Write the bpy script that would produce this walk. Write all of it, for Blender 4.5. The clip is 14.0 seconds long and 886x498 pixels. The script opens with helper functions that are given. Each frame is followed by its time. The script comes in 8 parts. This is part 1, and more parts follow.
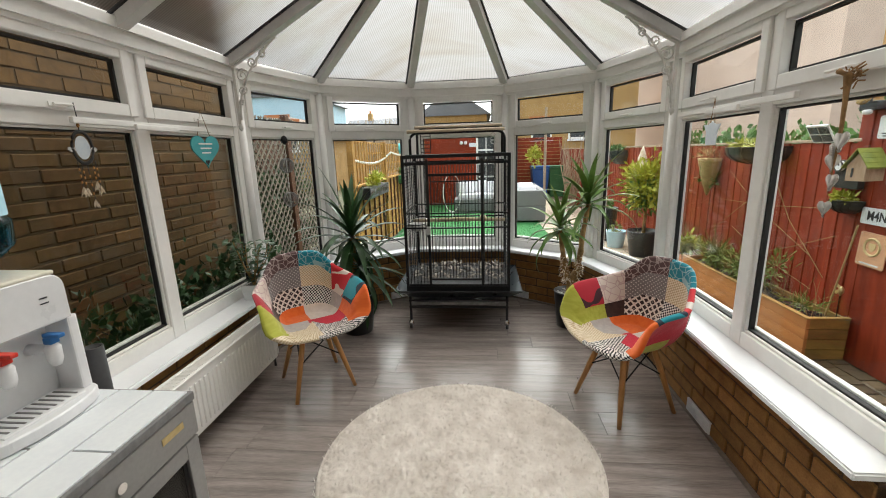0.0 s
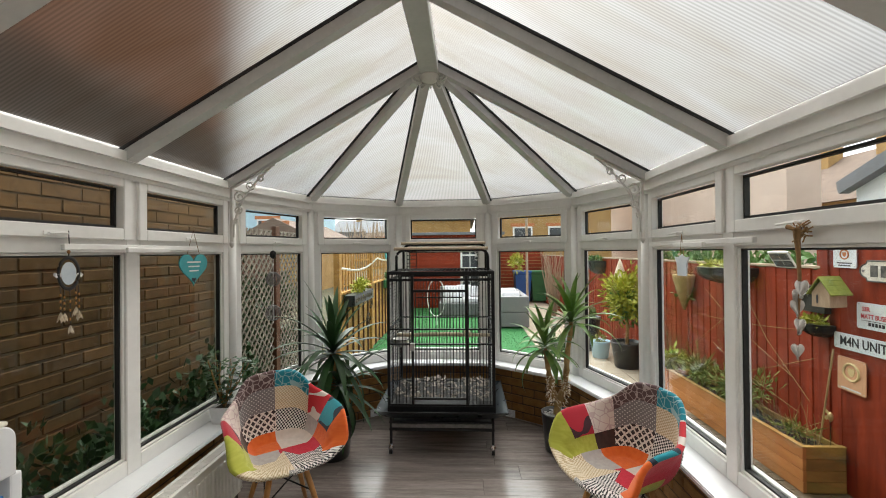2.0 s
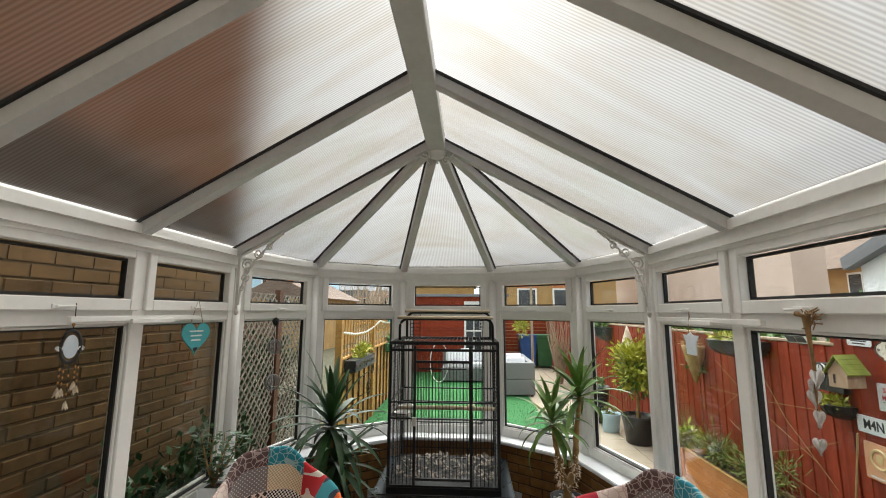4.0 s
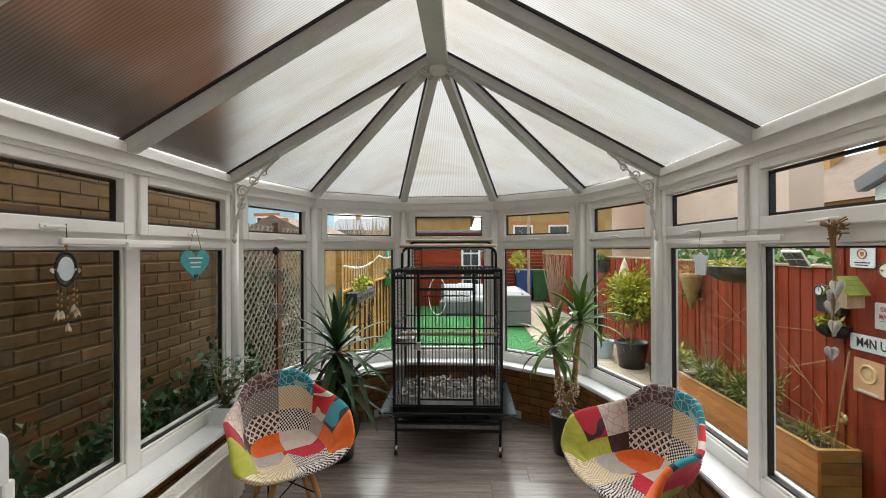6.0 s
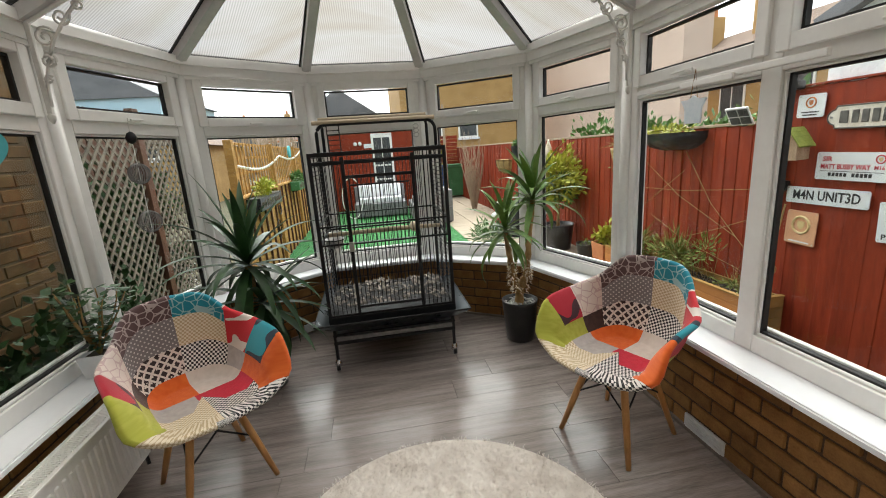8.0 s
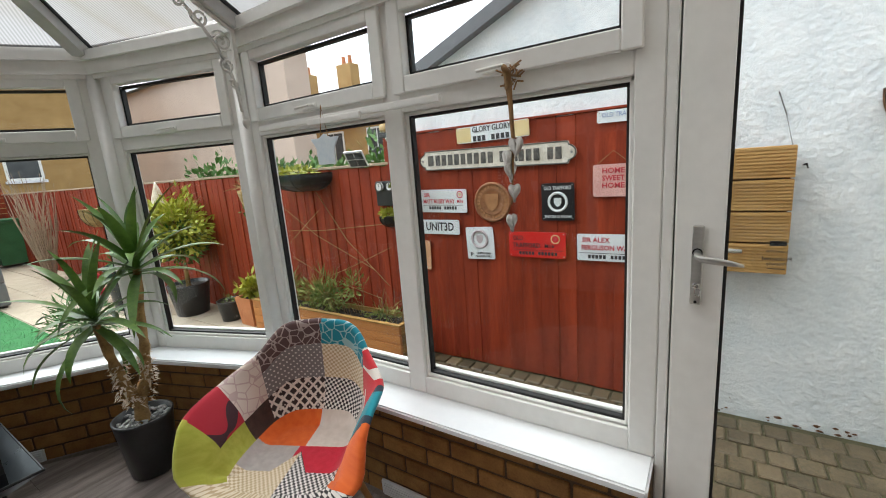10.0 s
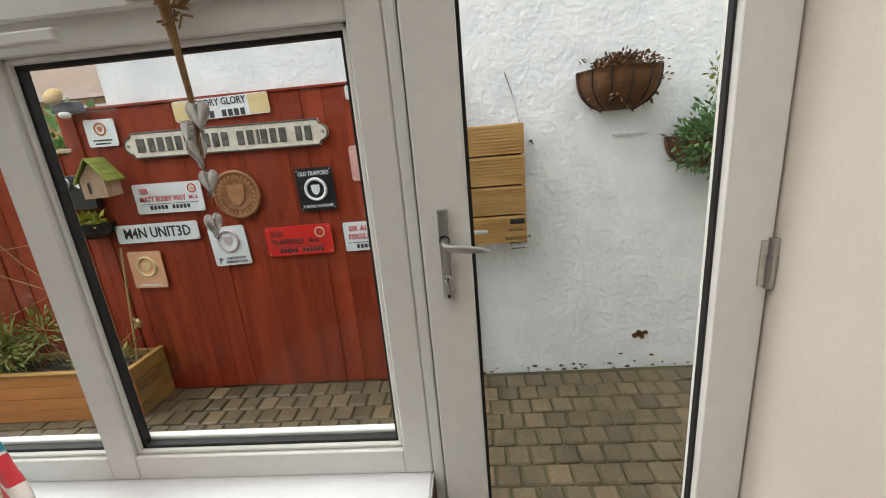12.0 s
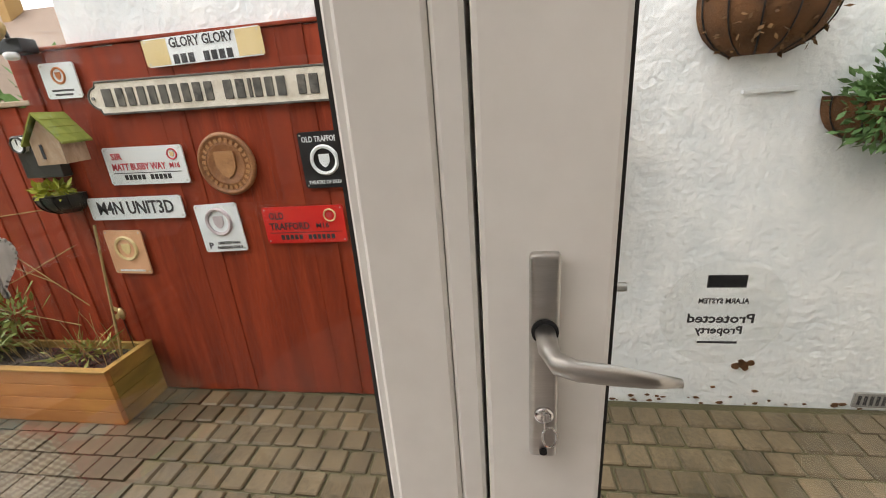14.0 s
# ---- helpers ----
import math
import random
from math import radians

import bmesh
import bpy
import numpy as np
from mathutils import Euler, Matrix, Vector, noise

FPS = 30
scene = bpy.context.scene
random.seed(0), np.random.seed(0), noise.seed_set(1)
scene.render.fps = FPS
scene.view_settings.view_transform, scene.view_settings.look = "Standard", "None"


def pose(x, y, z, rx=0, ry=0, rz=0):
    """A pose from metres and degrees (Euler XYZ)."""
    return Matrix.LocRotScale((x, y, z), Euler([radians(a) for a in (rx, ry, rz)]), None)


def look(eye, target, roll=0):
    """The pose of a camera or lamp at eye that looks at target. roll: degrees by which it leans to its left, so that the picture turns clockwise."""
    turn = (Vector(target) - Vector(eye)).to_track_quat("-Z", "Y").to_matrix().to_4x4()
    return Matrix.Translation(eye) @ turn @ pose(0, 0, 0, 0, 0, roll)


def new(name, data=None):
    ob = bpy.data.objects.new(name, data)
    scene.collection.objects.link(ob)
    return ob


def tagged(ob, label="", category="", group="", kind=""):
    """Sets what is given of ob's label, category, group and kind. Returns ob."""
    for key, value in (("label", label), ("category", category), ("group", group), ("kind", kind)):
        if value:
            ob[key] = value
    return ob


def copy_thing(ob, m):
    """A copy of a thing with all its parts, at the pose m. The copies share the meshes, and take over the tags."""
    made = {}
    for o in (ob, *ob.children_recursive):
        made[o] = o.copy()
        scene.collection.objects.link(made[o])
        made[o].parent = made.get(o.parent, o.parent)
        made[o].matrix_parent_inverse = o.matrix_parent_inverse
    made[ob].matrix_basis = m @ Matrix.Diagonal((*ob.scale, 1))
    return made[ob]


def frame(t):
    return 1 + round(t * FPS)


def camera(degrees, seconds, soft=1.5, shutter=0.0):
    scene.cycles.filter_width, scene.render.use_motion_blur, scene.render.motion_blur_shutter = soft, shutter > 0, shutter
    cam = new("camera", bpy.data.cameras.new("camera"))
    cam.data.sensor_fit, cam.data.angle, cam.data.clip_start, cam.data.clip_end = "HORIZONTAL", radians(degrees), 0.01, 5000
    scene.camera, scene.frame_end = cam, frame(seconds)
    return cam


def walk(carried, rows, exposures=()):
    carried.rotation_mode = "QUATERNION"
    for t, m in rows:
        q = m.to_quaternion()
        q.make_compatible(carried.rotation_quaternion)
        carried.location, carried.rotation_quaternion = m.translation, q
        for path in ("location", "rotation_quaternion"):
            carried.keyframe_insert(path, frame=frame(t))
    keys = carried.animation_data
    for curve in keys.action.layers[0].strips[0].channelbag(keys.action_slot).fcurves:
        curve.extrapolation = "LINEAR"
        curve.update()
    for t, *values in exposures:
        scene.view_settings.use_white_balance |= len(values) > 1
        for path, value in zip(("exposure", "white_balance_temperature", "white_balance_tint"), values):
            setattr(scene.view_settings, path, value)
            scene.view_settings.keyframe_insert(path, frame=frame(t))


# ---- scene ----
cam = camera(93.5, 14.0, soft=1.0)
# seconds, eye, target, roll
PATH = [
    (0, (-0.049, -0.028, 1.42), (-0.237, 1.911, 0.969), -1.8),
    (0.5, (-0.058, -0.032, 1.451), (-0.225, 1.927, 1.083), -1.5),
    (1, (-0.053, -0.03, 1.479), (-0.2, 1.949, 1.227), -1.0),
    (1.5, (-0.05, -0.03, 1.515), (-0.174, 1.963, 1.4), -0.8),
    (2, (-0.051, -0.034, 1.555), (-0.158, 1.963, 1.569), -0.6),
    (2.5, (-0.052, -0.035, 1.575), (-0.156, 1.958, 1.717), -0.3),
    (3, (-0.055, -0.044, 1.606), (-0.164, 1.936, 1.864), -0.1),
    (3.2, (-0.06, -0.05, 1.62), (-0.17, 1.925, 1.919), 0.1),
    (5.3, (-0.049, -0.041, 1.636), (-0.184, 1.94, 1.874), 0.1),
    (5.5, (-0.053, -0.026, 1.603), (-0.183, 1.962, 1.784), -0.0),
    (6, (-0.118, 0.034, 1.548), (-0.219, 2.031, 1.554), -0.3),
    (6.5, (-0.22, 0.115, 1.508), (-0.273, 2.107, 1.339), -0.3),
    (7, (-0.29, 0.232, 1.455), (-0.319, 2.205, 1.13), -1.3),
    (7.2, (-0.309, 0.303, 1.434), (-0.326, 2.267, 1.056), -2.1),
    (9.3, (-0.219, 0.885, 1.352), (1.027, 2.378, 0.886), -4.1),
    (9.5, (-0.159, 0.923, 1.372), (1.216, 2.305, 0.927), -4.3),
    (10, (-0.061, 0.978, 1.386), (1.578, 2.052, 0.984), -4.3),
    (10.5, (-0.012, 1.001, 1.388), (1.817, 1.694, 0.97), -4.5),
    (11, (0.012, 0.979, 1.374), (1.932, 1.295, 0.911), -4.5),
    (11.5, (0.072, 0.961, 1.363), (2.001, 1.066, 0.847), -4.4),
    (12, (0.267, 0.936, 1.348), (2.185, 1.092, 0.802), -5.1),
    (12.5, (0.429, 0.921, 1.349), (2.318, 1.22, 0.764), -5.3),
    (13, (0.579, 0.955, 1.32), (2.455, 1.26, 0.697), -4.7),
    (13.5, (0.747, 1.007, 1.32), (2.615, 1.277, 0.658), -4.5),
    (14, (0.817, 1.03, 1.31), (2.671, 1.338, 0.628), -4.3),
]
walk(cam, [(t, look(eye, target, roll)) for t, eye, target, roll in PATH], [(0, 1.86, 6550, 7), (1.5, 1.82, 6550, 7), (3.2, 1.74, 6550, 7), (5.3, 1.74, 6550, 7), (7.2, 1.76, 6550, 7), (9.5, 1.78, 6400, 8), (10.5, 1.60, 6050, 6), (11.5, 1.53, 6400, 8), (12.5, 1.60, 6650, 10), (14, 1.82, 6900, 13)])

# ---- light: overcast daylight ----
world = bpy.data.worlds.new("overcast")
scene.world = world
world.use_nodes = True
wn = world.node_tree.nodes
wl = world.node_tree.links
sky = wn.new("ShaderNodeTexSky")
sky.sky_type = "NISHITA"
sky.sun_disc = False
sky.sun_elevation = radians(62)
sky.sun_rotation = radians(6)
sky.dust_density = 3.0
hsv = wn.new("ShaderNodeHueSaturation")
hsv.inputs["Saturation"].default_value = 0.22
wl.new(sky.outputs["Color"], hsv.inputs["Color"])
wl.new(hsv.outputs["Color"], wn["Background"].inputs["Color"])
wn["Background"].inputs["Strength"].default_value = 0.15
sun_data = bpy.data.lights.new("sun", "SUN")
sun_data.energy = 1.0
sun_data.angle = radians(95)
sun_data.color = (1.0, 0.96, 0.9)
sun = new("sun", sun_data)
sun.matrix_world = look((0, 0, 20), (-math.sin(radians(6)) * 10, -math.cos(radians(6)) * 10, 20 - 10 * math.tan(radians(62))))

# ---- materials ----
def nodes_of(name):
    m = bpy.data.materials.new(name)
    m.use_nodes = True
    nt = m.node_tree
    return m, nt, nt.nodes["Principled BSDF"]


def surf(name, c1, c2, scale=6.0, rough=0.6, bump=0.1, metal=0.0, stretch=(1, 1, 1), fine=80.0, rand=0.0, dist=0.002, spec=0.5, coat=0.0):
    """Two-scale mottled surface between two colours, with fine relief."""
    m, nt, b = nodes_of(name)
    n, l = nt.nodes, nt.links
    tc = n.new("ShaderNodeTexCoord")
    mp = n.new("ShaderNodeMapping")
    mp.inputs["Scale"].default_value = stretch
    l.new(tc.outputs["Object"], mp.inputs["Vector"])
    src = mp.outputs["Vector"]
    if rand:
        oi = n.new("ShaderNodeObjectInfo")
        mul = n.new("ShaderNodeMath")
        mul.operation = "MULTIPLY"
        mul.inputs[1].default_value = 37.0
        l.new(oi.outputs["Random"], mul.inputs[0])
        add = n.new("ShaderNodeVectorMath")
        l.new(src, add.inputs[0])
        l.new(mul.outputs[0], add.inputs[1])
        src = add.outputs[0]
    big = n.new("ShaderNodeTexNoise")
    big.inputs["Scale"].default_value = scale
    big.inputs["Detail"].default_value = 5
    sm = n.new("ShaderNodeTexNoise")
    sm.inputs["Scale"].default_value = fine
    sm.inputs["Detail"].default_value = 3
    l.new(src, big.inputs["Vector"])
    l.new(src, sm.inputs["Vector"])
    mix = n.new("ShaderNodeMath")
    mix.operation = "MULTIPLY_ADD"
    mix.inputs[1].default_value = 0.35
    l.new(sm.outputs["Fac"], mix.inputs[0])
    sc = n.new("ShaderNodeMath")
    sc.operation = "MULTIPLY"
    sc.inputs[1].default_value = 0.65
    l.new(big.outputs["Fac"], sc.inputs[0])
    l.new(sc.outputs[0], mix.inputs[2])
    ramp = n.new("ShaderNodeValToRGB")
    ramp.color_ramp.elements[0].position, ramp.color_ramp.elements[1].position = 0.33, 0.67
    ramp.color_ramp.elements[0].color, ramp.color_ramp.elements[1].color = (*c1, 1), (*c2, 1)
    l.new(mix.outputs[0], ramp.inputs["Fac"])
    col = ramp.outputs["Color"]
    if rand:
        hs = n.new("ShaderNodeHueSaturation")
        mr = n.new("ShaderNodeMapRange")
        mr.inputs["To Min"].default_value, mr.inputs["To Max"].default_value = 1 - rand, 1 + rand
        l.new(oi.outputs["Random"], mr.inputs["Value"])
        l.new(mr.outputs["Result"], hs.inputs["Value"])
        l.new(col, hs.inputs["Color"])
        col = hs.outputs["Color"]
    l.new(col, b.inputs["Base Color"])
    rr = n.new("ShaderNodeMapRange")
    rr.inputs["To Min"].default_value, rr.inputs["To Max"].default_value = max(rough - 0.1, 0.03), min(rough + 0.1, 1)
    l.new(big.outputs["Fac"], rr.inputs["Value"])
    l.new(rr.outputs["Result"], b.inputs["Roughness"])
    b.inputs["Metallic"].default_value = metal
    b.inputs["Specular IOR Level"].default_value = spec
    b.inputs["Coat Weight"].default_value = coat
    if bump:
        bp = n.new("ShaderNodeBump")
        bp.inputs["Strength"].default_value = bump
        bp.inputs["Distance"].default_value = dist
        l.new(mix.outputs[0], bp.inputs["Height"])
        l.new(bp.outputs["Normal"], b.inputs["Normal"])
    return m


def gloss_curve(n, l, floor_value):
    """Schlick-like gloss that looks the same from both faces of a pane."""
    lw = n.new("ShaderNodeLayerWeight")
    lw.inputs["Blend"].default_value = 0.5
    pw = n.new("ShaderNodeMath")
    pw.operation = "POWER"
    pw.inputs[1].default_value = 4.0
    l.new(lw.outputs["Facing"], pw.inputs[0])
    ma = n.new("ShaderNodeMath")
    ma.operation = "MULTIPLY_ADD"
    ma.inputs[1].default_value, ma.inputs[2].default_value = 0.75, floor_value
    l.new(pw.outputs[0], ma.inputs[0])
    return ma.outputs[0]


def glass_mat(name, tint=(0.96, 0.98, 0.97), rough=0.0):
    m, nt, b = nodes_of(name)
    n, l = nt.nodes, nt.links
    n.remove(b)
    tr = n.new("ShaderNodeBsdfTransparent")
    tr.inputs["Color"].default_value = (*tint, 1)
    gl = n.new("ShaderNodeBsdfGlossy")
    gl.inputs["Roughness"].default_value = rough
    fac = gloss_curve(n, l, 0.014)
    mx = n.new("ShaderNodeMixShader")
    l.new(fac, mx.inputs[0])
    l.new(tr.outputs[0], mx.inputs[1])
    l.new(gl.outputs[0], mx.inputs[2])
    l.new(mx.outputs[0], n["Material Output"].inputs["Surface"])
    return m


def opal_mat(name, flute):
    """Twin-wall polycarbonate: scatters what is behind it, with fine flutes."""
    m, nt, b = nodes_of(name)
    n, l = nt.nodes, nt.links
    n.remove(b)
    uv = n.new("ShaderNodeUVMap")
    wv = n.new("ShaderNodeTexWave")
    wv.inputs["Scale"].default_value = flute
    wv.inputs["Distortion"].default_value = 0.0
    l.new(uv.outputs["UV"], wv.inputs["Vector"])
    ns = n.new("ShaderNodeTexNoise")
    ns.inputs["Scale"].default_value = 1.6
    ns.inputs["Detail"].default_value = 5
    ns.inputs["Distortion"].default_value = 0.8
    tc = n.new("ShaderNodeTexCoord")
    st = n.new("ShaderNodeMapping")
    st.inputs["Scale"].default_value = (0.7, 2.2, 0.7)
    l.new(tc.outputs["Object"], st.inputs["Vector"])
    l.new(st.outputs[0], ns.inputs["Vector"])
    rp = n.new("ShaderNodeMapRange")
    rp.inputs["To Min"].default_value, rp.inputs["To Max"].default_value = 0.130, 0.184
    dirt = n.new("ShaderNodeValToRGB")
    dirt.color_ramp.elements[0].position, dirt.color_ramp.elements[1].position = 0.30, 0.62
    dirt.color_ramp.elements[0].color, dirt.color_ramp.elements[1].color = (0.80, 0.72, 0.60, 1), (1.0, 0.99, 0.97, 1)
    l.new(ns.outputs["Fac"], dirt.inputs["Fac"])
    l.new(wv.outputs["Fac"], rp.inputs["Value"])
    mul = n.new("ShaderNodeMixRGB")
    mul.blend_type = "MULTIPLY"
    mul.inputs[0].default_value = 0.8
    l.new(dirt.outputs["Color"], mul.inputs[2])
    l.new(rp.outputs["Result"], mul.inputs[1])
    tl = n.new("ShaderNodeBsdfTranslucent")
    l.new(mul.outputs[0], tl.inputs["Color"])
    rf = n.new("ShaderNodeBsdfRefraction")
    rf.inputs["IOR"].default_value = 1.18
    rf.inputs["Roughness"].default_value = 0.62
    l.new(mul.outputs[0], rf.inputs["Color"])
    m1 = n.new("ShaderNodeMixShader")
    m1.inputs[0].default_value = 0.9
    l.new(tl.outputs[0], m1.inputs[1])
    l.new(rf.outputs[0], m1.inputs[2])
    gl = n.new("ShaderNodeBsdfGlossy")
    gl.inputs["Roughness"].default_value = 0.12
    m2 = n.new("ShaderNodeMixShader")
    l.new(gloss_curve(n, l, 0.02), m2.inputs[0])
    l.new(m1.outputs[0], m2.inputs[1])
    l.new(gl.outputs[0], m2.inputs[2])
    l.new(m2.outputs[0], n["Material Output"].inputs["Surface"])
    return m


UPVC = surf("white_upvc", (0.78, 0.77, 0.74), (0.87, 0.86, 0.83), 3, 0.32, 0.02, fine=30)
# white roof bars under bright panels: their shade is put into this grey
UPVC_SHADE = surf("grey_aluminium_cap", (0.50, 0.49, 0.47), (0.60, 0.59, 0.57), 4, 0.4, 0.02, fine=40)
SILL = surf("white_sill", (0.84, 0.86, 0.89), (0.89, 0.91, 0.93), 4, 0.22, 0.01, fine=40)
RUBBER = surf("black_rubber", (0.008, 0.008, 0.008), (0.02, 0.02, 0.02), 20, 0.6, 0.05)
GLASS = glass_mat("window_glass")
OPAL = opal_mat("opal_polycarbonate", 22.0)
PLASTER = surf("cream_plaster", (0.70, 0.64, 0.55), (0.78, 0.72, 0.63), 2.5, 0.85, 0.08, fine=120)
BRICK_IN = surf("buff_brick", (0.215, 0.098, 0.028), (0.39, 0.20, 0.062), 14, 0.85, 0.5, fine=140, rand=0.22, dist=0.004)
MORTAR_IN = surf("dark_mortar", (0.07, 0.042, 0.024), (0.14, 0.09, 0.05), 20, 0.95, 0.4, fine=160, dist=0.004)
PLANK = surf("grey_oak_laminate", (0.165, 0.138, 0.126), (0.36, 0.312, 0.290), 3.0, 0.22, 0.12, stretch=(0.8, 9, 1), fine=26, rand=0.13, dist=0.001)
GAP = surf("plank_gap", (0.03, 0.024, 0.02), (0.05, 0.04, 0.035), 10, 0.8, 0)
# shade of the narrow side gap is put into this dark brick colour
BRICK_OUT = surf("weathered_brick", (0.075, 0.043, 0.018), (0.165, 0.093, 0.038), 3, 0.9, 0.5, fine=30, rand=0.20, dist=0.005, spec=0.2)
# upper courses: daylight is put into a lightened red-brown
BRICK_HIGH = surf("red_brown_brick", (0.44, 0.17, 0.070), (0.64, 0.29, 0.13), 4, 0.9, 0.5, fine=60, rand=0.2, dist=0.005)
# mortar darkened with the lower bricks, for the same gap shade
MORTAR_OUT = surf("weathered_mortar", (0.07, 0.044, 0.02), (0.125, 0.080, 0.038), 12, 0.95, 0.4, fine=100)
REDWOOD = surf("red_stained_board", (0.17, 0.024, 0.010), (0.32, 0.050, 0.018), 3.0, 0.62, 0.35, stretch=(6, 6, 0.6), fine=22, rand=0.14, dist=0.003, spec=0.2)
PAVE = surf("block_paving", (0.040, 0.032, 0.016), (0.150, 0.108, 0.060), 3.0, 0.5, 0.7, fine=60, rand=0.18, dist=0.006)
PAVE_JOINT = surf("paving_joint", (0.03, 0.028, 0.012), (0.09, 0.08, 0.035), 4, 0.9, 0.4)
RENDER_WHITE = surf("white_render", (0.70, 0.75, 0.79), (0.88, 0.90, 0.92), 6, 0.85, 1.0, fine=36, dist=0.020)
TURF = surf("artificial_turf", (0.012, 0.105, 0.022), (0.04, 0.20, 0.055), 9, 0.95, 0.8, fine=400, dist=0.01)
PATIO = surf("beige_patio", (0.31, 0.255, 0.185), (0.44, 0.37, 0.28), 4, 0.85, 0.3, fine=90)


# ---- building helpers ----
def mesh_ob(name, bm, mat, parent=None, smooth=False):
    me = bpy.data.meshes.new(name)
    if smooth:
        for f in bm.faces:
            f.smooth = True
    bm.to_mesh(me)
    bm.free()
    for m in (mat if isinstance(mat, (list, tuple)) else [mat]):
        me.materials.append(m)
    ob = new(name, me)
    if parent is not None:
        ob.parent = parent
    return ob


def part(name, bm, mat, parent, label="", smooth=False):
    ob = mesh_ob(name, bm, mat, parent, smooth)
    if label:
        ob["label"] = label
    return ob


def thing(name, label, category, m=None, group="", kind=""):
    ob = new(name)
    ob.empty_display_size = 0.1
    if m is not None:
        ob.matrix_world = m
    return tagged(ob, label, category, group, kind)


def box(x0, x1, y0, y1, z0, z1, bevel=0.0, bm=None, seg=2):
    own = bmesh.new()
    bmesh.ops.create_cube(own, size=1, matrix=Matrix.Translation(((x0 + x1) / 2, (y0 + y1) / 2, (z0 + z1) / 2)) @ Matrix.Diagonal((abs(x1 - x0), abs(y1 - y0), abs(z1 - z0), 1)))
    if bevel:
        bmesh.ops.bevel(own, geom=own.edges[:], offset=bevel, segments=seg, affect="EDGES", profile=0.6)
    return join(bm, own)


def join(bm, own):
    if bm is None:
        return own
    me = bpy.data.meshes.new("tmp")
    own.to_mesh(me)
    own.free()
    bm.from_mesh(me)
    bpy.data.meshes.remove(me)
    return bm


def tube(points, radius, sides=8, bm=None, closed=False):
    """A round bar along points; radius may be a list."""
    bm = bm or bmesh.new()
    pts = [Vector(p) for p in points]
    rings = []
    count = len(pts)
    for i, p in enumerate(pts):
        if closed:
            d = pts[(i + 1) % count] - pts[i - 1]
        else:
            d = pts[min(i + 1, count - 1)] - pts[max(i - 1, 0)]
        d.normalize()
        a = Vector((0, 0, 1)) if abs(d.z) < 0.9 else Vector((1, 0, 0))
        s = d.cross(a).normalized()
        u = s.cross(d)
        r = radius[i] if isinstance(radius, (list, tuple)) else radius
        rings.append([bm.verts.new(p + (s * math.cos(k * math.tau / sides) + u * math.sin(k * math.tau / sides)) * r) for k in range(sides)])
    for i in range(count if closed else count - 1):
        a, b = rings[i], rings[(i + 1) % count]
        for k in range(sides):
            bm.faces.new((a[k], a[(k + 1) % sides], b[(k + 1) % sides], b[k]))
    if not closed:
        bm.faces.new(rings[0][::-1])
        bm.faces.new(rings[-1])
    return bm


def lathe(profile, sides=28, bm=None, center=(0, 0, 0), close=True):
    """Turned shape from (radius, height) pairs."""
    bm = bm or bmesh.new()
    c = Vector(center)
    rings = [[bm.verts.new(c + Vector((r * math.cos(k * math.tau / sides), r * math.sin(k * math.tau / sides), z))) for k in range(sides)] for r, z in profile]
    for a, b in zip(rings, rings[1:]):
        for k in range(sides):
            bm.faces.new((a[k], a[(k + 1) % sides], b[(k + 1) % sides], b[k]))
    if close:
        bm.faces.new(rings[0][::-1])
        bm.faces.new(rings[-1])
    return bm


def prism(poly, z0, z1, bm=None, m=None, bevel=0.0):
    """Upright prism over a 2D polygon, placed by m."""
    own = bmesh.new()
    lo = [own.verts.new((x, y, z0)) for x, y in poly]
    hi = [own.verts.new((x, y, z1)) for x, y in poly]
    k = len(poly)
    own.faces.new(lo[::-1])
    own.faces.new(hi)
    for i in range(k):
        own.faces.new((lo[i], lo[(i + 1) % k], hi[(i + 1) % k], hi[i]))
    bmesh.ops.recalc_face_normals(own, faces=own.faces[:])
    if bevel:
        bmesh.ops.bevel(own, geom=own.edges[:], offset=bevel, segments=1, affect="EDGES")
    if m is not None:
        bmesh.ops.transform(own, matrix=m, verts=own.verts[:])
    return join(bm, own)


def clip_convex(poly, hull):
    """Part of a polygon inside a convex, counterclockwise hull."""
    out = list(poly)
    for i in range(len(hull)):
        a, b = hull[i], hull[(i + 1) % len(hull)]
        side = lambda p: (b[0] - a[0]) * (p[1] - a[1]) - (b[1] - a[1]) * (p[0] - a[0])
        src, out = out, []
        for j in range(len(src)):
            p, q = src[j], src[(j + 1) % len(src)]
            sp, sq = side(p), side(q)
            if sp >= 0:
                out.append(p)
            if (sp > 0 > sq) or (sp < 0 < sq):
                k = sp / (sp - sq)
                out.append((p[0] + (q[0] - p[0]) * k, p[1] + (q[1] - p[1]) * k))
        if not out:
            return []
    return out


# ---- plan of the conservatory ----
CX = -0.27
HALF = 1.42
BACK = 0.315
C0, C1, C2 = (HALF, 2.80), (1.162, 3.61), (0.447, 4.11)
INNER = [(CX + HALF, BACK), (CX + C0[0], C0[1]), (CX + C1[0], C1[1]), (CX + C2[0], C2[1]), (CX - C2[0], C2[1]), (CX - C1[0], C1[1]), (CX - C0[0], C0[1]), (CX - HALF, BACK)]
GROUND = -0.10
SILL_Z, GLASS_LO, GLASS_HI, TOP_LO, TOP_HI, HEAD, EAVE = 0.49, 0.563, 1.568, 1.683, 1.882, 1.94, 2.045


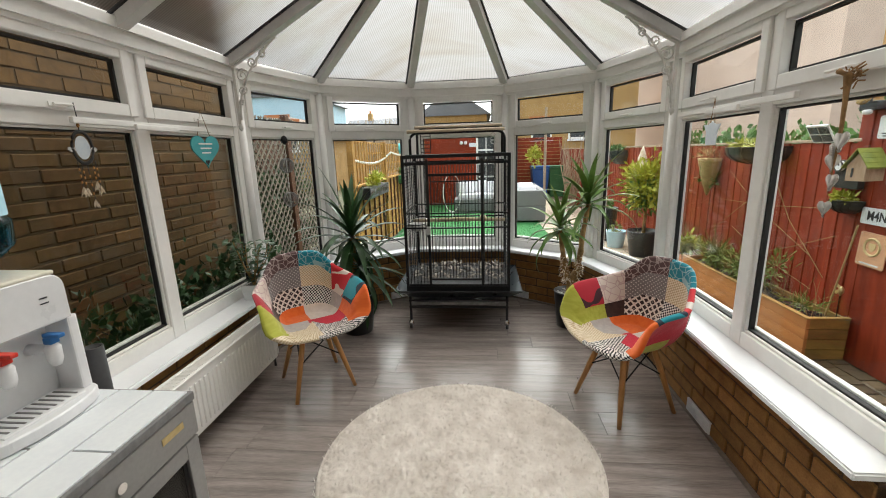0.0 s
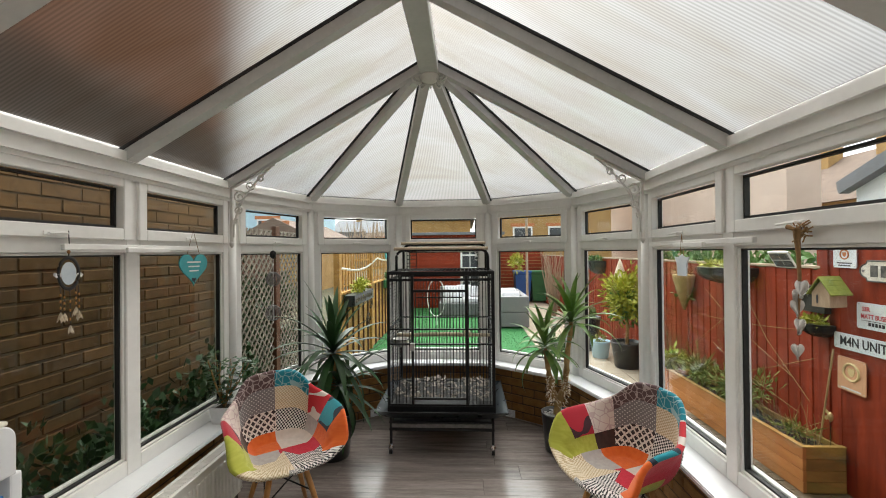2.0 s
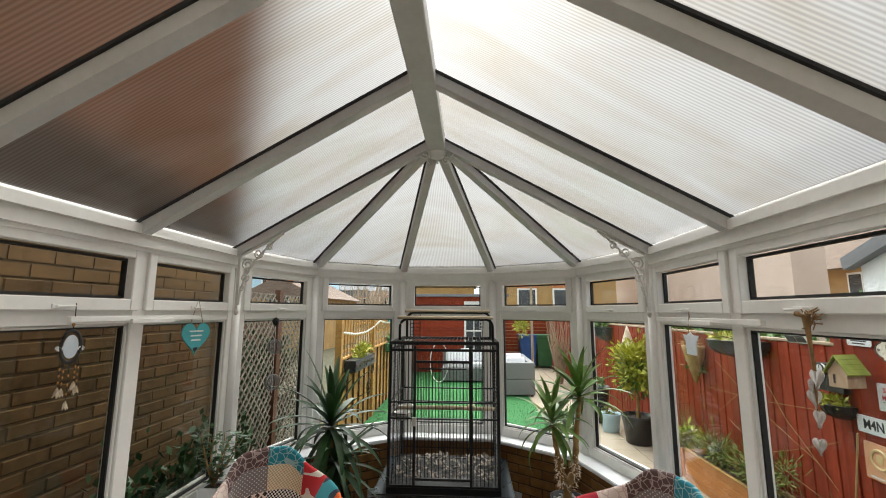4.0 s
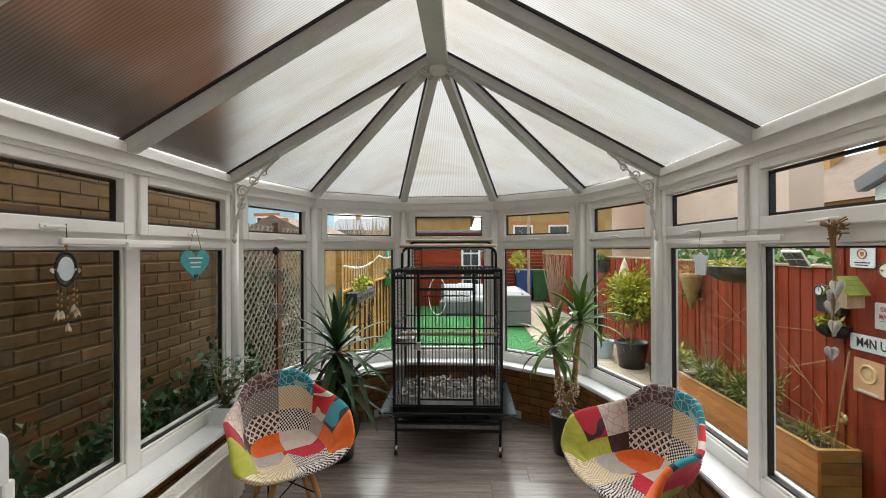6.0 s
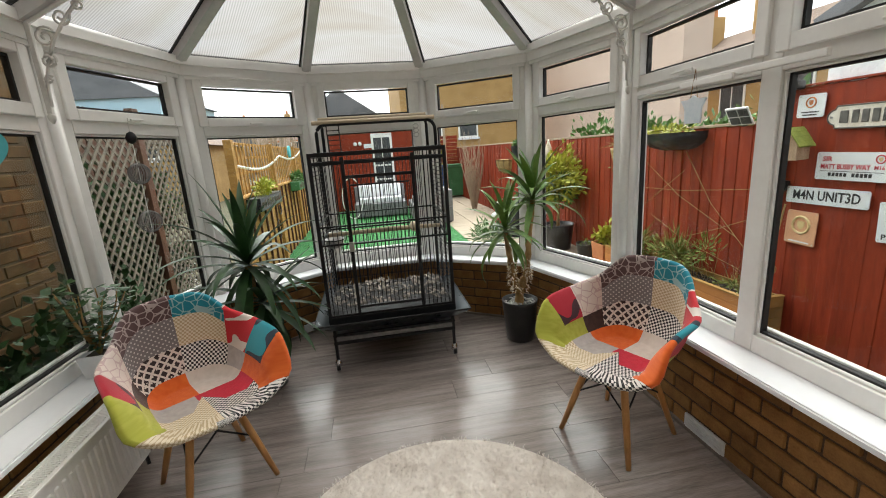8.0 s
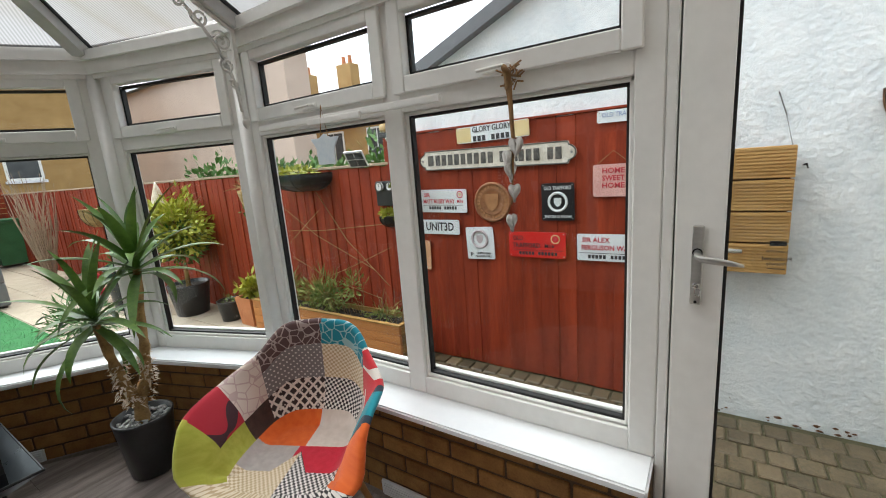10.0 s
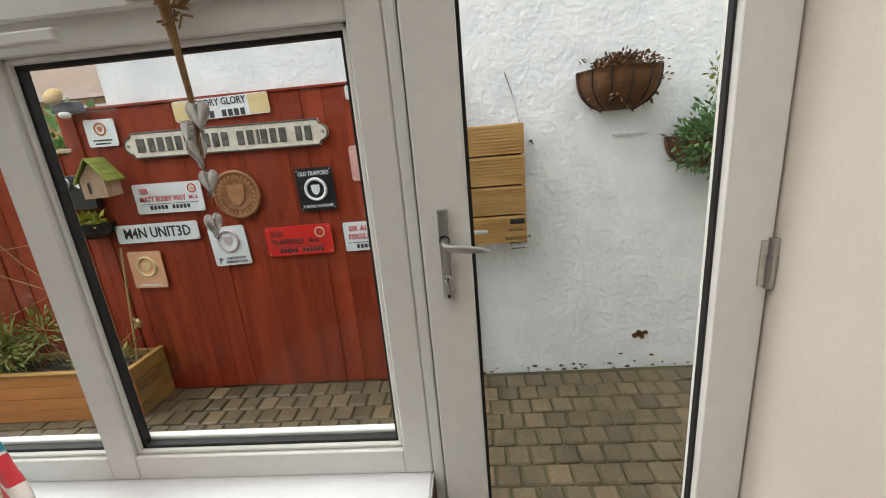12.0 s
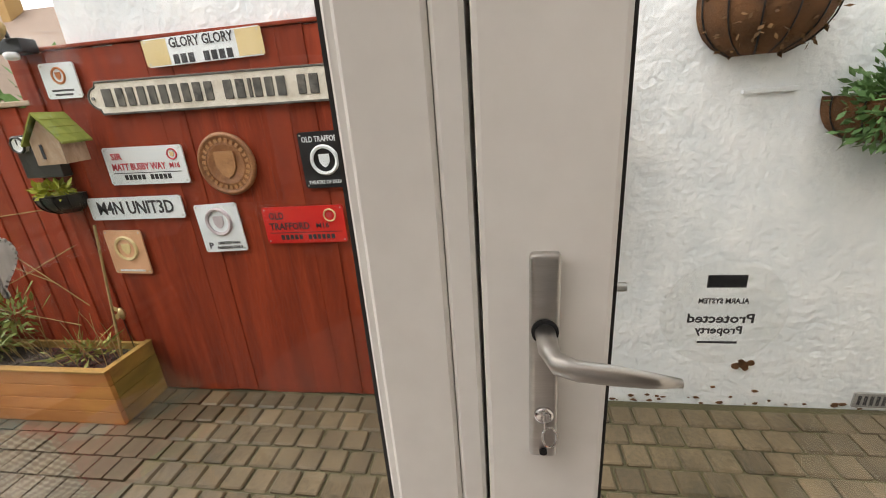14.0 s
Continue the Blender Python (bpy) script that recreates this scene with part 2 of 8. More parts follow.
def offset_line(points, d):
    """The open polyline moved to its right by d (outwards for the counterclockwise plan)."""
    out = []
    for i, p in enumerate(points):
        p = Vector(p)
        dirs = []
        if i > 0:
            dirs.append((p - Vector(points[i - 1])).normalized())
        if i < len(points) - 1:
            dirs.append((Vector(points[i + 1]) - p).normalized())
        normals = [Vector((v.y, -v.x)) for v in dirs]
        n = sum(normals, Vector((0, 0))).normalized()
        out.append(tuple(p + n * (d / n.dot(normals[0]))))
    return out


def ring_band(points, d0, d1, z0, z1, bm=None):
    """A wall-like band along the plan between two offsets and two heights."""
    bm = bm or bmesh.new()
    a, b = offset_line(points, d0), offset_line(points, d1)
    rows = [[bm.verts.new((x, y, z)) for x, y in line] for line, z in ((a, z0), (b, z0), (b, z1), (a, z1))]
    for r in range(4):
        for i in range(len(points) - 1):
            bm.faces.new((rows[r][i], rows[r][i + 1], rows[(r + 1) % 4][i + 1], rows[(r + 1) % 4][i]))
    bm.faces.new([rows[r][0] for r in range(4)])
    bm.faces.new([rows[r][-1] for r in range(4)][::-1])
    bmesh.ops.recalc_face_normals(bm, faces=bm.faces[:])
    return bm


def seg_matrix(p, q):
    """Local frame of a wall stretch: x along it, y outwards, z up, origin at p on the inner face."""
    u = (Vector(q) - Vector(p)).normalized()
    return Matrix(((u.x, u.y, 0, p[0]), (u.y, -u.x, 0, p[1]), (0, 0, 1, 0), (0, 0, 0, 1))), (Vector(q) - Vector(p)).length


# ---- floor, low brick wall, sill ----
DOOR_END = 1.085
WALL_LINE = [(CX + HALF, DOOR_END)] + INNER[1:]
BRICK_FACE = -0.085
low_wall = mesh_ob("wall_low", ring_band(WALL_LINE, BRICK_FACE + 0.008, 0.10, GROUND, 0.462), MORTAR_IN)
tagged(low_wall, "low buff brick wall under the conservatory windows", "wall", kind="structure")
sill_bm = ring_band(WALL_LINE, -0.15, 0.02, 0.462, SILL_Z)
bmesh.ops.bevel(sill_bm, geom=[e for e in sill_bm.edges if len(e.link_faces) == 2], offset=0.006, segments=2, affect="EDGES")
sill = mesh_ob("window_sill", sill_bm, SILL)
tagged(sill, "glossy white plastic window sill board", "window sill", kind="structure")

floor_hull = offset_line(WALL_LINE, -0.06)
floor_hull = [(CX + HALF + 0.02, -3.4), (CX + HALF + 0.02, DOOR_END)] + floor_hull + [(CX - HALF + 0.06, -3.4)]
floor = mesh_ob("floor", prism(floor_hull, GROUND, -0.010), GAP)
tagged(floor, "grey oak laminate floor with plank joints", "floor", kind="structure")


# ---- windows ----
def window_unit(name, p, q, panes, label, post0=0.0, post1=0.0):
    m, length = seg_matrix(p, q)
    w = thing(name, label, "window", m, kind="structure")
    fr = bmesh.new()
    D = 0.07
    edges = [post0] + [v for pane in panes for v in pane] + [length - post1]
    for a, b in zip(edges[0::2], edges[1::2]):
        if b - a > 0.004:
            box(a, b, 0, D, SILL_Z, HEAD, 0.004, fr, 1)
    for a, b in panes:
        box(a, b, 0.001, D - 0.001, SILL_Z, GLASS_LO, 0.003, fr, 1)
        box(a, b, 0.001, D - 0.001, GLASS_HI, TOP_LO - 0.04, 0.003, fr, 1)
        box(a, b, 0.001, D - 0.001, TOP_HI + 0.035, HEAD, 0.003, fr, 1)
        box(a, b, 0.0465, D, GLASS_LO, GLASS_LO + 0.030, 0.003, fr, 1)
        # sloped beads round the fixed pane
        for x0, x1, z0, z1 in ((a, a + 0.012, GLASS_LO, GLASS_HI), (b - 0.012, b, GLASS_LO, GLASS_HI), (a, b, GLASS_LO, GLASS_LO + 0.012), (a, b, GLASS_HI - 0.012, GLASS_HI)):
            box(x0, x1, 0.012, 0.026, z0, z1, 0.003, fr, 1)
    part("window_frame", fr, UPVC, w)
    for a, b in panes:
        g = bmesh.new()
        for z0, z1, ins in ((GLASS_LO + 0.009, GLASS_HI - 0.009, 0.009), (TOP_LO + 0.004, TOP_HI - 0.004, 0.03)):
            for x0, x1, w0, w1 in ((a + ins, a + ins + 0.011, z0, z1), (b - ins - 0.011, b - ins, z0, z1), (a + ins, b - ins, z0, z0 + 0.011), (a + ins, b - ins, z1 - 0.011, z1)):
                box(x0, x1, 0.024, 0.046, w0, w1, 0, g)
        part("gasket", g, RUBBER, w, "black rubber glazing gasket")
        s = bmesh.new()
        for x0, x1, z0, z1 in ((a - 0.022, a + 0.03, TOP_LO - 0.055, TOP_HI + 0.05), (b - 0.03, b + 0.022, TOP_LO - 0.055, TOP_HI + 0.05), (a + 0.03, b - 0.03, TOP_LO - 0.055, TOP_LO), (a + 0.03, b - 0.03, TOP_HI, TOP_HI + 0.05)):
            box(x0, x1, -0.016, 0.03, z0, z1, 0.004, s, 1)
        sash = part("sash", s, UPVC, w, "top-hung opening sash")
        mid = (a + b) / 2
        hb = bmesh.new()
        box(mid - 0.045, mid + 0.045, -0.022, -0.0165, TOP_LO - 0.046, TOP_LO - 0.028, 0.002, hb, 1)
        tube([(mid - 0.03, -0.02, TOP_LO - 0.037), (mid - 0.03, -0.042, TOP_LO - 0.037), (mid + 0.05, -0.046, TOP_LO - 0.040)], 0.006, 6, hb)
        part("handle", hb, UPVC, sash, "white window handle")
        for z0, z1 in ((GLASS_LO, GLASS_HI), (TOP_LO, TOP_HI)):
            pane = part("pane", box(a + 0.003, b - 0.003, 0.036, 0.042, z0, z1), GLASS, w)
            pane.visible_shadow = False
    return w


RP = [(1.157 - DOOR_END, 1.899 - DOOR_END), (1.980 - DOOR_END, 2.715 - DOOR_END)]
window_unit("window_1", (CX + HALF, DOOR_END), INNER[1], RP, "white plastic window with two tall panes and top sashes", 0, 0.02)
for k in range(5):
    p, q = INNER[1 + k], INNER[2 + k]
    L = (Vector(q) - Vector(p)).length
    window_unit("window_%d" % (2 + k), p, q, [(0.090, L - 0.090)], "white plastic bay window with a top sash", 0.02, 0.02)
window_unit("window_7", INNER[6], INNER[7], [(0.085, 0.815), (0.901, 1.643), (1.73, 2.47)], "white plastic side window with tall panes and top sashes", 0.02, 0)
posts = bmesh.new()
for x, y in INNER[1:7]:
    lathe([(0.034, SILL_Z), (0.034, HEAD)], 14, posts, (x, y, 0))
posts_ob = mesh_ob("trim", posts, UPVC, None, True)
tagged(posts_ob, "white plastic corner posts between the windows", "trim", kind="structure")
eave_line = INNER
eb = ring_band(eave_line, -0.035, 0.09, HEAD, EAVE - 0.045)
ring_band(eave_line, -0.055, 0.10, EAVE - 0.045, EAVE, eb)
ring_band(eave_line, -0.022, 0.07, HEAD - 0.02, HEAD, eb)
ring_band(eave_line, -0.004, 0.10, EAVE, EAVE + 0.034, eb)
eaves = mesh_ob("eaves_beam", eb, UPVC)
tagged(eaves, "white plastic eaves beam above the windows", "beam", kind="structure")

# ---- roof ----
APEX = Vector((CX - 0.008, 2.71, 2.835))
EX = HALF - 0.02


def bar(a, b, w, h, up=Vector((0, 0, 1)), bm=None, drop=0.0):
    """A rectangular bar from a to b, w wide and h deep, its top edge on the line."""
    a, b = Vector(a), Vector(b)
    d = (b - a).normalized()
    s = d.cross(up).normalized()
    u = s.cross(d)
    own = bmesh.new()
    vs = [own.verts.new(p + s * sx * w / 2 + u * (hz - drop)) for p in (a, b) for sx, hz in ((-1, 0), (1, 0), (1, -h), (-1, -h))]
    for f in ((0, 1, 2, 3), (7, 6, 5, 4), (0, 4, 5, 1), (1, 5, 6, 2), (2, 6, 7, 3), (3, 7, 4, 0)):
        own.faces.new([vs[i] for i in f])
    bmesh.ops.recalc_face_normals(own, faces=own.faces[:])
    return join(bm, own)


roof = thing("roof", "pitched conservatory roof of opal plastic panels on white bars", "roof", kind="structure")
RAFTER_R, RAFTER_L = [0.10, 0.99, 1.88, 2.71], [0.13, 1.02, 1.87, 2.71]
eave_pts_r = [Vector((CX + EX, y, EAVE)) for y in RAFTER_R]
eave_pts_l = [Vector((CX - EX, y, EAVE)) for y in RAFTER_L]
bay = [Vector((x, y, EAVE)) for x, y in offset_line(INNER[1:7], 0.0)]
feet = eave_pts_r + eave_pts_l + bay[1:5]
tops = [Vector((APEX.x, y, APEX.z)) for y in RAFTER_R + RAFTER_L] + [APEX] * 4
for a, b in zip(feet, tops):
    part("rafter", bar(a, b, 0.062, 0.055), UPVC_SHADE, roof, "white roof bar, coloured grey as in shade")
    part("gasket", bar(a + Vector((0, 0, 0.009)), b + Vector((0, 0, 0.009)), 0.084, 0.012), RUBBER, roof, "black rubber strip")
part("ridge_beam", box(APEX.x - 0.062, APEX.x + 0.062, -0.2, APEX.y + 0.02, APEX.z - 0.10, APEX.z + 0.03, 0.008), UPVC_SHADE, roof, "white ridge beam, coloured grey as in shade")


def panel(corners, name="roof_panel"):
    bm = bmesh.new()
    lift = Vector((0, 0, 0.020))
    vs = [bm.verts.new(c + lift) for c in corners]
    f = bm.faces.new(vs)
    f.normal_update()
    if f.normal.z > 0:
        f.normal_flip()
    uvl = bm.loops.layers.uv.new("UVMap")
    # flutes run up the slope
    base = (corners[1] - corners[0]).normalized()
    for lp in f.loops:
        lp[uvl].uv = ((lp.vert.co - vs[0].co).dot(base), 0)
    ob = part(name, bm, OPAL, roof, "translucent opal panel")
    ob.visible_shadow = False
    return ob


for feet_side, ys in ((eave_pts_r, RAFTER_R), (eave_pts_l, RAFTER_L)):
    for i in range(3):
        panel([feet_side[i], feet_side[i + 1], Vector((APEX.x, ys[i + 1], APEX.z)), Vector((APEX.x, ys[i], APEX.z))])
fan = [eave_pts_r[3]] + bay[1:5] + [eave_pts_l[3]]
for a, b in zip(fan, fan[1:]):
    panel([a, b, APEX])

# ---- house wall behind the walker, with the opening into the dark room ----
wall_bm = box(0.62, CX + HALF + 0.14, BACK - 0.30, BACK, GROUND, 3.4)
box(-2.0, -1.05, BACK - 0.30, BACK, GROUND, 3.4, 0, wall_bm)
box(-1.05, 0.62, BACK - 0.30, BACK, 2.12, 3.4, 0, wall_bm)
tagged(mesh_ob("wall_south", wall_bm, PLASTER), "cream plastered house wall with a wide opening", "wall", kind="structure")
rb = box(CX + HALF + 0.02, CX + HALF + 0.14, -3.5, BACK - 0.30, GROUND, 2.5)
box(-2.0, -1.85, -3.5, BACK - 0.30, GROUND, 2.5, 0, rb)
box(-2.0, CX + HALF + 0.14, -3.6, -3.5, GROUND, 2.5, 0, rb)
tagged(mesh_ob("wall_room", rb, PLASTER), "plain cream walls of the room behind", "wall", kind="structure")
tagged(mesh_ob("ceiling", box(-2.0, CX + HALF + 0.14, -3.6, BACK - 0.30, 2.5, 2.6), PLASTER), "plain white ceiling of the room behind", "ceiling", kind="structure")

# ---- ground and large outdoor shapes ----
tagged(mesh_ob("ground", box(-400, 400, -400, 400, GROUND - 0.3, GROUND - 0.03), PAVE_JOINT), "earth and paving ground reaching the horizon", "ground", kind="structure")
# ---- lighting-neutral furniture materials ----
BLACK_METAL = surf("black_powder_coat", (0.006, 0.006, 0.007), (0.014, 0.014, 0.015), 30, 0.5, 0.08, fine=200, spec=0.3)
CHROME = surf("chrome", (0.75, 0.75, 0.76), (0.82, 0.82, 0.83), 10, 0.15, 0, metal=1.0)
STEEL = surf("satin_steel", (0.50, 0.49, 0.47), (0.60, 0.59, 0.57), 8, 0.32, 0.05, metal=1.0, stretch=(1, 1, 12))
BEECH = surf("beech_leg", (0.42, 0.19, 0.055), (0.56, 0.29, 0.10), 6, 0.45, 0.1, stretch=(9, 9, 0.8), fine=40)
PERCH = surf("pale_wood_perch", (0.42, 0.33, 0.22), (0.62, 0.52, 0.38), 8, 0.7, 0.3, stretch=(1, 9, 9), fine=40)
BLACK_PLASTIC = surf("black_plastic", (0.012, 0.012, 0.013), (0.025, 0.025, 0.026), 12, 0.35, 0.04)
WHITE_PLASTIC = surf("white_plastic", (0.74, 0.75, 0.76), (0.82, 0.83, 0.84), 5, 0.3, 0.02, fine=40)
OLD_PLASTIC = surf("yellowed_plastic", (0.72, 0.68, 0.55), (0.82, 0.79, 0.68), 5, 0.35, 0.02, fine=40)
ENAMEL = surf("white_enamel", (0.80, 0.79, 0.76), (0.86, 0.85, 0.82), 5, 0.22, 0.02, fine=40)
GREY_PAINT = surf("grey_painted_metal", (0.22, 0.215, 0.21), (0.29, 0.285, 0.275), 4, 0.42, 0.05)
WHITE_TILE = surf("white_tile_top", (0.74, 0.78, 0.82), (0.82, 0.86, 0.88), 5, 0.22, 0.03)
GROUT = surf("grey_grout", (0.16, 0.16, 0.16), (0.24, 0.24, 0.24), 20, 0.9, 0.1)
LEAF_DARK = surf("dark_strap_leaf", (0.010, 0.040, 0.010), (0.03, 0.085, 0.02), 10, 0.38, 0.1, stretch=(1, 1, 1), fine=60)
LEAF_MID = surf("mid_strap_leaf", (0.05, 0.125, 0.018), (0.17, 0.30, 0.05), 10, 0.42, 0.1, fine=60)
LEAF_JADE = surf("jade_leaf", (0.02, 0.065, 0.02), (0.06, 0.14, 0.045), 12, 0.4, 0.1)
TRUNK = surf("yucca_trunk", (0.20, 0.11, 0.04), (0.50, 0.32, 0.13), 18, 0.9, 0.8, fine=120, dist=0.006)
PEBBLE = surf("grey_pebble", (0.30, 0.30, 0.29), (0.62, 0.62, 0.60), 20, 0.7, 0.2, rand=0.2)
SOIL = surf("dark_soil", (0.018, 0.013, 0.009), (0.06, 0.045, 0.03), 40, 0.95, 0.8, fine=150, dist=0.008)
RUG = surf("cream_shag", (0.56, 0.50, 0.44), (0.86, 0.81, 0.75), 9, 0.98, 0.9, fine=260, dist=0.012)
TEAL_WOOD = surf("teal_painted_wood", (0.05, 0.33, 0.36), (0.09, 0.45, 0.48), 8, 0.7, 0.1)
FEATHER = surf("pale_feather", (0.55, 0.42, 0.28), (0.80, 0.72, 0.60), 20, 0.9, 0.3)
BEAD = surf("amber_bead", (0.35, 0.14, 0.03), (0.50, 0.24, 0.06), 20, 0.4, 0)
GREY_WOOD = surf("whitewashed_wood", (0.48, 0.46, 0.44), (0.74, 0.72, 0.69), 14, 0.8, 0.3, stretch=(3, 3, 1), fine=60)
ROPE = surf("jute_rope", (0.20, 0.11, 0.045), (0.36, 0.21, 0.09), 60, 0.95, 0.6, fine=300)
CREAM_METAL = surf("cream_scroll_metal", (0.62, 0.60, 0.56), (0.72, 0.70, 0.66), 10, 0.5, 0.05)
SHREDS = surf("paper_bedding", (0.03, 0.022, 0.015), (0.80, 0.72, 0.62), 38, 0.95, 0.5, rand=0.3)
DARK_GLASS = glass_mat("tinted_glass", (0.35, 0.35, 0.35), 0.02)
BLUE_WATER = glass_mat("blue_bottle_plastic", (0.22, 0.62, 0.80), 0.05)
PAPER = surf("white_paper", (0.78, 0.78, 0.76), (0.84, 0.84, 0.82), 6, 0.8, 0.02)
INK = surf("dark_ink", (0.02, 0.02, 0.025), (0.04, 0.04, 0.045), 10, 0.7, 0)
RED_PLASTIC = surf("red_plastic", (0.55, 0.03, 0.02), (0.66, 0.05, 0.03), 8, 0.3, 0)
BLUE_PLASTIC = surf("blue_plastic", (0.02, 0.12, 0.35), (0.04, 0.18, 0.45), 8, 0.3, 0)


def fabric(name, kind, c1, c2, scale):
    """Upholstery cloth with a woven pattern from the shell's UVs."""
    m, nt, b = nodes_of(name)
    n, l = nt.nodes, nt.links
    uv = n.new("ShaderNodeUVMap")
    mp = n.new("ShaderNodeMapping")
    l.new(uv.outputs["UV"], mp.inputs["Vector"])
    ramp = n.new("ShaderNodeValToRGB")
    ramp.color_ramp.elements[0].color, ramp.color_ramp.elements[1].color = (*c1, 1), (*c2, 1)
    ramp.color_ramp.interpolation = "CONSTANT"
    ramp.color_ramp.elements[1].position = 0.5
    if kind == "check":
        t = n.new("ShaderNodeTexChecker")
        t.inputs["Scale"].default_value = scale
        mp.inputs["Rotation"].default_value = (0, 0, radians(12))
        l.new(mp.outputs[0], t.inputs["Vector"])
        val = t.outputs["Fac"]
    elif kind == "diamond":
        mp.inputs["Rotation"].default_value = (0, 0, radians(45))
        t = n.new("ShaderNodeTexBrick")
        t.offset = 0
        t.inputs["Scale"].default_value = scale
        t.inputs["Mortar Size"].default_value = 0.16
        t.inputs["Brick Width"].default_value = 1
        t.inputs["Row Height"].default_value = 1
        l.new(mp.outputs[0], t.inputs["Vector"])
        v = n.new("ShaderNodeTexVoronoi")
        v.inputs["Scale"].default_value = scale * 2
        l.new(mp.outputs[0], v.inputs["Vector"])
        cmpn = n.new("ShaderNodeMath")
        cmpn.operation = "LESS_THAN"
        cmpn.inputs[1].default_value = 0.28
        l.new(v.outputs["Distance"], cmpn.inputs[0])
        mx = n.new("ShaderNodeMath")
        mx.operation = "MAXIMUM"
        l.new(t.outputs["Fac"], mx.inputs[0])
        l.new(cmpn.outputs[0], mx.inputs[1])
        val = mx.outputs[0]
    elif kind == "cracks":
        t = n.new("ShaderNodeTexVoronoi")
        t.feature = "DISTANCE_TO_EDGE"
        t.inputs["Scale"].default_value = scale
        l.new(mp.outputs[0], t.inputs["Vector"])
        cmpn = n.new("ShaderNodeMath")
        cmpn.operation = "LESS_THAN"
        cmpn.inputs[1].default_value = 0.05
        l.new(t.outputs["Distance"], cmpn.inputs[0])
        val = cmpn.outputs[0]
    elif kind == "dots":
        mp.inputs["Rotation"].default_value = (0, 0, radians(45))
        mp.inputs["Scale"].default_value = (scale, scale, 0)
        t = n.new("ShaderNodeTexVoronoi")
        t.inputs["Scale"].default_value = 1
        t.inputs["Randomness"].default_value = 0
        l.new(mp.outputs[0], t.inputs["Vector"])
        cmpn = n.new("ShaderNodeMath")
        cmpn.operation = "LESS_THAN"
        cmpn.inputs[1].default_value = 0.2
        l.new(t.outputs["Distance"], cmpn.inputs[0])
        val = cmpn.outputs[0]
    elif kind == "blobs":
        t = n.new("ShaderNodeTexNoise")
        t.inputs["Scale"].default_value = scale
        t.inputs["Detail"].default_value = 0
        l.new(mp.outputs[0], t.inputs["Vector"])
        ramp.color_ramp.elements[1].position = 0.56
        val = t.outputs["Fac"]
    else:
        t = n.new("ShaderNodeTexNoise")
        t.inputs["Scale"].default_value = 40
        l.new(mp.outputs[0], t.inputs["Vector"])
        ramp.color_ramp.interpolation = "LINEAR"
        ramp.color_ramp.elements[0].position, ramp.color_ramp.elements[1].position = 0.3, 0.7
        val = t.outputs["Fac"]
    l.new(val, ramp.inputs["Fac"])
    l.new(ramp.outputs["Color"], b.inputs["Base Color"])
    b.inputs["Roughness"].default_value = 0.92
    b.inputs["Sheen Weight"].default_value = 0.15
    wv = n.new("ShaderNodeTexNoise")
    wv.inputs["Scale"].default_value = 400
    l.new(uv.outputs["UV"], wv.inputs["Vector"])
    bp = n.new("ShaderNodeBump")
    bp.inputs["Strength"].default_value = 0.35
    bp.inputs["Distance"].default_value = 0.002
    l.new(wv.outputs["Fac"], bp.inputs["Height"])
    l.new(bp.outputs["Normal"], b.inputs["Normal"])
    return m


CLOTH = {
    "red": fabric("cloth_red_blot", "blobs", (0.42, 0.012, 0.03), (0.05, 0.012, 0.02), 9),
    "lime": fabric("cloth_lime", "plain", (0.36, 0.38, 0.04), (0.46, 0.47, 0.07), 1),
    "pale": fabric("cloth_pale_veins", "cracks", (0.66, 0.56, 0.50), (0.52, 0.38, 0.36), 26),
    "brown": fabric("cloth_dark_brown", "plain", (0.035, 0.014, 0.010), (0.06, 0.025, 0.018), 1),
    "grey_dots": fabric("cloth_grey_dots", "dots", (0.21, 0.19, 0.19), (0.66, 0.62, 0.60), 62),
    "lattice": fabric("cloth_lattice", "diamond", (0.04, 0.025, 0.025), (0.74, 0.66, 0.60), 36),
    "cracks_brown": fabric("cloth_brown_crackle", "cracks", (0.10, 0.055, 0.055), (0.40, 0.33, 0.31), 32),
    "cracks_teal": fabric("cloth_teal_crackle", "cracks", (0.01, 0.22, 0.29), (0.30, 0.48, 0.50), 30),
    "gingham": fabric("cloth_beige_gingham", "check", (0.78, 0.68, 0.52), (0.52, 0.40, 0.24), 115),
    "hound": fabric("cloth_houndstooth", "check", (0.02, 0.02, 0.022), (0.78, 0.75, 0.72), 105),
    "stripe": fabric("cloth_red_white", "blobs", (0.55, 0.02, 0.03), (0.72, 0.66, 0.60), 14),
    "grey": fabric("cloth_light_grey", "plain", (0.40, 0.36, 0.35), (0.48, 0.44, 0.42), 1),
    "teal": fabric("cloth_teal_loops", "blobs", (0.01, 0.26, 0.32), (0.015, 0.03, 0.05), 11),
    "orange": fabric("cloth_orange", "plain", (0.72, 0.11, 0.012), (0.80, 0.16, 0.022), 1),
    "cream": fabric("cloth_cream", "plain", (0.66, 0.58, 0.52), (0.74, 0.66, 0.60), 1),
    "crimson": fabric("cloth_crimson", "plain", (0.50, 0.008, 0.03), (0.58, 0.015, 0.045), 1),
}
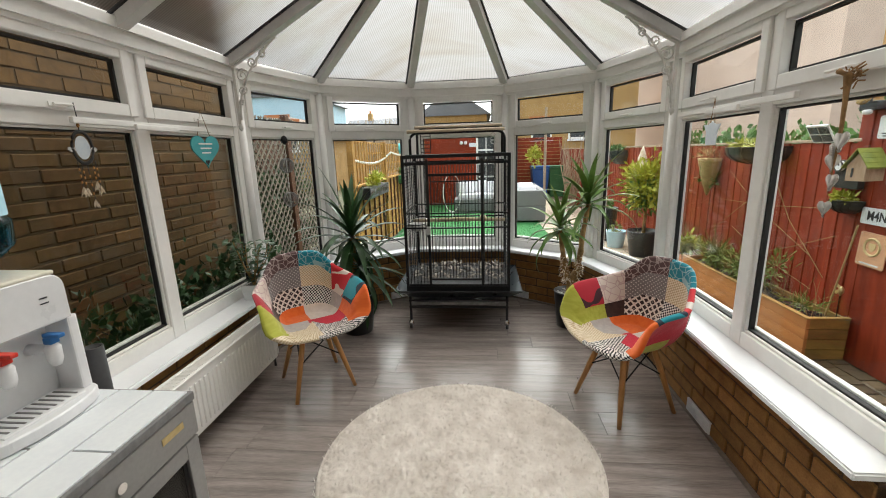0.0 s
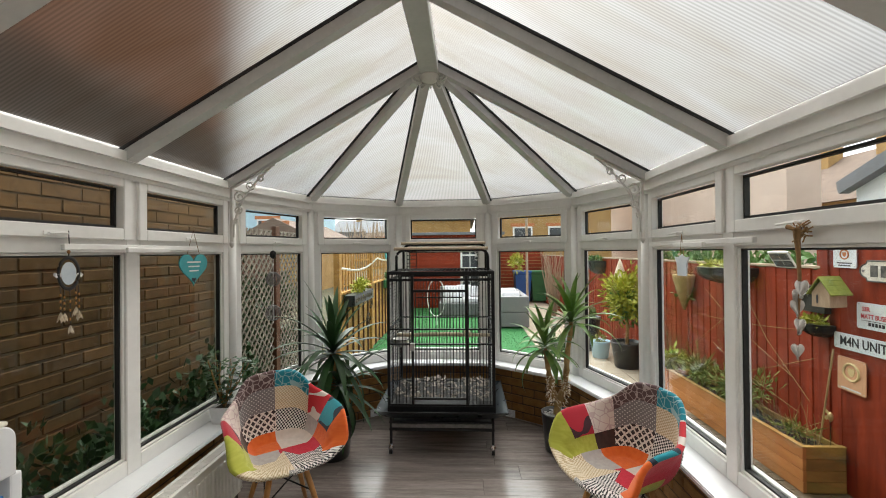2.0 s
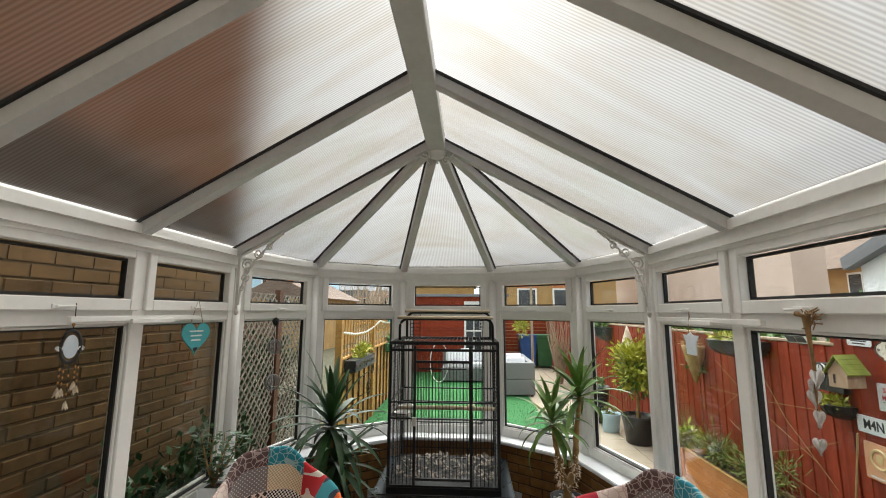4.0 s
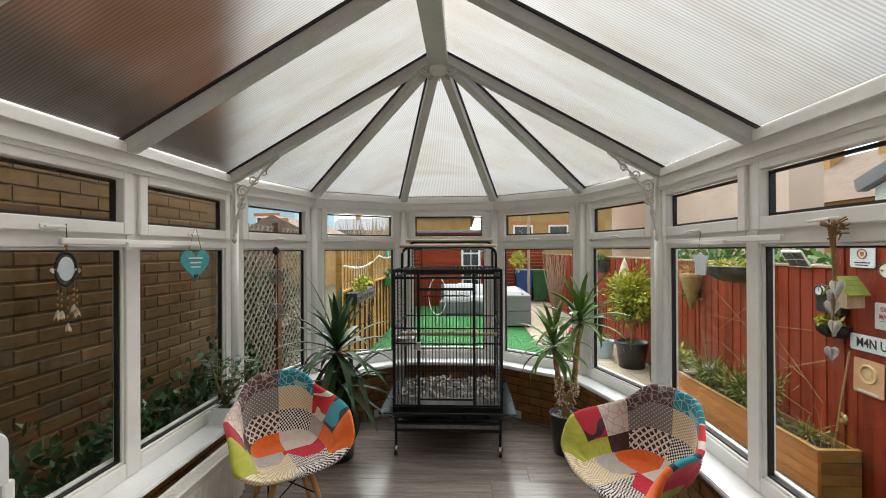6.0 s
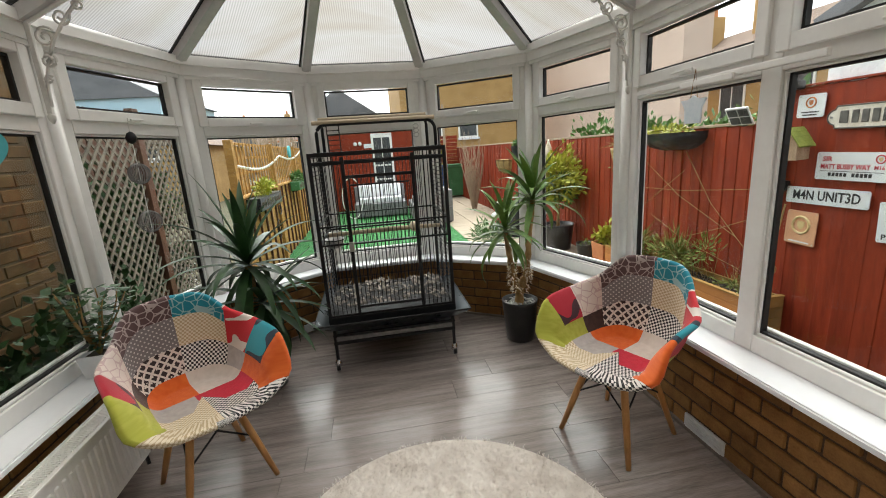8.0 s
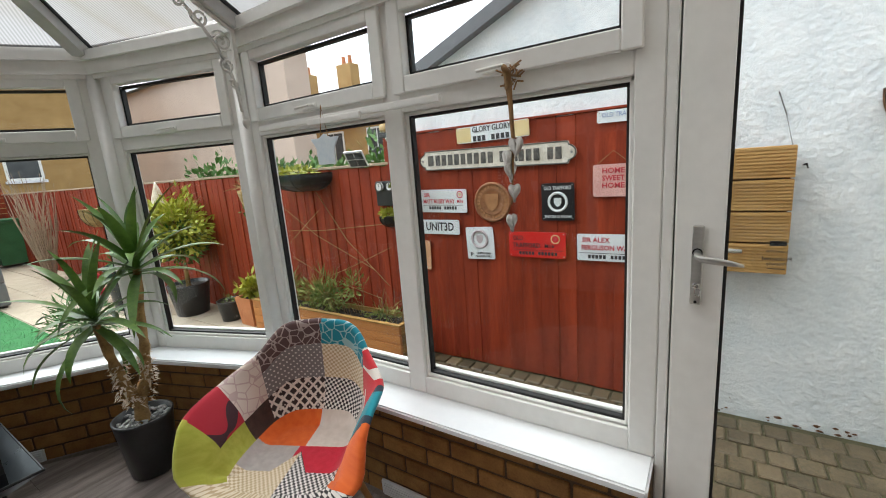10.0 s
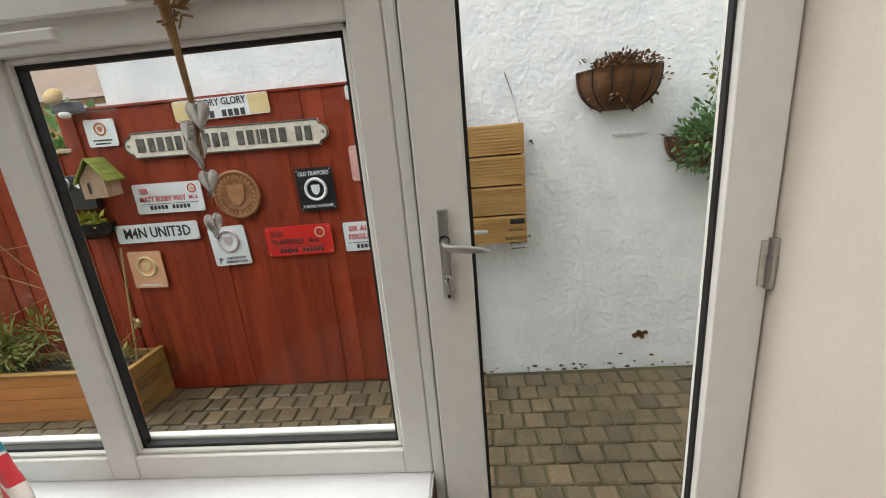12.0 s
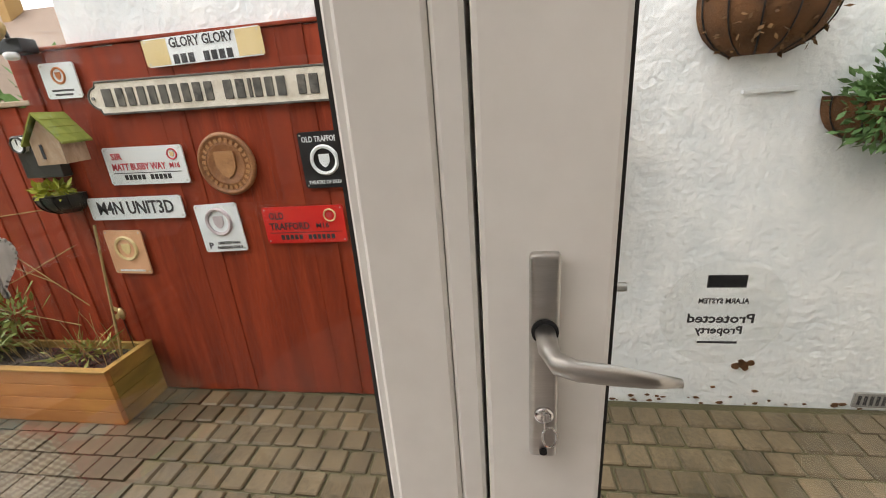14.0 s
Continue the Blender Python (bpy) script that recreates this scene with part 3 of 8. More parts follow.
CLOTH_WORDS = {"red": "red cloth with dark blots", "lime": "plain lime green cloth", "pale": "pale veined cloth", "brown": "plain dark brown cloth", "grey_dots": "grey cloth with white dots", "lattice": "black and white lattice cloth", "cracks_brown": "brown crackle cloth", "cracks_teal": "teal crackle cloth", "gingham": "beige gingham cloth", "hound": "black and white houndstooth cloth", "stripe": "red and white cloth", "grey": "light grey cloth", "teal": "teal cloth with dark loops", "orange": "plain orange cloth", "cream": "cream cloth", "crimson": "crimson cloth"}


# ---- patchwork chairs ----
def lerp_table(table, v):
    """Smooth curve through a table of (key, values...)."""
    last = len(table) - 1
    slope = []
    for i in range(last + 1):
        lo, hi = table[max(i - 1, 0)], table[min(i + 1, last)]
        slope.append([(q - p) / (hi[0] - lo[0]) for p, q in zip(lo[1:], hi[1:])])
    for i in range(last):
        (a, *pa), (b, *pb) = table[i], table[i + 1]
        if a <= v <= b:
            w = b - a
            k = (v - a) / w
            h0, h1 = 2 * k ** 3 - 3 * k ** 2 + 1, k ** 3 - 2 * k ** 2 + k
            h2, h3 = -2 * k ** 3 + 3 * k ** 2, k ** 3 - k ** 2
            return [h0 * p + h1 * w * sp + h2 * q + h3 * w * sq for p, q, sp, sq in zip(pa, pb, slope[i], slope[i + 1])]
    return list(table[-1][1:])


def chair_rim(phi):
    """Half-width direction, depth and height of the shell's rim; phi 0 is the back, +-180 the front."""
    a = abs(phi)
    x, y, z = lerp_table([(0, 0.0, 0.250, 0.805), (28, 0.140, 0.235, 0.785), (52, 0.215, 0.165, 0.702), (82, 0.240, 0.050, 0.660), (110, 0.246, -0.080, 0.648), (128, 0.244, -0.160, 0.610), (142, 0.236, -0.210, 0.500), (154, 0.190, -0.246, 0.425), (168, 0.100, -0.262, 0.412), (180, 0.0, -0.268, 0.408)], a)
    return Vector((math.copysign(x, phi), y, z))


def chair_point(phi, s, out=0.0):
    rim = chair_rim(phi)
    base = Vector((0, -0.01, 0.405))
    g = 1 - (1 - min(s / 0.80, 1)) ** 1.35
    g = 0.90 * g + 0.10 * s ** 3
    h = max(0.0, (s - 0.42) / 0.58) ** 1.75
    if abs(phi) > 140:
        h = max(0.0, (s - 0.42) / 0.58) ** 1.2
    p = Vector((base.x + (rim.x - base.x) * g, base.y + (rim.y - base.y) * g, base.z + (rim.z - base.z) * h))
    # the arms roll outwards at the top
    a = abs(phi)
    w = max(0.0, min(1.0, (a - 48) / 40, (158 - a) / 18))
    w = w * w * (3 - 2 * w)
    k = max(0.0, (s - 0.80) / 0.20)
    side = Vector((math.copysign(1, phi), -0.35 if a > 105 else 0.0, 0))
    p += side * (0.058 * w * k ** 1.3) + Vector((0, 0, -0.014 * w * k * k))
    return p


def patch_key(phi, s, p):
    if s < 0.60 or abs(phi) > 146:
        if p.y < -0.11 or abs(phi) > 160:
            return "gingham" if p.x < 0.0 else "hound"
        if p.y < 0.02:
            return "grey" if p.x < -0.02 else "crimson"
        return "orange" if p.x < 0.0 else "cream"
    up = s > 0.78
    if phi < -90:
        return "red" if up and phi > -121 else "lime"
    if phi < -55:
        return "pale" if up else "brown"
    if phi < 2:
        return ("cracks_brown" if s > 0.93 else "grey_dots") if up else "lattice"
    if phi < 50:
        return ("cracks_teal" if s > 0.93 else "gingham") if up else "hound"
    if phi < 86:
        return "stripe" if up else "grey"
    return "teal" if up and phi < 121 else "orange"


def patchwork_chair(m):
    ch = thing("patchwork_armchair", "patchwork fabric tub chair on splayed beech legs", "chair", m, "pair of patchwork chairs")
    NP, NS = 96, 30
    phis = [-180 + 360 * i / NP for i in range(NP + 1)]
    ss = [0.004 + 0.996 * (j / NS) for j in range(NS + 1)]
    groups = {}
    inner = [[chair_point(f, s) for s in ss] for f in phis]
    nrm = [[None] * (NS + 1) for _ in phis]
    for i in range(NP + 1):
        for j in range(NS + 1):
            du = inner[min(i + 1, NP)][j] - inner[max(i - 1, 0)][j]
            dv = inner[i][min(j + 1, NS)] - inner[i][max(j - 1, 0)]
            nn = dv.cross(du)
            nrm[i][j] = nn.normalized() if nn.length > 1e-9 else Vector((0, 0, 1))
            if nrm[i][j].dot(Vector((0, -0.02, 0.75)) - inner[i][j]) < 0:
                nrm[i][j] = -nrm[i][j]
    for i in range(NP):
        for j in range(NS):
            f, s = (phis[i] + phis[i + 1]) / 2, (ss[j] + ss[j + 1]) / 2
            quad = [(i, j), (i + 1, j), (i + 1, j + 1), (i, j + 1)]
            pts = [inner[a][b] + nrm[a][b] * 0.012 for a, b in quad]
            layer = 0 if s < 0.60 else 1
            keys = {patch_key(phis[a] * 0.98 + f * 0.02, ss[b] * 0.98 + s * 0.02, p) for (a, b), p in zip(quad, pts)}
            if len(keys) == 1:
                groups.setdefault((keys.pop(), layer), []).append((pts, None, quad))
                continue
            # finer cells along a seam
            m_ = 5
            mix = lambda u, v: pts[0] * ((1 - u) * (1 - v)) + pts[1] * (u * (1 - v)) + pts[2] * (u * v) + pts[3] * ((1 - u) * v)
            for iu in range(m_):
                for iv in range(m_):
                    u, v = (iu + 0.5) / m_, (iv + 0.5) / m_
                    key = patch_key(phis[i] + (phis[i + 1] - phis[i]) * u, ss[j] + (ss[j + 1] - ss[j]) * v, mix(u, v))
                    cell = [mix(a / m_, b / m_) for a, b in ((iu, iv), (iu + 1, iv), (iu + 1, iv + 1), (iu, iv + 1))]
                    groups.setdefault((key, layer), []).append((cell, None, quad))
    for i in range(NP):
        for j in range(8, NS):
            f, s = (phis[i] + phis[i + 1]) / 2, (ss[j] + ss[j + 1]) / 2
            quad = [(i, j), (i, j + 1), (i + 1, j + 1), (i + 1, j)]
            if abs(f) > 146:
                key = "gingham" if f < 0 else "hound"
            elif f < 0:
                key = "lime" if f < -95 else "grey" if f < -45 else "teal"
            else:
                key = "orange" if f > 122 else "lime" if f > 88 and s < 0.75 else "crimson" if f > 60 else "hound"
            groups.setdefault((key, 2), []).append(([inner[a][b] - nrm[a][b] * 0.016 for a, b in quad], None, quad))
        quad = [(i, NS), (i + 1, NS)]
        f = (phis[i] + phis[i + 1]) / 2
        steps = 5
        for k in range(steps):
            def edge(idx, kk):
                a = math.pi * kk / steps
                p, nn = inner[idx][NS], nrm[idx][NS]
                out = (inner[idx][NS] - inner[idx][NS - 2]).normalized()
                return p + nn * (-0.002 + 0.014 * math.cos(a)) + out * 0.016 * math.sin(a)
            groups.setdefault((patch_key(f, 0.97, inner[i][NS]), 1), []).append(([edge(i, k), edge(i + 1, k), edge(i + 1, k + 1), edge(i, k + 1)], None, quad))
    islands = []
    for (key, layer), faces in groups.items():
        cells = {}
        for f in faces:
            cells.setdefault((f[2][0][0], f[2][0][1]), []).append(f)
        while cells:
            start = next(iter(cells))
            stack, got = [start], []
            while stack:
                c = stack.pop()
                if c not in cells:
                    continue
                got += cells.pop(c)
                i, j = c
                stack += [((i + 1) % NP, j), ((i - 1) % NP, j), (i, j + 1), (i, j - 1)]
            islands.append((key, layer, got))
    for key, layer, faces in islands:
        bm = bmesh.new()
        uvl = bm.loops.layers.uv.new("UVMap")
        for pts, _, quad in faces:
            fc = bm.faces.new([bm.verts.new(p) for p in pts])
            for lp in fc.loops:
                co = lp.vert.co
                ang = math.atan2(co.x, co.y + 0.05) * 0.26
                lp[uvl].uv = (co.x, co.y) if layer == 0 else (ang, co.z)
        bmesh.ops.remove_doubles(bm, verts=bm.verts[:], dist=0.0004)
        part("patch", bm, CLOTH[key], ch, CLOTH_WORDS[key], True)
    under = bmesh.new()
    box(-0.09, 0.09, -0.12, 0.10, 0.352, 0.392, 0.01, under)
    part("seat_bracket", under, BLACK_METAL, ch, "black metal bracket")
    tops = [(-0.085, -0.105), (0.085, -0.105), (0.085, 0.085), (-0.085, 0.085)]
    ends = [(-0.180, -0.195), (0.180, -0.195), (0.180, 0.175), (-0.180, 0.175)]
    mids = []
    for (a, b), (c, d) in zip(tops, ends):
        bm = tube([(a, b, 0.375), ((a + c) / 2, (b + d) / 2, 0.19), (c, d, 0.0)], [0.0165, 0.0155, 0.011], 12)
        part("leg", bm, BEECH, ch, "", True)
        mids.append(Vector((a + (c - a) * 0.45, b + (d - b) * 0.45, 0.21)))
    for i in range(4):
        a, b = mids[i], Vector((*tops[(i + 1) % 4], 0.36))
        part("brace", tube([a, b], 0.0042, 6), BLACK_METAL, ch, "black wire brace")
        a, b = mids[(i + 1) % 4], Vector((*tops[i], 0.36))
        part("brace", tube([a, b], 0.0042, 6), BLACK_METAL, ch, "black wire brace")
    return ch


def facing(x, y, fx, fy):
    """Pose of a thing whose front is local -y, turned so that it faces (fx, fy)."""
    return pose(x, y, 0, 0, 0, math.degrees(math.atan2(fx, -fy)))


chair = patchwork_chair(facing(-1.12, 2.333, 0.61, -0.79))
copy_thing(chair, facing(0.747, 2.173, -0.91, -0.416))


# ---- parrot cage, standing empty ----
def bird_cage():
    X0, X1, Y0, Y1, Z0, Z1 = -0.652, 0.157, 3.175, 3.78, 0.385, 1.405
    cg = thing("bird_cage", "large black metal parrot cage on castors with play top", "bird cage", pose(0, 0, 0))
    # corner posts and rails
    for x in (X0, X1):
        for y in (Y0, Y1):
            part("post", box(x - 0.011, x + 0.011, y - 0.011, y + 0.011, Z0 - 0.06, Z1, 0.003), BLACK_METAL, cg)
    for z, hh in ((Z0 - 0.03, 0.03), (Z1 - 0.012, 0.012), (0.845, 0.006), (1.34, 0.010), (0.96, 0.005)):
        for y in (Y0, Y1):
            part("rail", box(X0, X1, y - 0.008, y + 0.008, z - hh, z + hh, 0.002), BLACK_METAL, cg)
        for x in (X0, X1):
            part("rail", box(x - 0.008, x + 0.008, Y0, Y1, z - hh, z + hh, 0.002), BLACK_METAL, cg)
    step = 0.0262
    bar_z = tube([(0, 0, Z0), (0, 0, Z1)], 0.0026, 5)
    bar_me = bpy.data.meshes.new("bar")
    bar_z.to_mesh(bar_me)
    bar_z.free()
    bar_me.materials.append(BLACK_METAL)

    def wire(x, y):
        o = new("bar", bar_me)
        o.location = (x, y, 0)
        o.parent = cg

    count = int((X1 - X0) / step)
    for i in range(1, count):
        x = X0 + (X1 - X0) * i / count
        if not (-0.46 < x < -0.05):
            wire(x, Y0)
        wire(x, Y1)
    # mesh sides: near-level wires
    side = tube([(0, Y0, 0), (0, Y1, 0)], 0.0024, 5)
    side_me = bpy.data.meshes.new("bar")
    side.to_mesh(side_me)
    side.free()
    side_me.materials.append(BLACK_METAL)
    for x in (X0, X1):
        for i in range(1, 37):
            o = new("bar", side_me)
            o.location = (x, 0, Z0 + (Z1 - Z0) * i / 37)
            o.parent = cg
        for y in (Y0 + 0.2, Y0 + 0.4):
            part("rail", tube([(x, y, Z0), (x, y, Z1)], 0.004, 6), BLACK_METAL, cg)
    # door in the front
    dx0, dx1, dz0, dz1 = -0.463, -0.047, 0.43, 1.255
    door = part("door", box(dx0 - 0.010, dx0 + 0.010, Y0 - 0.022, Y0 - 0.004, Z0, Z1 - 0.03, 0.002), BLACK_METAL, cg, "square barred cage door")
    for b4 in ((dx1 - 0.010, dx1 + 0.010, Z0, Z1 - 0.03), (dx0, dx1, dz0 - 0.008, dz0 + 0.008), (dx0, dx1, dz1 - 0.01, dz1 + 0.01), (dx0 + 0.03, dx1 - 0.03, dz1 - 0.055, dz1 - 0.045), (dx0, dx1, 0.84, 0.85)):
        part("frame", box(b4[0], b4[1], Y0 - 0.021, Y0 - 0.005, b4[2], b4[3], 0.002), BLACK_METAL, door)
    for i in range(1, 16):
        x = dx0 + (dx1 - dx0) * i / 16
        part("bar", tube([(x, Y0 - 0.013, dz0), (x, Y0 - 0.013, dz1)], 0.0026, 5), BLACK_METAL, door)
    part("latch", box(dx0 - 0.016, dx0 + 0.016, Y0 - 0.045, Y0 - 0.02, 0.80, 0.86, 0.004), STEEL, door, "steel door latch")
    # base, seed skirt, tray, legs
    part("base", box(X0 - 0.012, X1 + 0.012, Y0 - 0.015, Y1 + 0.015, 0.31, 0.372, 0.006), BLACK_METAL, cg)
    sk = bmesh.new()
    a = [(X0, Y0), (X1, Y0), (X1, Y1), (X0, Y1)]
    o = [(X0 - 0.10, Y0 - 0.075), (X1 + 0.10, Y0 - 0.075), (X1 + 0.105, Y1 + 0.105), (X0 - 0.105, Y1 + 0.105)]
    for i in range(4):
        j = (i + 1) % 4
        quad = [Vector((*a[i], 0.275)), Vector((*a[j], 0.275)), Vector((*o[j], 0.338)), Vector((*o[i], 0.338))]
        lo = [sk.verts.new(v) for v in quad]
        hi = [sk.verts.new(v + Vector((0, 0, 0.008))) for v in quad]
        for k in range(4):
            sk.faces.new((lo[k], lo[(k + 1) % 4], hi[(k + 1) % 4], hi[k]))
        sk.faces.new(hi)
        sk.faces.new(lo[::-1])
    part("seed_skirt", sk, GREY_SKIRT, cg, "dark grey sloping seed guard")
    rim = tube([Vector((x, y, 0.344)) for x, y in o], 0.006, 6, None, True)
    part("skirt_edge", rim, BLACK_METAL, cg)
    part("tray", box(X0 + 0.02, X1 - 0.02, Y0 - 0.012, Y1, 0.205, 0.235, 0.004), STEEL_DARK, cg, "pull-out metal tray")
    part("tray_rail", box(X0, X1, Y0 - 0.010, Y0 + 0.01, 0.180, 0.200, 0.003), BLACK_METAL, cg)
    part("tray_rail", box(X0, X1, Y0 - 0.010, Y0 + 0.01, 0.238, 0.252, 0.003), BLACK_METAL, cg)
    for x in (X0 + 0.012, X1 - 0.012):
        for y in (Y0 + 0.0, Y1 - 0.0):
            leg = part("leg", tube([(x, y, 0.31), (x, y, 0.075)], 0.011, 8), BLACK_METAL, cg)
            wheel = part("castor", tube([(x - 0.011, y - 0.005, 0.027), (x + 0.011, y - 0.005, 0.027)], 0.027, 16), BLACK_PLASTIC, cg, "twin-wheel castor")
            part("hood", lathe([(0.006, 0.085), (0.016, 0.072), (0.026, 0.045), (0.024, 0.035)], 14, None, (x, y, 0)), CHROME, wheel, "chrome castor hood", True)
    # floor grate and litter
    for i in range(1, 24):
        y = Y0 + (Y1 - Y0) * i / 24
        part("grate_bar", tube([(X0, y, 0.405), (X1, y, 0.405)], 0.0022, 4), STEEL_DARK, cg)
    # top: flat grille, rounded play-top hoops with perches
    for i in range(1, 26):
        x = X0 + (X1 - X0) * i / 26
        part("top_bar", tube([(x, Y0, Z1 + 0.002), (x, Y1, Z1 + 0.002)], 0.0024, 4), BLACK_METAL, cg)
    for y, h in ((Y0 + 0.10, 0.165), (Y1 - 0.12, 0.215)):
        pts = []
        xa, xb = X0 + 0.05, X1 - 0.03
        pts.append((xa, y, Z1))
        for k in range(7):
            a2 = math.pi / 2 * k / 6
            pts.append((xa + 0.06 - 0.06 * math.cos(a2), y, Z1 + h - 0.06 + 0.06 * math.sin(a2)))
        for k in range(7):
            a2 = math.pi / 2 * (1 - k / 6)
            pts.append((xb - 0.06 + 0.06 * math.cos(a2), y, Z1 + h - 0.06 + 0.06 * math.sin(a2)))
        pts.append((xb, y, Z1))
        part("hoop", tube(pts, 0.0105, 8), BLACK_METAL, cg, "black tubular hoop", True)
        part("perch", tube([(xa - 0.02, y, Z1 + h + 0.012), (xb + 0.0, y, Z1 + h + 0.012)], 0.013, 9), PERCH, cg, "pale wooden perch", True)
    # feeding bowls and inner perch
    for y in (Y0 + 0.12, Y0 + 0.34):
        bowl = part("bowl", lathe([(0.02, 0.80), (0.052, 0.81), (0.062, 0.865), (0.058, 0.865), (0.048, 0.818), (0.01, 0.81)], 18, None, (X0 + 0.075, y, 0)), STEEL, cg, "steel feeding bowl", True)
        part("ring", tube([(X0 + 0.075 + 0.064 * math.cos(k * math.tau / 16), y + 0.064 * math.sin(k * math.tau / 16), 0.858) for k in range(16)], 0.003, 5, None, True), BLACK_METAL, bowl)
    part("perch", tube([(X0 + 0.02, Y0 + 0.28, 0.86), (X0 + 0.42, Y0 + 0.26, 0.87), (X1 - 0.01, Y0 + 0.28, 0.86)], [0.014, 0.018, 0.014], 9), PERCH, cg, "gnarled wooden perch", True)
    part("toy_knot", lathe([(0.012, 0.84), (0.03, 0.86), (0.034, 0.88), (0.02, 0.905)], 9, None, (X1 - 0.20, Y0 + 0.25, 0)), FEATHER, cg, "knotted rope toy", True)
    lad = bmesh.new()
    for k in range(6):
        z = Z1 + 0.02 + k * 0.033
        tube([(X0 + 0.075, Y1 - 0.1, z), (X0 + 0.165, Y1 - 0.1, z)], 0.003, 5, lad)
    for x in (X0 + 0.078, X0 + 0.162):
        tube([(x, Y1 - 0.1, Z1), (x, Y1 - 0.1, Z1 + 0.2)], 0.004, 5, lad)
    part("ladder", lad, BLACK_METAL, cg, "small black ladder")
    tube_b = bmesh.new()
    for k in range(3):
        tube([(0.05 + 0.02 * math.cos(t * 0.9), Y1 - 0.12 + 0.0, Z1 + 0.15 - k * 0.03 + 0.016 * math.sin(t * 0.9)) for t in range(7)], 0.004, 5, tube_b, True)
    part("chain", tube_b, STEEL, cg, "short hanging chain")
    # litter of torn paper on the grate
    rng = random.Random(4)
    lit = bmesh.new()
    for k in range(210):
        x, y = rng.uniform(X0 + 0.03, X1 - 0.03), rng.uniform(Y0 + 0.02, Y1 - 0.03)
        c = Vector((x, y, 0.412 + rng.uniform(0, 0.02)))
        mtx = Matrix.Translation(c) @ Euler((rng.uniform(-0.7, 0.7), rng.uniform(-0.7, 0.7), rng.uniform(0, 6))).to_matrix().to_4x4()
        L, W = rng.uniform(0.008, 0.028), rng.uniform(0.006, 0.016)
        box(-L, L, -W, W, -0.0015, 0.0015, 0, lit)
        for v in lit.verts[-8:]:
            v.co = mtx @ v.co
    litter = mesh_ob("paper_litter", lit, SHREDS)
    tagged(litter, "torn paper and husk litter on the cage grate", "litter", kind="stuff")


GREY_SKIRT = surf("dark_slate_metal", (0.03, 0.038, 0.043), (0.055, 0.065, 0.072), 12, 0.3, 0.05, metal=0.5)
STEEL_DARK = surf("dull_galvanised", (0.16, 0.16, 0.16), (0.30, 0.30, 0.30), 25, 0.45, 0.1, metal=0.8)
bird_cage()


# ---- rug ----
def rug():
    bm = bmesh.new()
    R, N = 0.65, 90
    rng = random.Random(9)
    grid = {}
    for i in range(-N, N + 1):
        for j in range(-N, N + 1):
            x, y = i / N, j / N
            r = math.hypot(x, y)
            if r > 1.0:
                continue
            h = 0.020 + 0.012 * noise.noise((x * 24, y * 24, 0)) + 0.010 * noise.noise((x * 60, y * 60, 4)) + rng.uniform(-0.004, 0.004)
            if r > 0.965:
                h *= max(0.15, (1.0 - r) / 0.035)
            grid[i, j] = bm.verts.new((x * R + rng.uniform(-0.002, 0.002), y * R + rng.uniform(-0.002, 0.002), max(h, 0.003)))
    for i, j in list(grid):
        q = [grid.get(k) for k in ((i, j), (i + 1, j), (i + 1, j + 1), (i, j + 1))]
        if all(q):
            bm.faces.new(q)
    rg = thing("rug", "round cream shaggy rug lying on the floor", "rug", pose(-0.165, 1.655, 0.0))
    part("rug_face", bm, RUG, rg, "", True)
    part("backing", lathe([(0.648, 0.0), (0.655, 0.004), (0.650, 0.012), (0.60, 0.013)], 64), RUG, rg)
    tf = bmesh.new()
    for k in range(9000):
        a, r = rng.uniform(0, math.tau), 0.655 * math.sqrt(rng.random())
        x, y = r * math.cos(a), r * math.sin(a)
        d = Vector((rng.uniform(-1, 1), rng.uniform(-1, 1), rng.uniform(0.5, 1.4))).normalized() * rng.uniform(0.012, 0.024)
        s = Vector((-d.y, d.x, 0)).normalized() * 0.0028
        p = Vector((x, y, 0.014))
        vs = [tf.verts.new(v) for v in (p - s, p + s, p + d)]
        tf.faces.new(vs)
    tuft = part("pile", tf, RUG, rg)
    tuft["kind"] = "stuff"


rug()


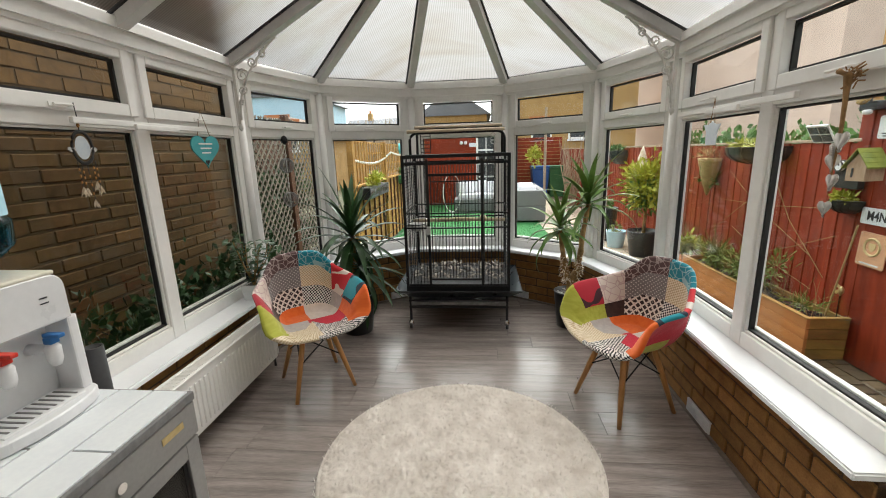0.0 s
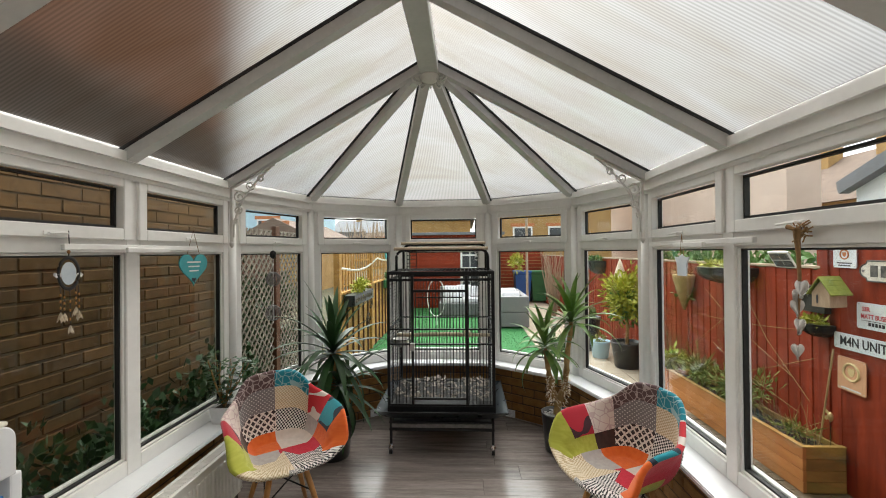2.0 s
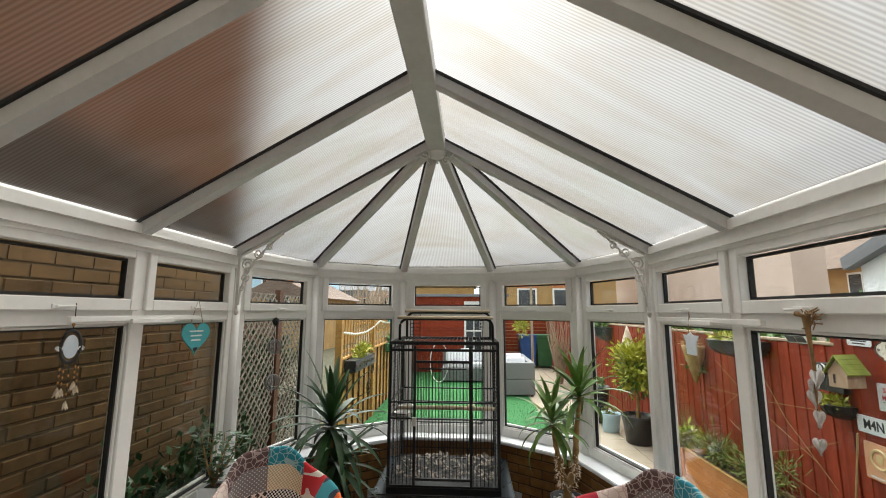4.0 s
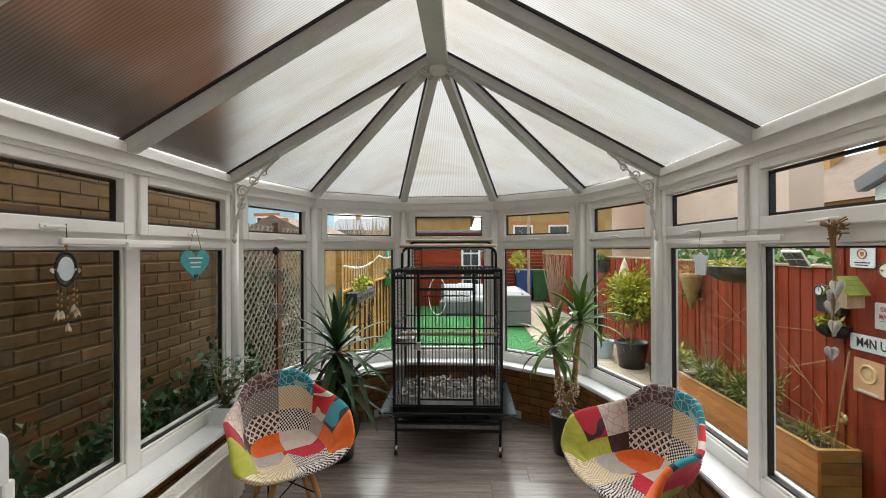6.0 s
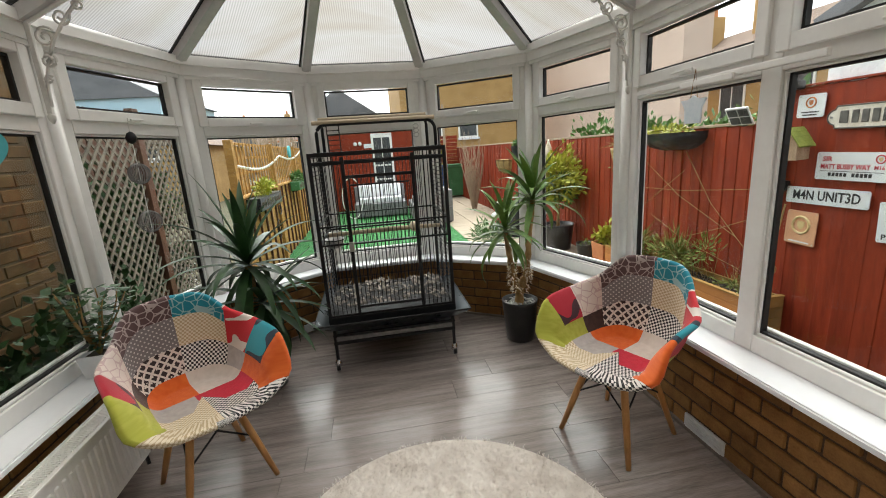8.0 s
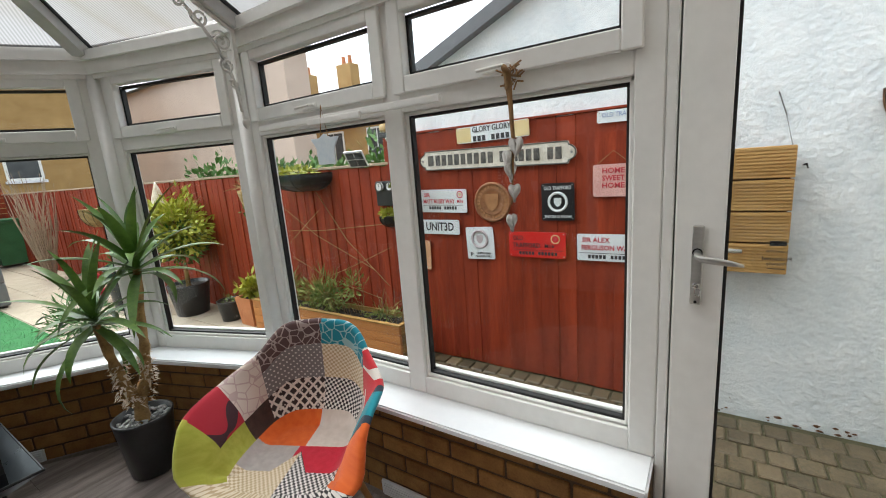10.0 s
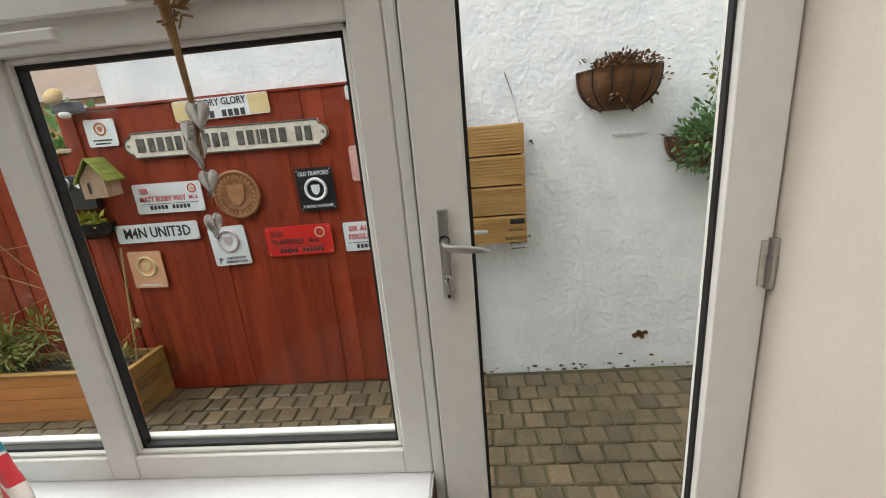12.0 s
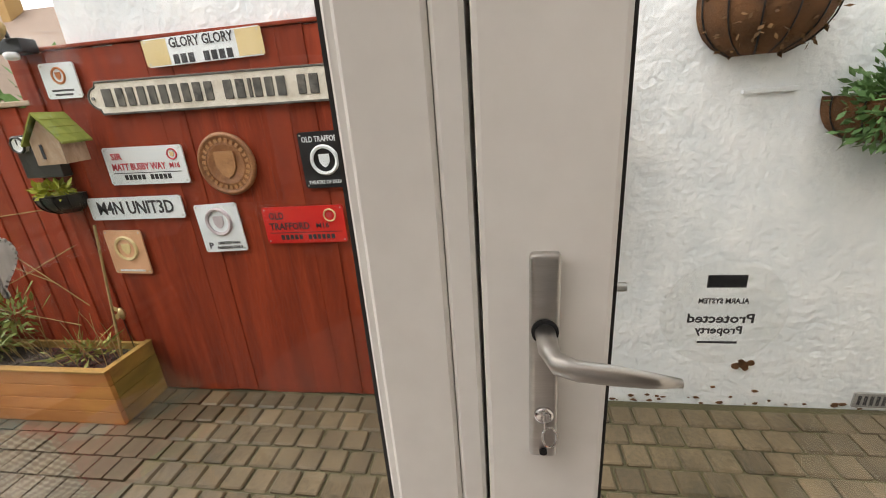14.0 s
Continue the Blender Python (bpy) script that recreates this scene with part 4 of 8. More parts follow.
# ---- radiator on the side wall ----
def radiator():
    rd = thing("radiator", "white panel radiator under the window sill", "radiator", pose(0, 0, 0))
    x0, x1, y0, y1, z0, z1 = -1.545, -1.435, 1.05, 2.47, 0.10, 0.415
    for xf in (x1 - 0.014, x0 + 0.02):
        bm = bmesh.new()
        box(xf - 0.006, xf + 0.006, y0 + 0.006, y1 - 0.006, z0, z1 - 0.012, 0.004, bm, 1)
        panel_ob = part("panel", bm, ENAMEL, rd)
        if xf < x1 - 0.03:
            continue
        rib = bpy.data.meshes.new("rib")
        rib_bm = box(0, 0.010, 0, 0.019, z0 + 0.03, z1 - 0.045, 0.004, None, 1)
        rib_bm.to_mesh(rib)
        rib_bm.free()
        rib.materials.append(ENAMEL)
        for k in range(int((y1 - y0 - 0.06) / 0.034)):
            o = new("rib", rib)
            o.location = (xf + 0.002, y0 + 0.04 + k * 0.034, 0)
            o.parent = panel_ob
    grille = bmesh.new()
    box(x0 + 0.006, x1 - 0.004, y0, y1, z1 - 0.012, z1 - 0.008, 0, grille)
    for k in range(int((y1 - y0) / 0.012)):
        y = y0 + 0.01 + k * 0.012
        box(x0 + 0.026, x1 - 0.03, y, y + 0.004, z1 - 0.008, z1 - 0.002, 0, grille)
    for xx in (x0 + 0.008, x1 - 0.022):
        box(xx, xx + 0.018, y0, y1, z1 - 0.012, z1 + 0.001, 0.003, grille, 1)
    part("top_grille", grille, ENAMEL, rd, "slotted top grille")
    for y in (y0, y1 - 0.004):
        part("side_cover", box(x0 + 0.004, x1 - 0.002, y, y + 0.004, z0 + 0.02, z1, 0.001), ENAMEL, rd)
    pipe = tube([(-1.50, y1 - 0.02, 0.11), (-1.50, y1 + 0.045, 0.11), (-1.50, y1 + 0.05, 0.0)], 0.009, 8)
    part("valve_pipe", pipe, BLACK_PLASTIC, rd, "dark pipe tail")
    for y in (y0 + 0.2, y1 - 0.2):
        part("bracket", box(-1.56, x0 + 0.02, y, y + 0.03, z0 + 0.02, z1 - 0.03), ENAMEL, rd)


radiator()


# ---- fridge cabinet with water cooler ----
def fridge_cabinet():
    x0, x1, y0, y1, H = -1.585, -0.900, 0.33, 0.995, 0.765
    fc = thing("drinks_fridge", "grey metal drinks fridge with glass door and tiled top", "fridge", pose(0, 0, 0))
    body = bmesh.new()
    box(x0, x1 - 0.04, y0, y1, 0.03, H - 0.03, 0.004, body)
    part("body", body, GREY_PAINT, fc)
    part("plinth", box(x0 + 0.03, x1 - 0.06, y0 + 0.02, y1 - 0.02, 0.0, 0.03), BLACK_PLASTIC, fc)
    top = part("top", box(x0 - 0.005, x1 + 0.002, y0 - 0.005, y1 + 0.004, H - 0.03, H - 0.004, 0.003), GROUT, fc, "grey edged top")
    tw, tl = 0.108, 0.40
    r = 0
    x = x1 - 0.006
    while x - 0.02 > x0:
        xa = max(x - tw, x0)
        ys = [y1 - 0.004] + [v for v in [y1 - 0.26 - (0.14 if r % 2 else 0.0), y1 - 0.60] if v > y0] + [y0]
        for ya, yb in zip(ys, ys[1:]):
            part("tile", box(xa + 0.003, x - 0.003, yb + 0.003, ya - 0.003, H - 0.005, H + 0.001, 0.0015), WHITE_TILE, top)
        x -= tw
        r += 1
    part("fascia", box(x1 - 0.04, x1, y0, y1, H - 0.135, H - 0.033, 0.004), GREY_PAINT, fc, "grey control fascia")
    part("badge", box(x1, x1 + 0.002, y1 - 0.135, y1 - 0.055, H - 0.085, H - 0.065, 0.0008), BRASS, fc, "small brass badge")
    for y in (y1 - 0.27, y1 - 0.40):
        part("lock", tube([(x1 - 0.001, y, H - 0.09 - (0.0 if y > y1 - 0.3 else 0.025)), (x1 + 0.006, y, H - 0.09 - (0.0 if y > y1 - 0.3 else 0.025))], 0.013, 16), CHROME, fc, "round chrome lock")
    door = part("door", box(x1 - 0.036, x1 - 0.002, y1 - 0.055, y1 - 0.004, 0.05, H - 0.142, 0.003), GREY_PAINT, fc, "grey framed glass door")
    part("door_stile", box(x1 - 0.036, x1 - 0.002, y0 + 0.004, y0 + 0.055, 0.05, H - 0.142, 0.003), GREY_PAINT, door)
    part("door_rail", box(x1 - 0.036, x1 - 0.002, y0 + 0.055, y1 - 0.055, 0.05, 0.10, 0.003), GREY_PAINT, door)
    part("door_rail", box(x1 - 0.036, x1 - 0.002, y0 + 0.055, y1 - 0.055, H - 0.19, H - 0.142, 0.003), GREY_PAINT, door)
    part("door_seal", box(x1 - 0.030, x1 - 0.012, y1 - 0.068, y1 - 0.055, 0.10, H - 0.19), RUBBER, door, "black rubber seal")
    g = part("glass", box(x1 - 0.020, x1 - 0.014, y0 + 0.055, y1 - 0.068, 0.10, H - 0.19), DARK_GLASS, door)
    g.visible_shadow = False
    sh = bmesh.new()
    for y in range(12):
        tube([(x0 + 0.1, y0 + 0.08 + y * 0.045, 0.47), (x1 - 0.05, y0 + 0.08 + y * 0.045, 0.47)], 0.0025, 4, sh)
    tube([(x1 - 0.05, y0 + 0.07, 0.47), (x1 - 0.05, y1 - 0.08, 0.47)], 0.004, 5, sh)
    tube([(x1 - 0.05, y0 + 0.07, 0.49), (x1 - 0.05, y1 - 0.08, 0.49)], 0.004, 5, sh)
    part("wire_shelf", sh, STEEL, fc, "wire shelf")


SKIRT = surf("edging_strip", (0.14, 0.11, 0.09), (0.24, 0.20, 0.17), 10, 0.5, 0.1)
BRASS = surf("aged_brass", (0.52, 0.40, 0.18), (0.64, 0.52, 0.28), 20, 0.35, 0.05, metal=0.8)
fridge_cabinet()


def water_cooler():
    # front looks along +x
    x1, y0, y1, z0 = -1.175, 0.670, 0.965, 0.767
    wc = thing("water_cooler", "white countertop water cooler with blue bottle", "water cooler", pose(0, 0, 0))
    outer = [(y0, z0 + 0.03), (y1, z0 + 0.03), (y1 - 0.012, z0 + 0.33)]
    for k in range(7):
        a = math.pi / 2 * k / 6
        outer.append((y1 - 0.052 + 0.04 * math.cos(a), z0 + 0.335 + 0.04 * math.sin(a)))
    for k in range(7):
        a = math.pi / 2 + math.pi / 2 * k / 6
        outer.append((y0 + 0.052 + 0.04 * math.cos(a), z0 + 0.335 + 0.04 * math.sin(a)))
    turn = Matrix(((0, 0, 1, 0), (1, 0, 0, 0), (0, 1, 0, 0), (0, 0, 0, 1)))
    shell = prism(outer, x1 - 0.31, x1 - 0.075, None, turn)
    part("body", shell, WHITE_PLASTIC, wc)
    # front: head and cheeks round a recess
    head = bmesh.new()
    hp = [(y0 + 0.012, z0 + 0.245), (y1 - 0.012, z0 + 0.245)] + outer[3:]
    prism(hp, x1 - 0.0755, x1, head, turn, 0.004)
    part("head", head, WHITE_PLASTIC, wc)
    for ya, yb in ((y0, y0 + 0.03), (y1 - 0.03, y1)):
        part("cheek", box(x1 - 0.0755, x1, ya, yb, z0 + 0.03, z0 + 0.25, 0.006), WHITE_PLASTIC, wc)
    cap = bmesh.new()
    box(x1 - 0.31, x1 - 0.002, y0 + 0.03, y1 - 0.03, z0 + 0.372, z0 + 0.384, 0.005, cap)
    part("top_cap", cap, OLD_PLASTIC, wc, "yellowed plastic cap")
    base = [(x1 - 0.31, y0 - 0.004), (x1 + 0.0, y0 - 0.004)]
    for k in range(9):
        a = -math.pi / 2 + math.pi * k / 8
        base.append((x1 + 0.055 * math.cos(a), (y0 + y1) / 2 + (y1 - y0 + 0.008) / 2 * math.sin(a)))
    base += [(x1 - 0.31, y1 + 0.004)]
    part("base", prism(base, z0, z0 + 0.034, None, None, 0.004), WHITE_PLASTIC, wc)
    dt = part("drip_tray", box(x1 - 0.072, x1 + 0.022, y0 + 0.045, y1 - 0.045, z0 + 0.032, z0 + 0.040, 0.003), WHITE_PLASTIC, wc)
    for k in range(10):
        y = y0 + 0.06 + k * 0.019
        part("slot", box(x1 - 0.06, x1 + 0.012, y, y + 0.006, z0 + 0.0395, z0 + 0.0415), GROUT, dt)
    for y, mat, words in ((y0 + 0.217, BLUE_PLASTIC, "blue tap lever"), (y0 + 0.103, RED_PLASTIC, "red tap lever")):
        tap = part("tap", tube([(x1 - 0.076, y, z0 + 0.175), (x1 - 0.03, y, z0 + 0.18), (x1 - 0.012, y, z0 + 0.178)], [0.016, 0.012, 0.012], 12), WHITE_PLASTIC, wc, "white tap", True)
        part("spout", lathe([(0.012, z0 + 0.135), (0.017, z0 + 0.15), (0.018, z0 + 0.185), (0.012, z0 + 0.195)], 14, None, (x1 - 0.005, y, 0)), WHITE_PLASTIC, tap, "", True)
        lev = bmesh.new()
        box(x1 - 0.016, x1 + 0.008, y - 0.012, y + 0.012, z0 + 0.196, z0 + 0.214, 0.003, lev)
        box(x1 - 0.020, x1 + 0.030, y - 0.008, y + 0.010, z0 + 0.213, z0 + 0.224, 0.003, lev)
        part("lever", lev, mat, tap, words)
    for dz, w in ((0.0, 0.02), (-0.014, 0.022)):
        part("mark", box(x1, x1 + 0.001, y1 - 0.085, y1 - 0.085 + w, z0 + 0.318 + dz, z0 + 0.321 + dz), INK, wc)
    part("mark", box(x1, x1 + 0.001, y0 + 0.035, y0 + 0.11, z0 + 0.285, z0 + 0.298), INK, wc, "dark lettering bar")
    # bottle
    c = (x1 - 0.16, y0 + 0.15, 0)
    b = part("bottle", lathe([(0.03, z0 + 0.385), (0.034, z0 + 0.40), (0.10, z0 + 0.425), (0.135, z0 + 0.46), (0.138, z0 + 0.52), (0.132, z0 + 0.53), (0.132, z0 + 0.64), (0.138, z0 + 0.65), (0.136, z0 + 0.73), (0.09, z0 + 0.76)], 28, None, c), BLUE_WATER, wc, "blue water bottle", True)
    part("water", lathe([(0.028, z0 + 0.39), (0.095, z0 + 0.43), (0.128, z0 + 0.46), (0.130, z0 + 0.5)], 24, None, c), BLUE_WATER, b)
    part("label", lathe([(0.1335, z0 + 0.535), (0.1335, z0 + 0.635)], 28, None, c, False), LABEL_BLUE, b, "pale blue paper label", True)
    part("neck", lathe([(0.055, z0 + 0.383), (0.055, z0 + 0.395), (0.036, z0 + 0.405)], 20, None, c), WHITE_PLASTIC, wc, "", True)


LABEL_BLUE = surf("label_blue", (0.30, 0.58, 0.72), (0.45, 0.70, 0.80), 8, 0.5, 0)
water_cooler()
tagged(mesh_ob("black_tube", lathe([(0.028, 0.0), (0.030, 0.01), (0.030, 0.80), (0.024, 0.80), (0.024, 0.70)], 18, None, (-1.40, 1.19, 0)), BLACK_PLASTIC, None, True), "slim black plastic tube standing by the radiator", "tube")


# ---- potted plants indoors ----
def strap_leaf(bm, root, azim, lean, length, width, droop, rng):
    """A long folded leaf that arches over."""
    d = Vector((math.cos(azim), math.sin(azim), 0))
    side = Vector((-d.y, d.x, 0))
    p, ang = Vector(root), lean
    n = 9
    rows = []
    for k in range(n + 1):
        t = k / n
        w = width * (0.55 + 0.45 * math.sin(min(t * 2.4, 1.57))) * (1 - t ** 3) + 0.0008
        step = d * math.cos(ang) + Vector((0, 0, 1)) * math.sin(ang)
        up = -d * math.sin(ang) + Vector((0, 0, 1)) * math.cos(ang)
        rows.append((bm.verts.new(p - side * w + up * w * 0.35), bm.verts.new(p), bm.verts.new(p + side * w + up * w * 0.35)))
        p = p + step * (length / n)
        ang -= droop / n * (0.4 + 1.6 * t)
    for a, b in zip(rows, rows[1:]):
        bm.faces.new((a[0], a[1], b[1], b[0]))
        bm.faces.new((a[1], a[2], b[2], b[1]))


def plant_pot(parent, c, r, h, mat, square=False):
    if square:
        bm = bmesh.new()
        rows = []
        for s, z in ((0.82, 0), (1, h), (0.90, h), (0.86, h * 0.85)):
            rows.append([bm.verts.new((c[0] + sx * r * s, c[1] + sy * r * s, c[2] + z)) for sx, sy in ((-1, -1), (1, -1), (1, 1), (-1, 1))])
        for a, b in zip(rows, rows[1:]):
            for k in range(4):
                bm.faces.new((a[k], a[(k + 1) % 4], b[(k + 1) % 4], b[k]))
        bm.faces.new(rows[0][::-1])
        bm.faces.new(rows[-1])
        return part("pot", bm, mat, parent)
    return part("pot", lathe([(r * 0.70, 0), (r * 0.76, 0.006), (r * 0.97, h * 0.93), (r, h), (r * 0.92, h), (r * 0.90, h * 0.88)], 30, None, c), mat, parent, "", True)


def pebbles(parent, c, r, z, n, mat, rng, size=0.012):
    bm = bmesh.new()
    for k in range(n):
        a, q = rng.uniform(0, math.tau), r * math.sqrt(rng.random())
        bmesh.ops.create_icosphere(bm, subdivisions=1, radius=size * rng.uniform(0.6, 1.2), matrix=Matrix.Translation((c[0] + q * math.cos(a), c[1] + q * math.sin(a), z + rng.uniform(-0.003, 0.006))) @ Matrix.Diagonal((1, rng.uniform(0.6, 1), 0.55, 1)))
    return part("pebbles", bm, mat, parent, "loose pebbles", True)


def yucca(name, label, at, pot_r, pot_h, stems, leaf_mat, seed):
    rng = random.Random(seed)
    pl = thing(name, label, "potted plant", pose(*at))
    plant_pot(pl, (0, 0, 0), pot_r, pot_h, BLACK_PLASTIC)
    pebbles(pl, (0, 0), pot_r * 0.85, pot_h * 0.93, 120, PEBBLE, rng)
    for pts, radii, crown in stems:
        bm = bmesh.new()
        fine, fr = [], []
        for k in range(len(pts) - 1):
            for q in range(6):
                t = q / 6
                fine.append(Vector(pts[k]).lerp(Vector(pts[k + 1]), t) + Vector((rng.uniform(-1, 1), rng.uniform(-1, 1), 0)) * 0.003)
                fr.append((radii[k] + (radii[k + 1] - radii[k]) * t) * rng.uniform(0.85, 1.15))
        fine.append(Vector(pts[-1]))
        fr.append(radii[-1])
        tube(fine, fr, 10, bm)
        part("trunk", bm, TRUNK, pl, "ringed woody trunk", True)
        for p, count, length, width, lo, hi in crown:
            leaves = bmesh.new()
            for k in range(count):
                az = k * 2.399 + rng.uniform(-0.3, 0.3)
                t = k / count
                lean = hi + (lo - hi) * t
                strap_leaf(leaves, Vector(p) - Vector((0, 0, 0.07 * t)), az, lean, length * rng.uniform(0.75, 1.1), width * rng.uniform(0.8, 1.1), rng.uniform(0.6, 1.5) * (0.4 + t), rng)
            part("crown", leaves, leaf_mat, pl, "rosette of strap leaves", True)
    return pl


YX, YY = 0.655, 3.265
yucca("yucca", "two-stemmed yucca with bare trunks in a black pot", (YX, YY, 0), 0.128, 0.30,
      [([(0, 0, 0.26), (0.0, 0, 0.38), (0.055, 0.0, 0.47), (0.075, 0, 0.70), (0.115, 0.01, 1.00)], [0.032, 0.034, 0.026, 0.020, 0.017], [((0.115, 0.01, 1.04), 30, 0.42, 0.029, -0.25, 1.5)]),
       ([(0, 0, 0.34), (-0.045, -0.02, 0.47), (-0.07, -0.02, 0.62), (-0.10, -0.03, 0.80)], [0.024, 0.026, 0.020, 0.017], [((-0.10, -0.03, 0.85), 27, 0.37, 0.026, -0.75, 1.45)])], LEAF_MID, 3)
yucca_ob = bpy.data.objects["yucca"]
frill = bmesh.new()
rng_f = random.Random(12)
for k in range(340):
    a, z = rng_f.uniform(0, math.tau), rng_f.uniform(0.36, 0.60)
    off = rng_f.choice((Vector((0.06, 0, 0)), Vector((-0.055, -0.02, 0)))) * min(1.0, (z - 0.30) / 0.15)
    p = off + Vector((math.cos(a) * 0.026, math.sin(a) * 0.026, z))
    q = p + Vector((math.cos(a), math.sin(a), rng_f.uniform(-1.4, 0.6))) * rng_f.uniform(0.012, 0.028)
    s = Vector((-math.sin(a), math.cos(a), 0)) * 0.007
    frill.faces.new([frill.verts.new(v) for v in (p - s, p + s, q)])
part("bark_frill", frill, FEATHER, yucca_ob, "peeling papery leaf bases")["kind"] = "stuff"
yucca("dragon_tree", "dense dark green yucca in a round black pot", (-1.075, 3.12, 0), 0.155, 0.33,
      [([(0, 0, 0.28), (0.0, 0, 0.5), (0.005, 0, 0.78)], [0.028, 0.026, 0.024], [((0.0, 0, 0.82), 52, 0.54, 0.028, -1.1, 1.5)]),
       ([(0.03, -0.03, 0.28), (0.06, -0.05, 0.52)], [0.02, 0.018], [((0.06, -0.05, 0.58), 34, 0.50, 0.026, -1.2, 0.8)])], LEAF_DARK, 8)


def jade_plant():
    rng = random.Random(21)
    pl = thing("jade_plant", "leafy green jade plant in a square white pot on the sill", "potted plant", pose(-1.595, 2.55, SILL_Z))
    plant_pot(pl, (0, 0, 0), 0.062, 0.105, WHITE_PLASTIC, True)
    part("soil", box(-0.05, 0.05, -0.05, 0.05, 0.085, 0.092), SOIL, pl)
    stems, leaves = bmesh.new(), bmesh.new()
    for k in range(9):
        az = k * 2.4
        p = Vector((0, 0, 0.09))
        d = Vector((math.cos(az) * 0.35, math.sin(az) * 0.35, 1)).normalized()
        pts = [p.copy()]
        for q in range(6):
            d = (d + Vector((rng.uniform(-0.2, 0.2), rng.uniform(-0.2, 0.2), 0.05))).normalized()
            p = p + d * rng.uniform(0.04, 0.065)
            pts.append(p.copy())
            for w in range(5):
                a = rng.uniform(0, math.tau)
                o = Vector((math.cos(a), math.sin(a), rng.uniform(-0.3, 0.7))).normalized()
                s = o.cross(Vector((0, 0, 1))).normalized()
                L, W = rng.uniform(0.03, 0.055), rng.uniform(0.011, 0.018)
                c = p + o * 0.01
                vs = [leaves.verts.new(v) for v in (c, c + o * L * 0.5 + s * W, c + o * L, c + o * L * 0.5 - s * W)]
                leaves.faces.new(vs)
        tube(pts, [0.006 - 0.0006 * i for i in range(len(pts))], 6, stems)
    part("stems", stems, TRUNK, pl)
    part("foliage", leaves, LEAF_JADE, pl, "rounded green leaves")


jade_plant()


# ---- things hanging at the windows ----
def heart_shape(size, thick, bm=None, m=None):
    pts = []
    for k in range(40):
        t = math.tau * k / 40
        pts.append((0.0588 * size * 8.5 / 8 * (16 * math.sin(t) ** 3) / 8, 0.0588 * size * (13 * math.cos(t) - 5 * math.cos(2 * t) - 2 * math.cos(3 * t) - math.cos(4 * t)) / 8))
    own = prism(pts, -thick / 2, thick / 2, None, Matrix.Rotation(radians(90), 4, "X"))
    bmesh.ops.bevel(own, geom=own.edges[:], offset=thick * 0.25, segments=2, affect="EDGES")
    if m is not None:
        bmesh.ops.transform(own, matrix=m, verts=own.verts[:])
    return join(bm, own)


def dreamcatcher():
    m = pose(-1.662, 1.577, 0.247, 0, 0, 66) @ Matrix.Diagonal((0.62, 0.62, 0.85, 1))
    dc = thing("dreamcatcher", "dreamcatcher of black hoop with feathers and beads", "dreamcatcher", m)
    ring = [(0.054 * math.cos(k * math.tau / 32), 0, 1.455 + 0.074 * math.sin(k * math.tau / 32)) for k in range(32)]
    part("hoop", tube(ring, 0.0085, 8, None, True), BLACK_PLASTIC, dc, "black wrapped hoop", True)
    part("mirror", prism([(0.040 * math.cos(k * math.tau / 24), 0.055 * math.sin(k * math.tau / 24)) for k in range(24)], -0.002, 0.002, None, Matrix.Translation((0, 0, 1.455)) @ Matrix.Rotation(radians(90), 4, "X")), FROST, dc, "oval frosted centre")
    part("cord", tube([(0, 0, 1.66), (0.004, 0, 1.58), (0, 0, 1.535)], 0.003, 6), BLACK_PLASTIC, dc)
    part("bead", lathe([(0.004, 1.548), (0.011, 1.558), (0.004, 1.568)], 10, None, (0, 0, 0)), BEAD, dc)
    rng = random.Random(2)
    for x, L in ((-0.045, 0.12), (-0.025, 0.11), (0.005, 0.17), (0.035, 0.10), (0.052, 0.12)):
        ztop = 1.395 if abs(x) > 0.03 else 1.38
        st = part("strand", tube([(x, 0, ztop), (x + 0.004, 0, ztop - L)], 0.0022, 5), BLACK_PLASTIC, dc)
        for k in range(3):
            z = ztop - L * (0.35 + 0.25 * k)
            part("bead", lathe([(0.002, z - 0.008), (0.006, z), (0.002, z + 0.008)], 8, None, (x + 0.002, 0, 0)), BEAD, st)
        f = bmesh.new()
        for q in range(26):
            a = rng.uniform(0, math.tau)
            o = Vector((math.cos(a) * 0.5, math.sin(a) * 0.35, -1.0)).normalized()
            s = Vector((-math.sin(a), math.cos(a), 0)) * 0.008
            c = Vector((x + 0.004, 0, ztop - L - 0.002))
            Lf = rng.uniform(0.025, 0.055)
            f.faces.new([f.verts.new(v) for v in (c, c + o * Lf * 0.55 + s, c + o * Lf, c + o * Lf * 0.55 - s)])
        part("feather", f, FEATHER, st, "pale brown feather tuft")
    fl = bmesh.new()
    for sx in (-0.058, 0.058):
        for q in range(22):
            a = rng.uniform(0, math.tau)
            o = Vector((math.cos(a), math.sin(a) * 0.4, rng.uniform(-1, 0.3))).normalized()
            s = o.cross(Vector((0, 1, 0.2))).normalized() * 0.007
            c = Vector((sx, 0, 1.45))
            Lf = rng.uniform(0.012, 0.024)
            fl.faces.new([fl.verts.new(v) for v in (c, c + o * Lf * 0.5 + s, c + o * Lf, c + o * Lf * 0.5 - s)])
    part("fluff", fl, PAPER, dc, "white side fluff")["kind"] = "stuff"


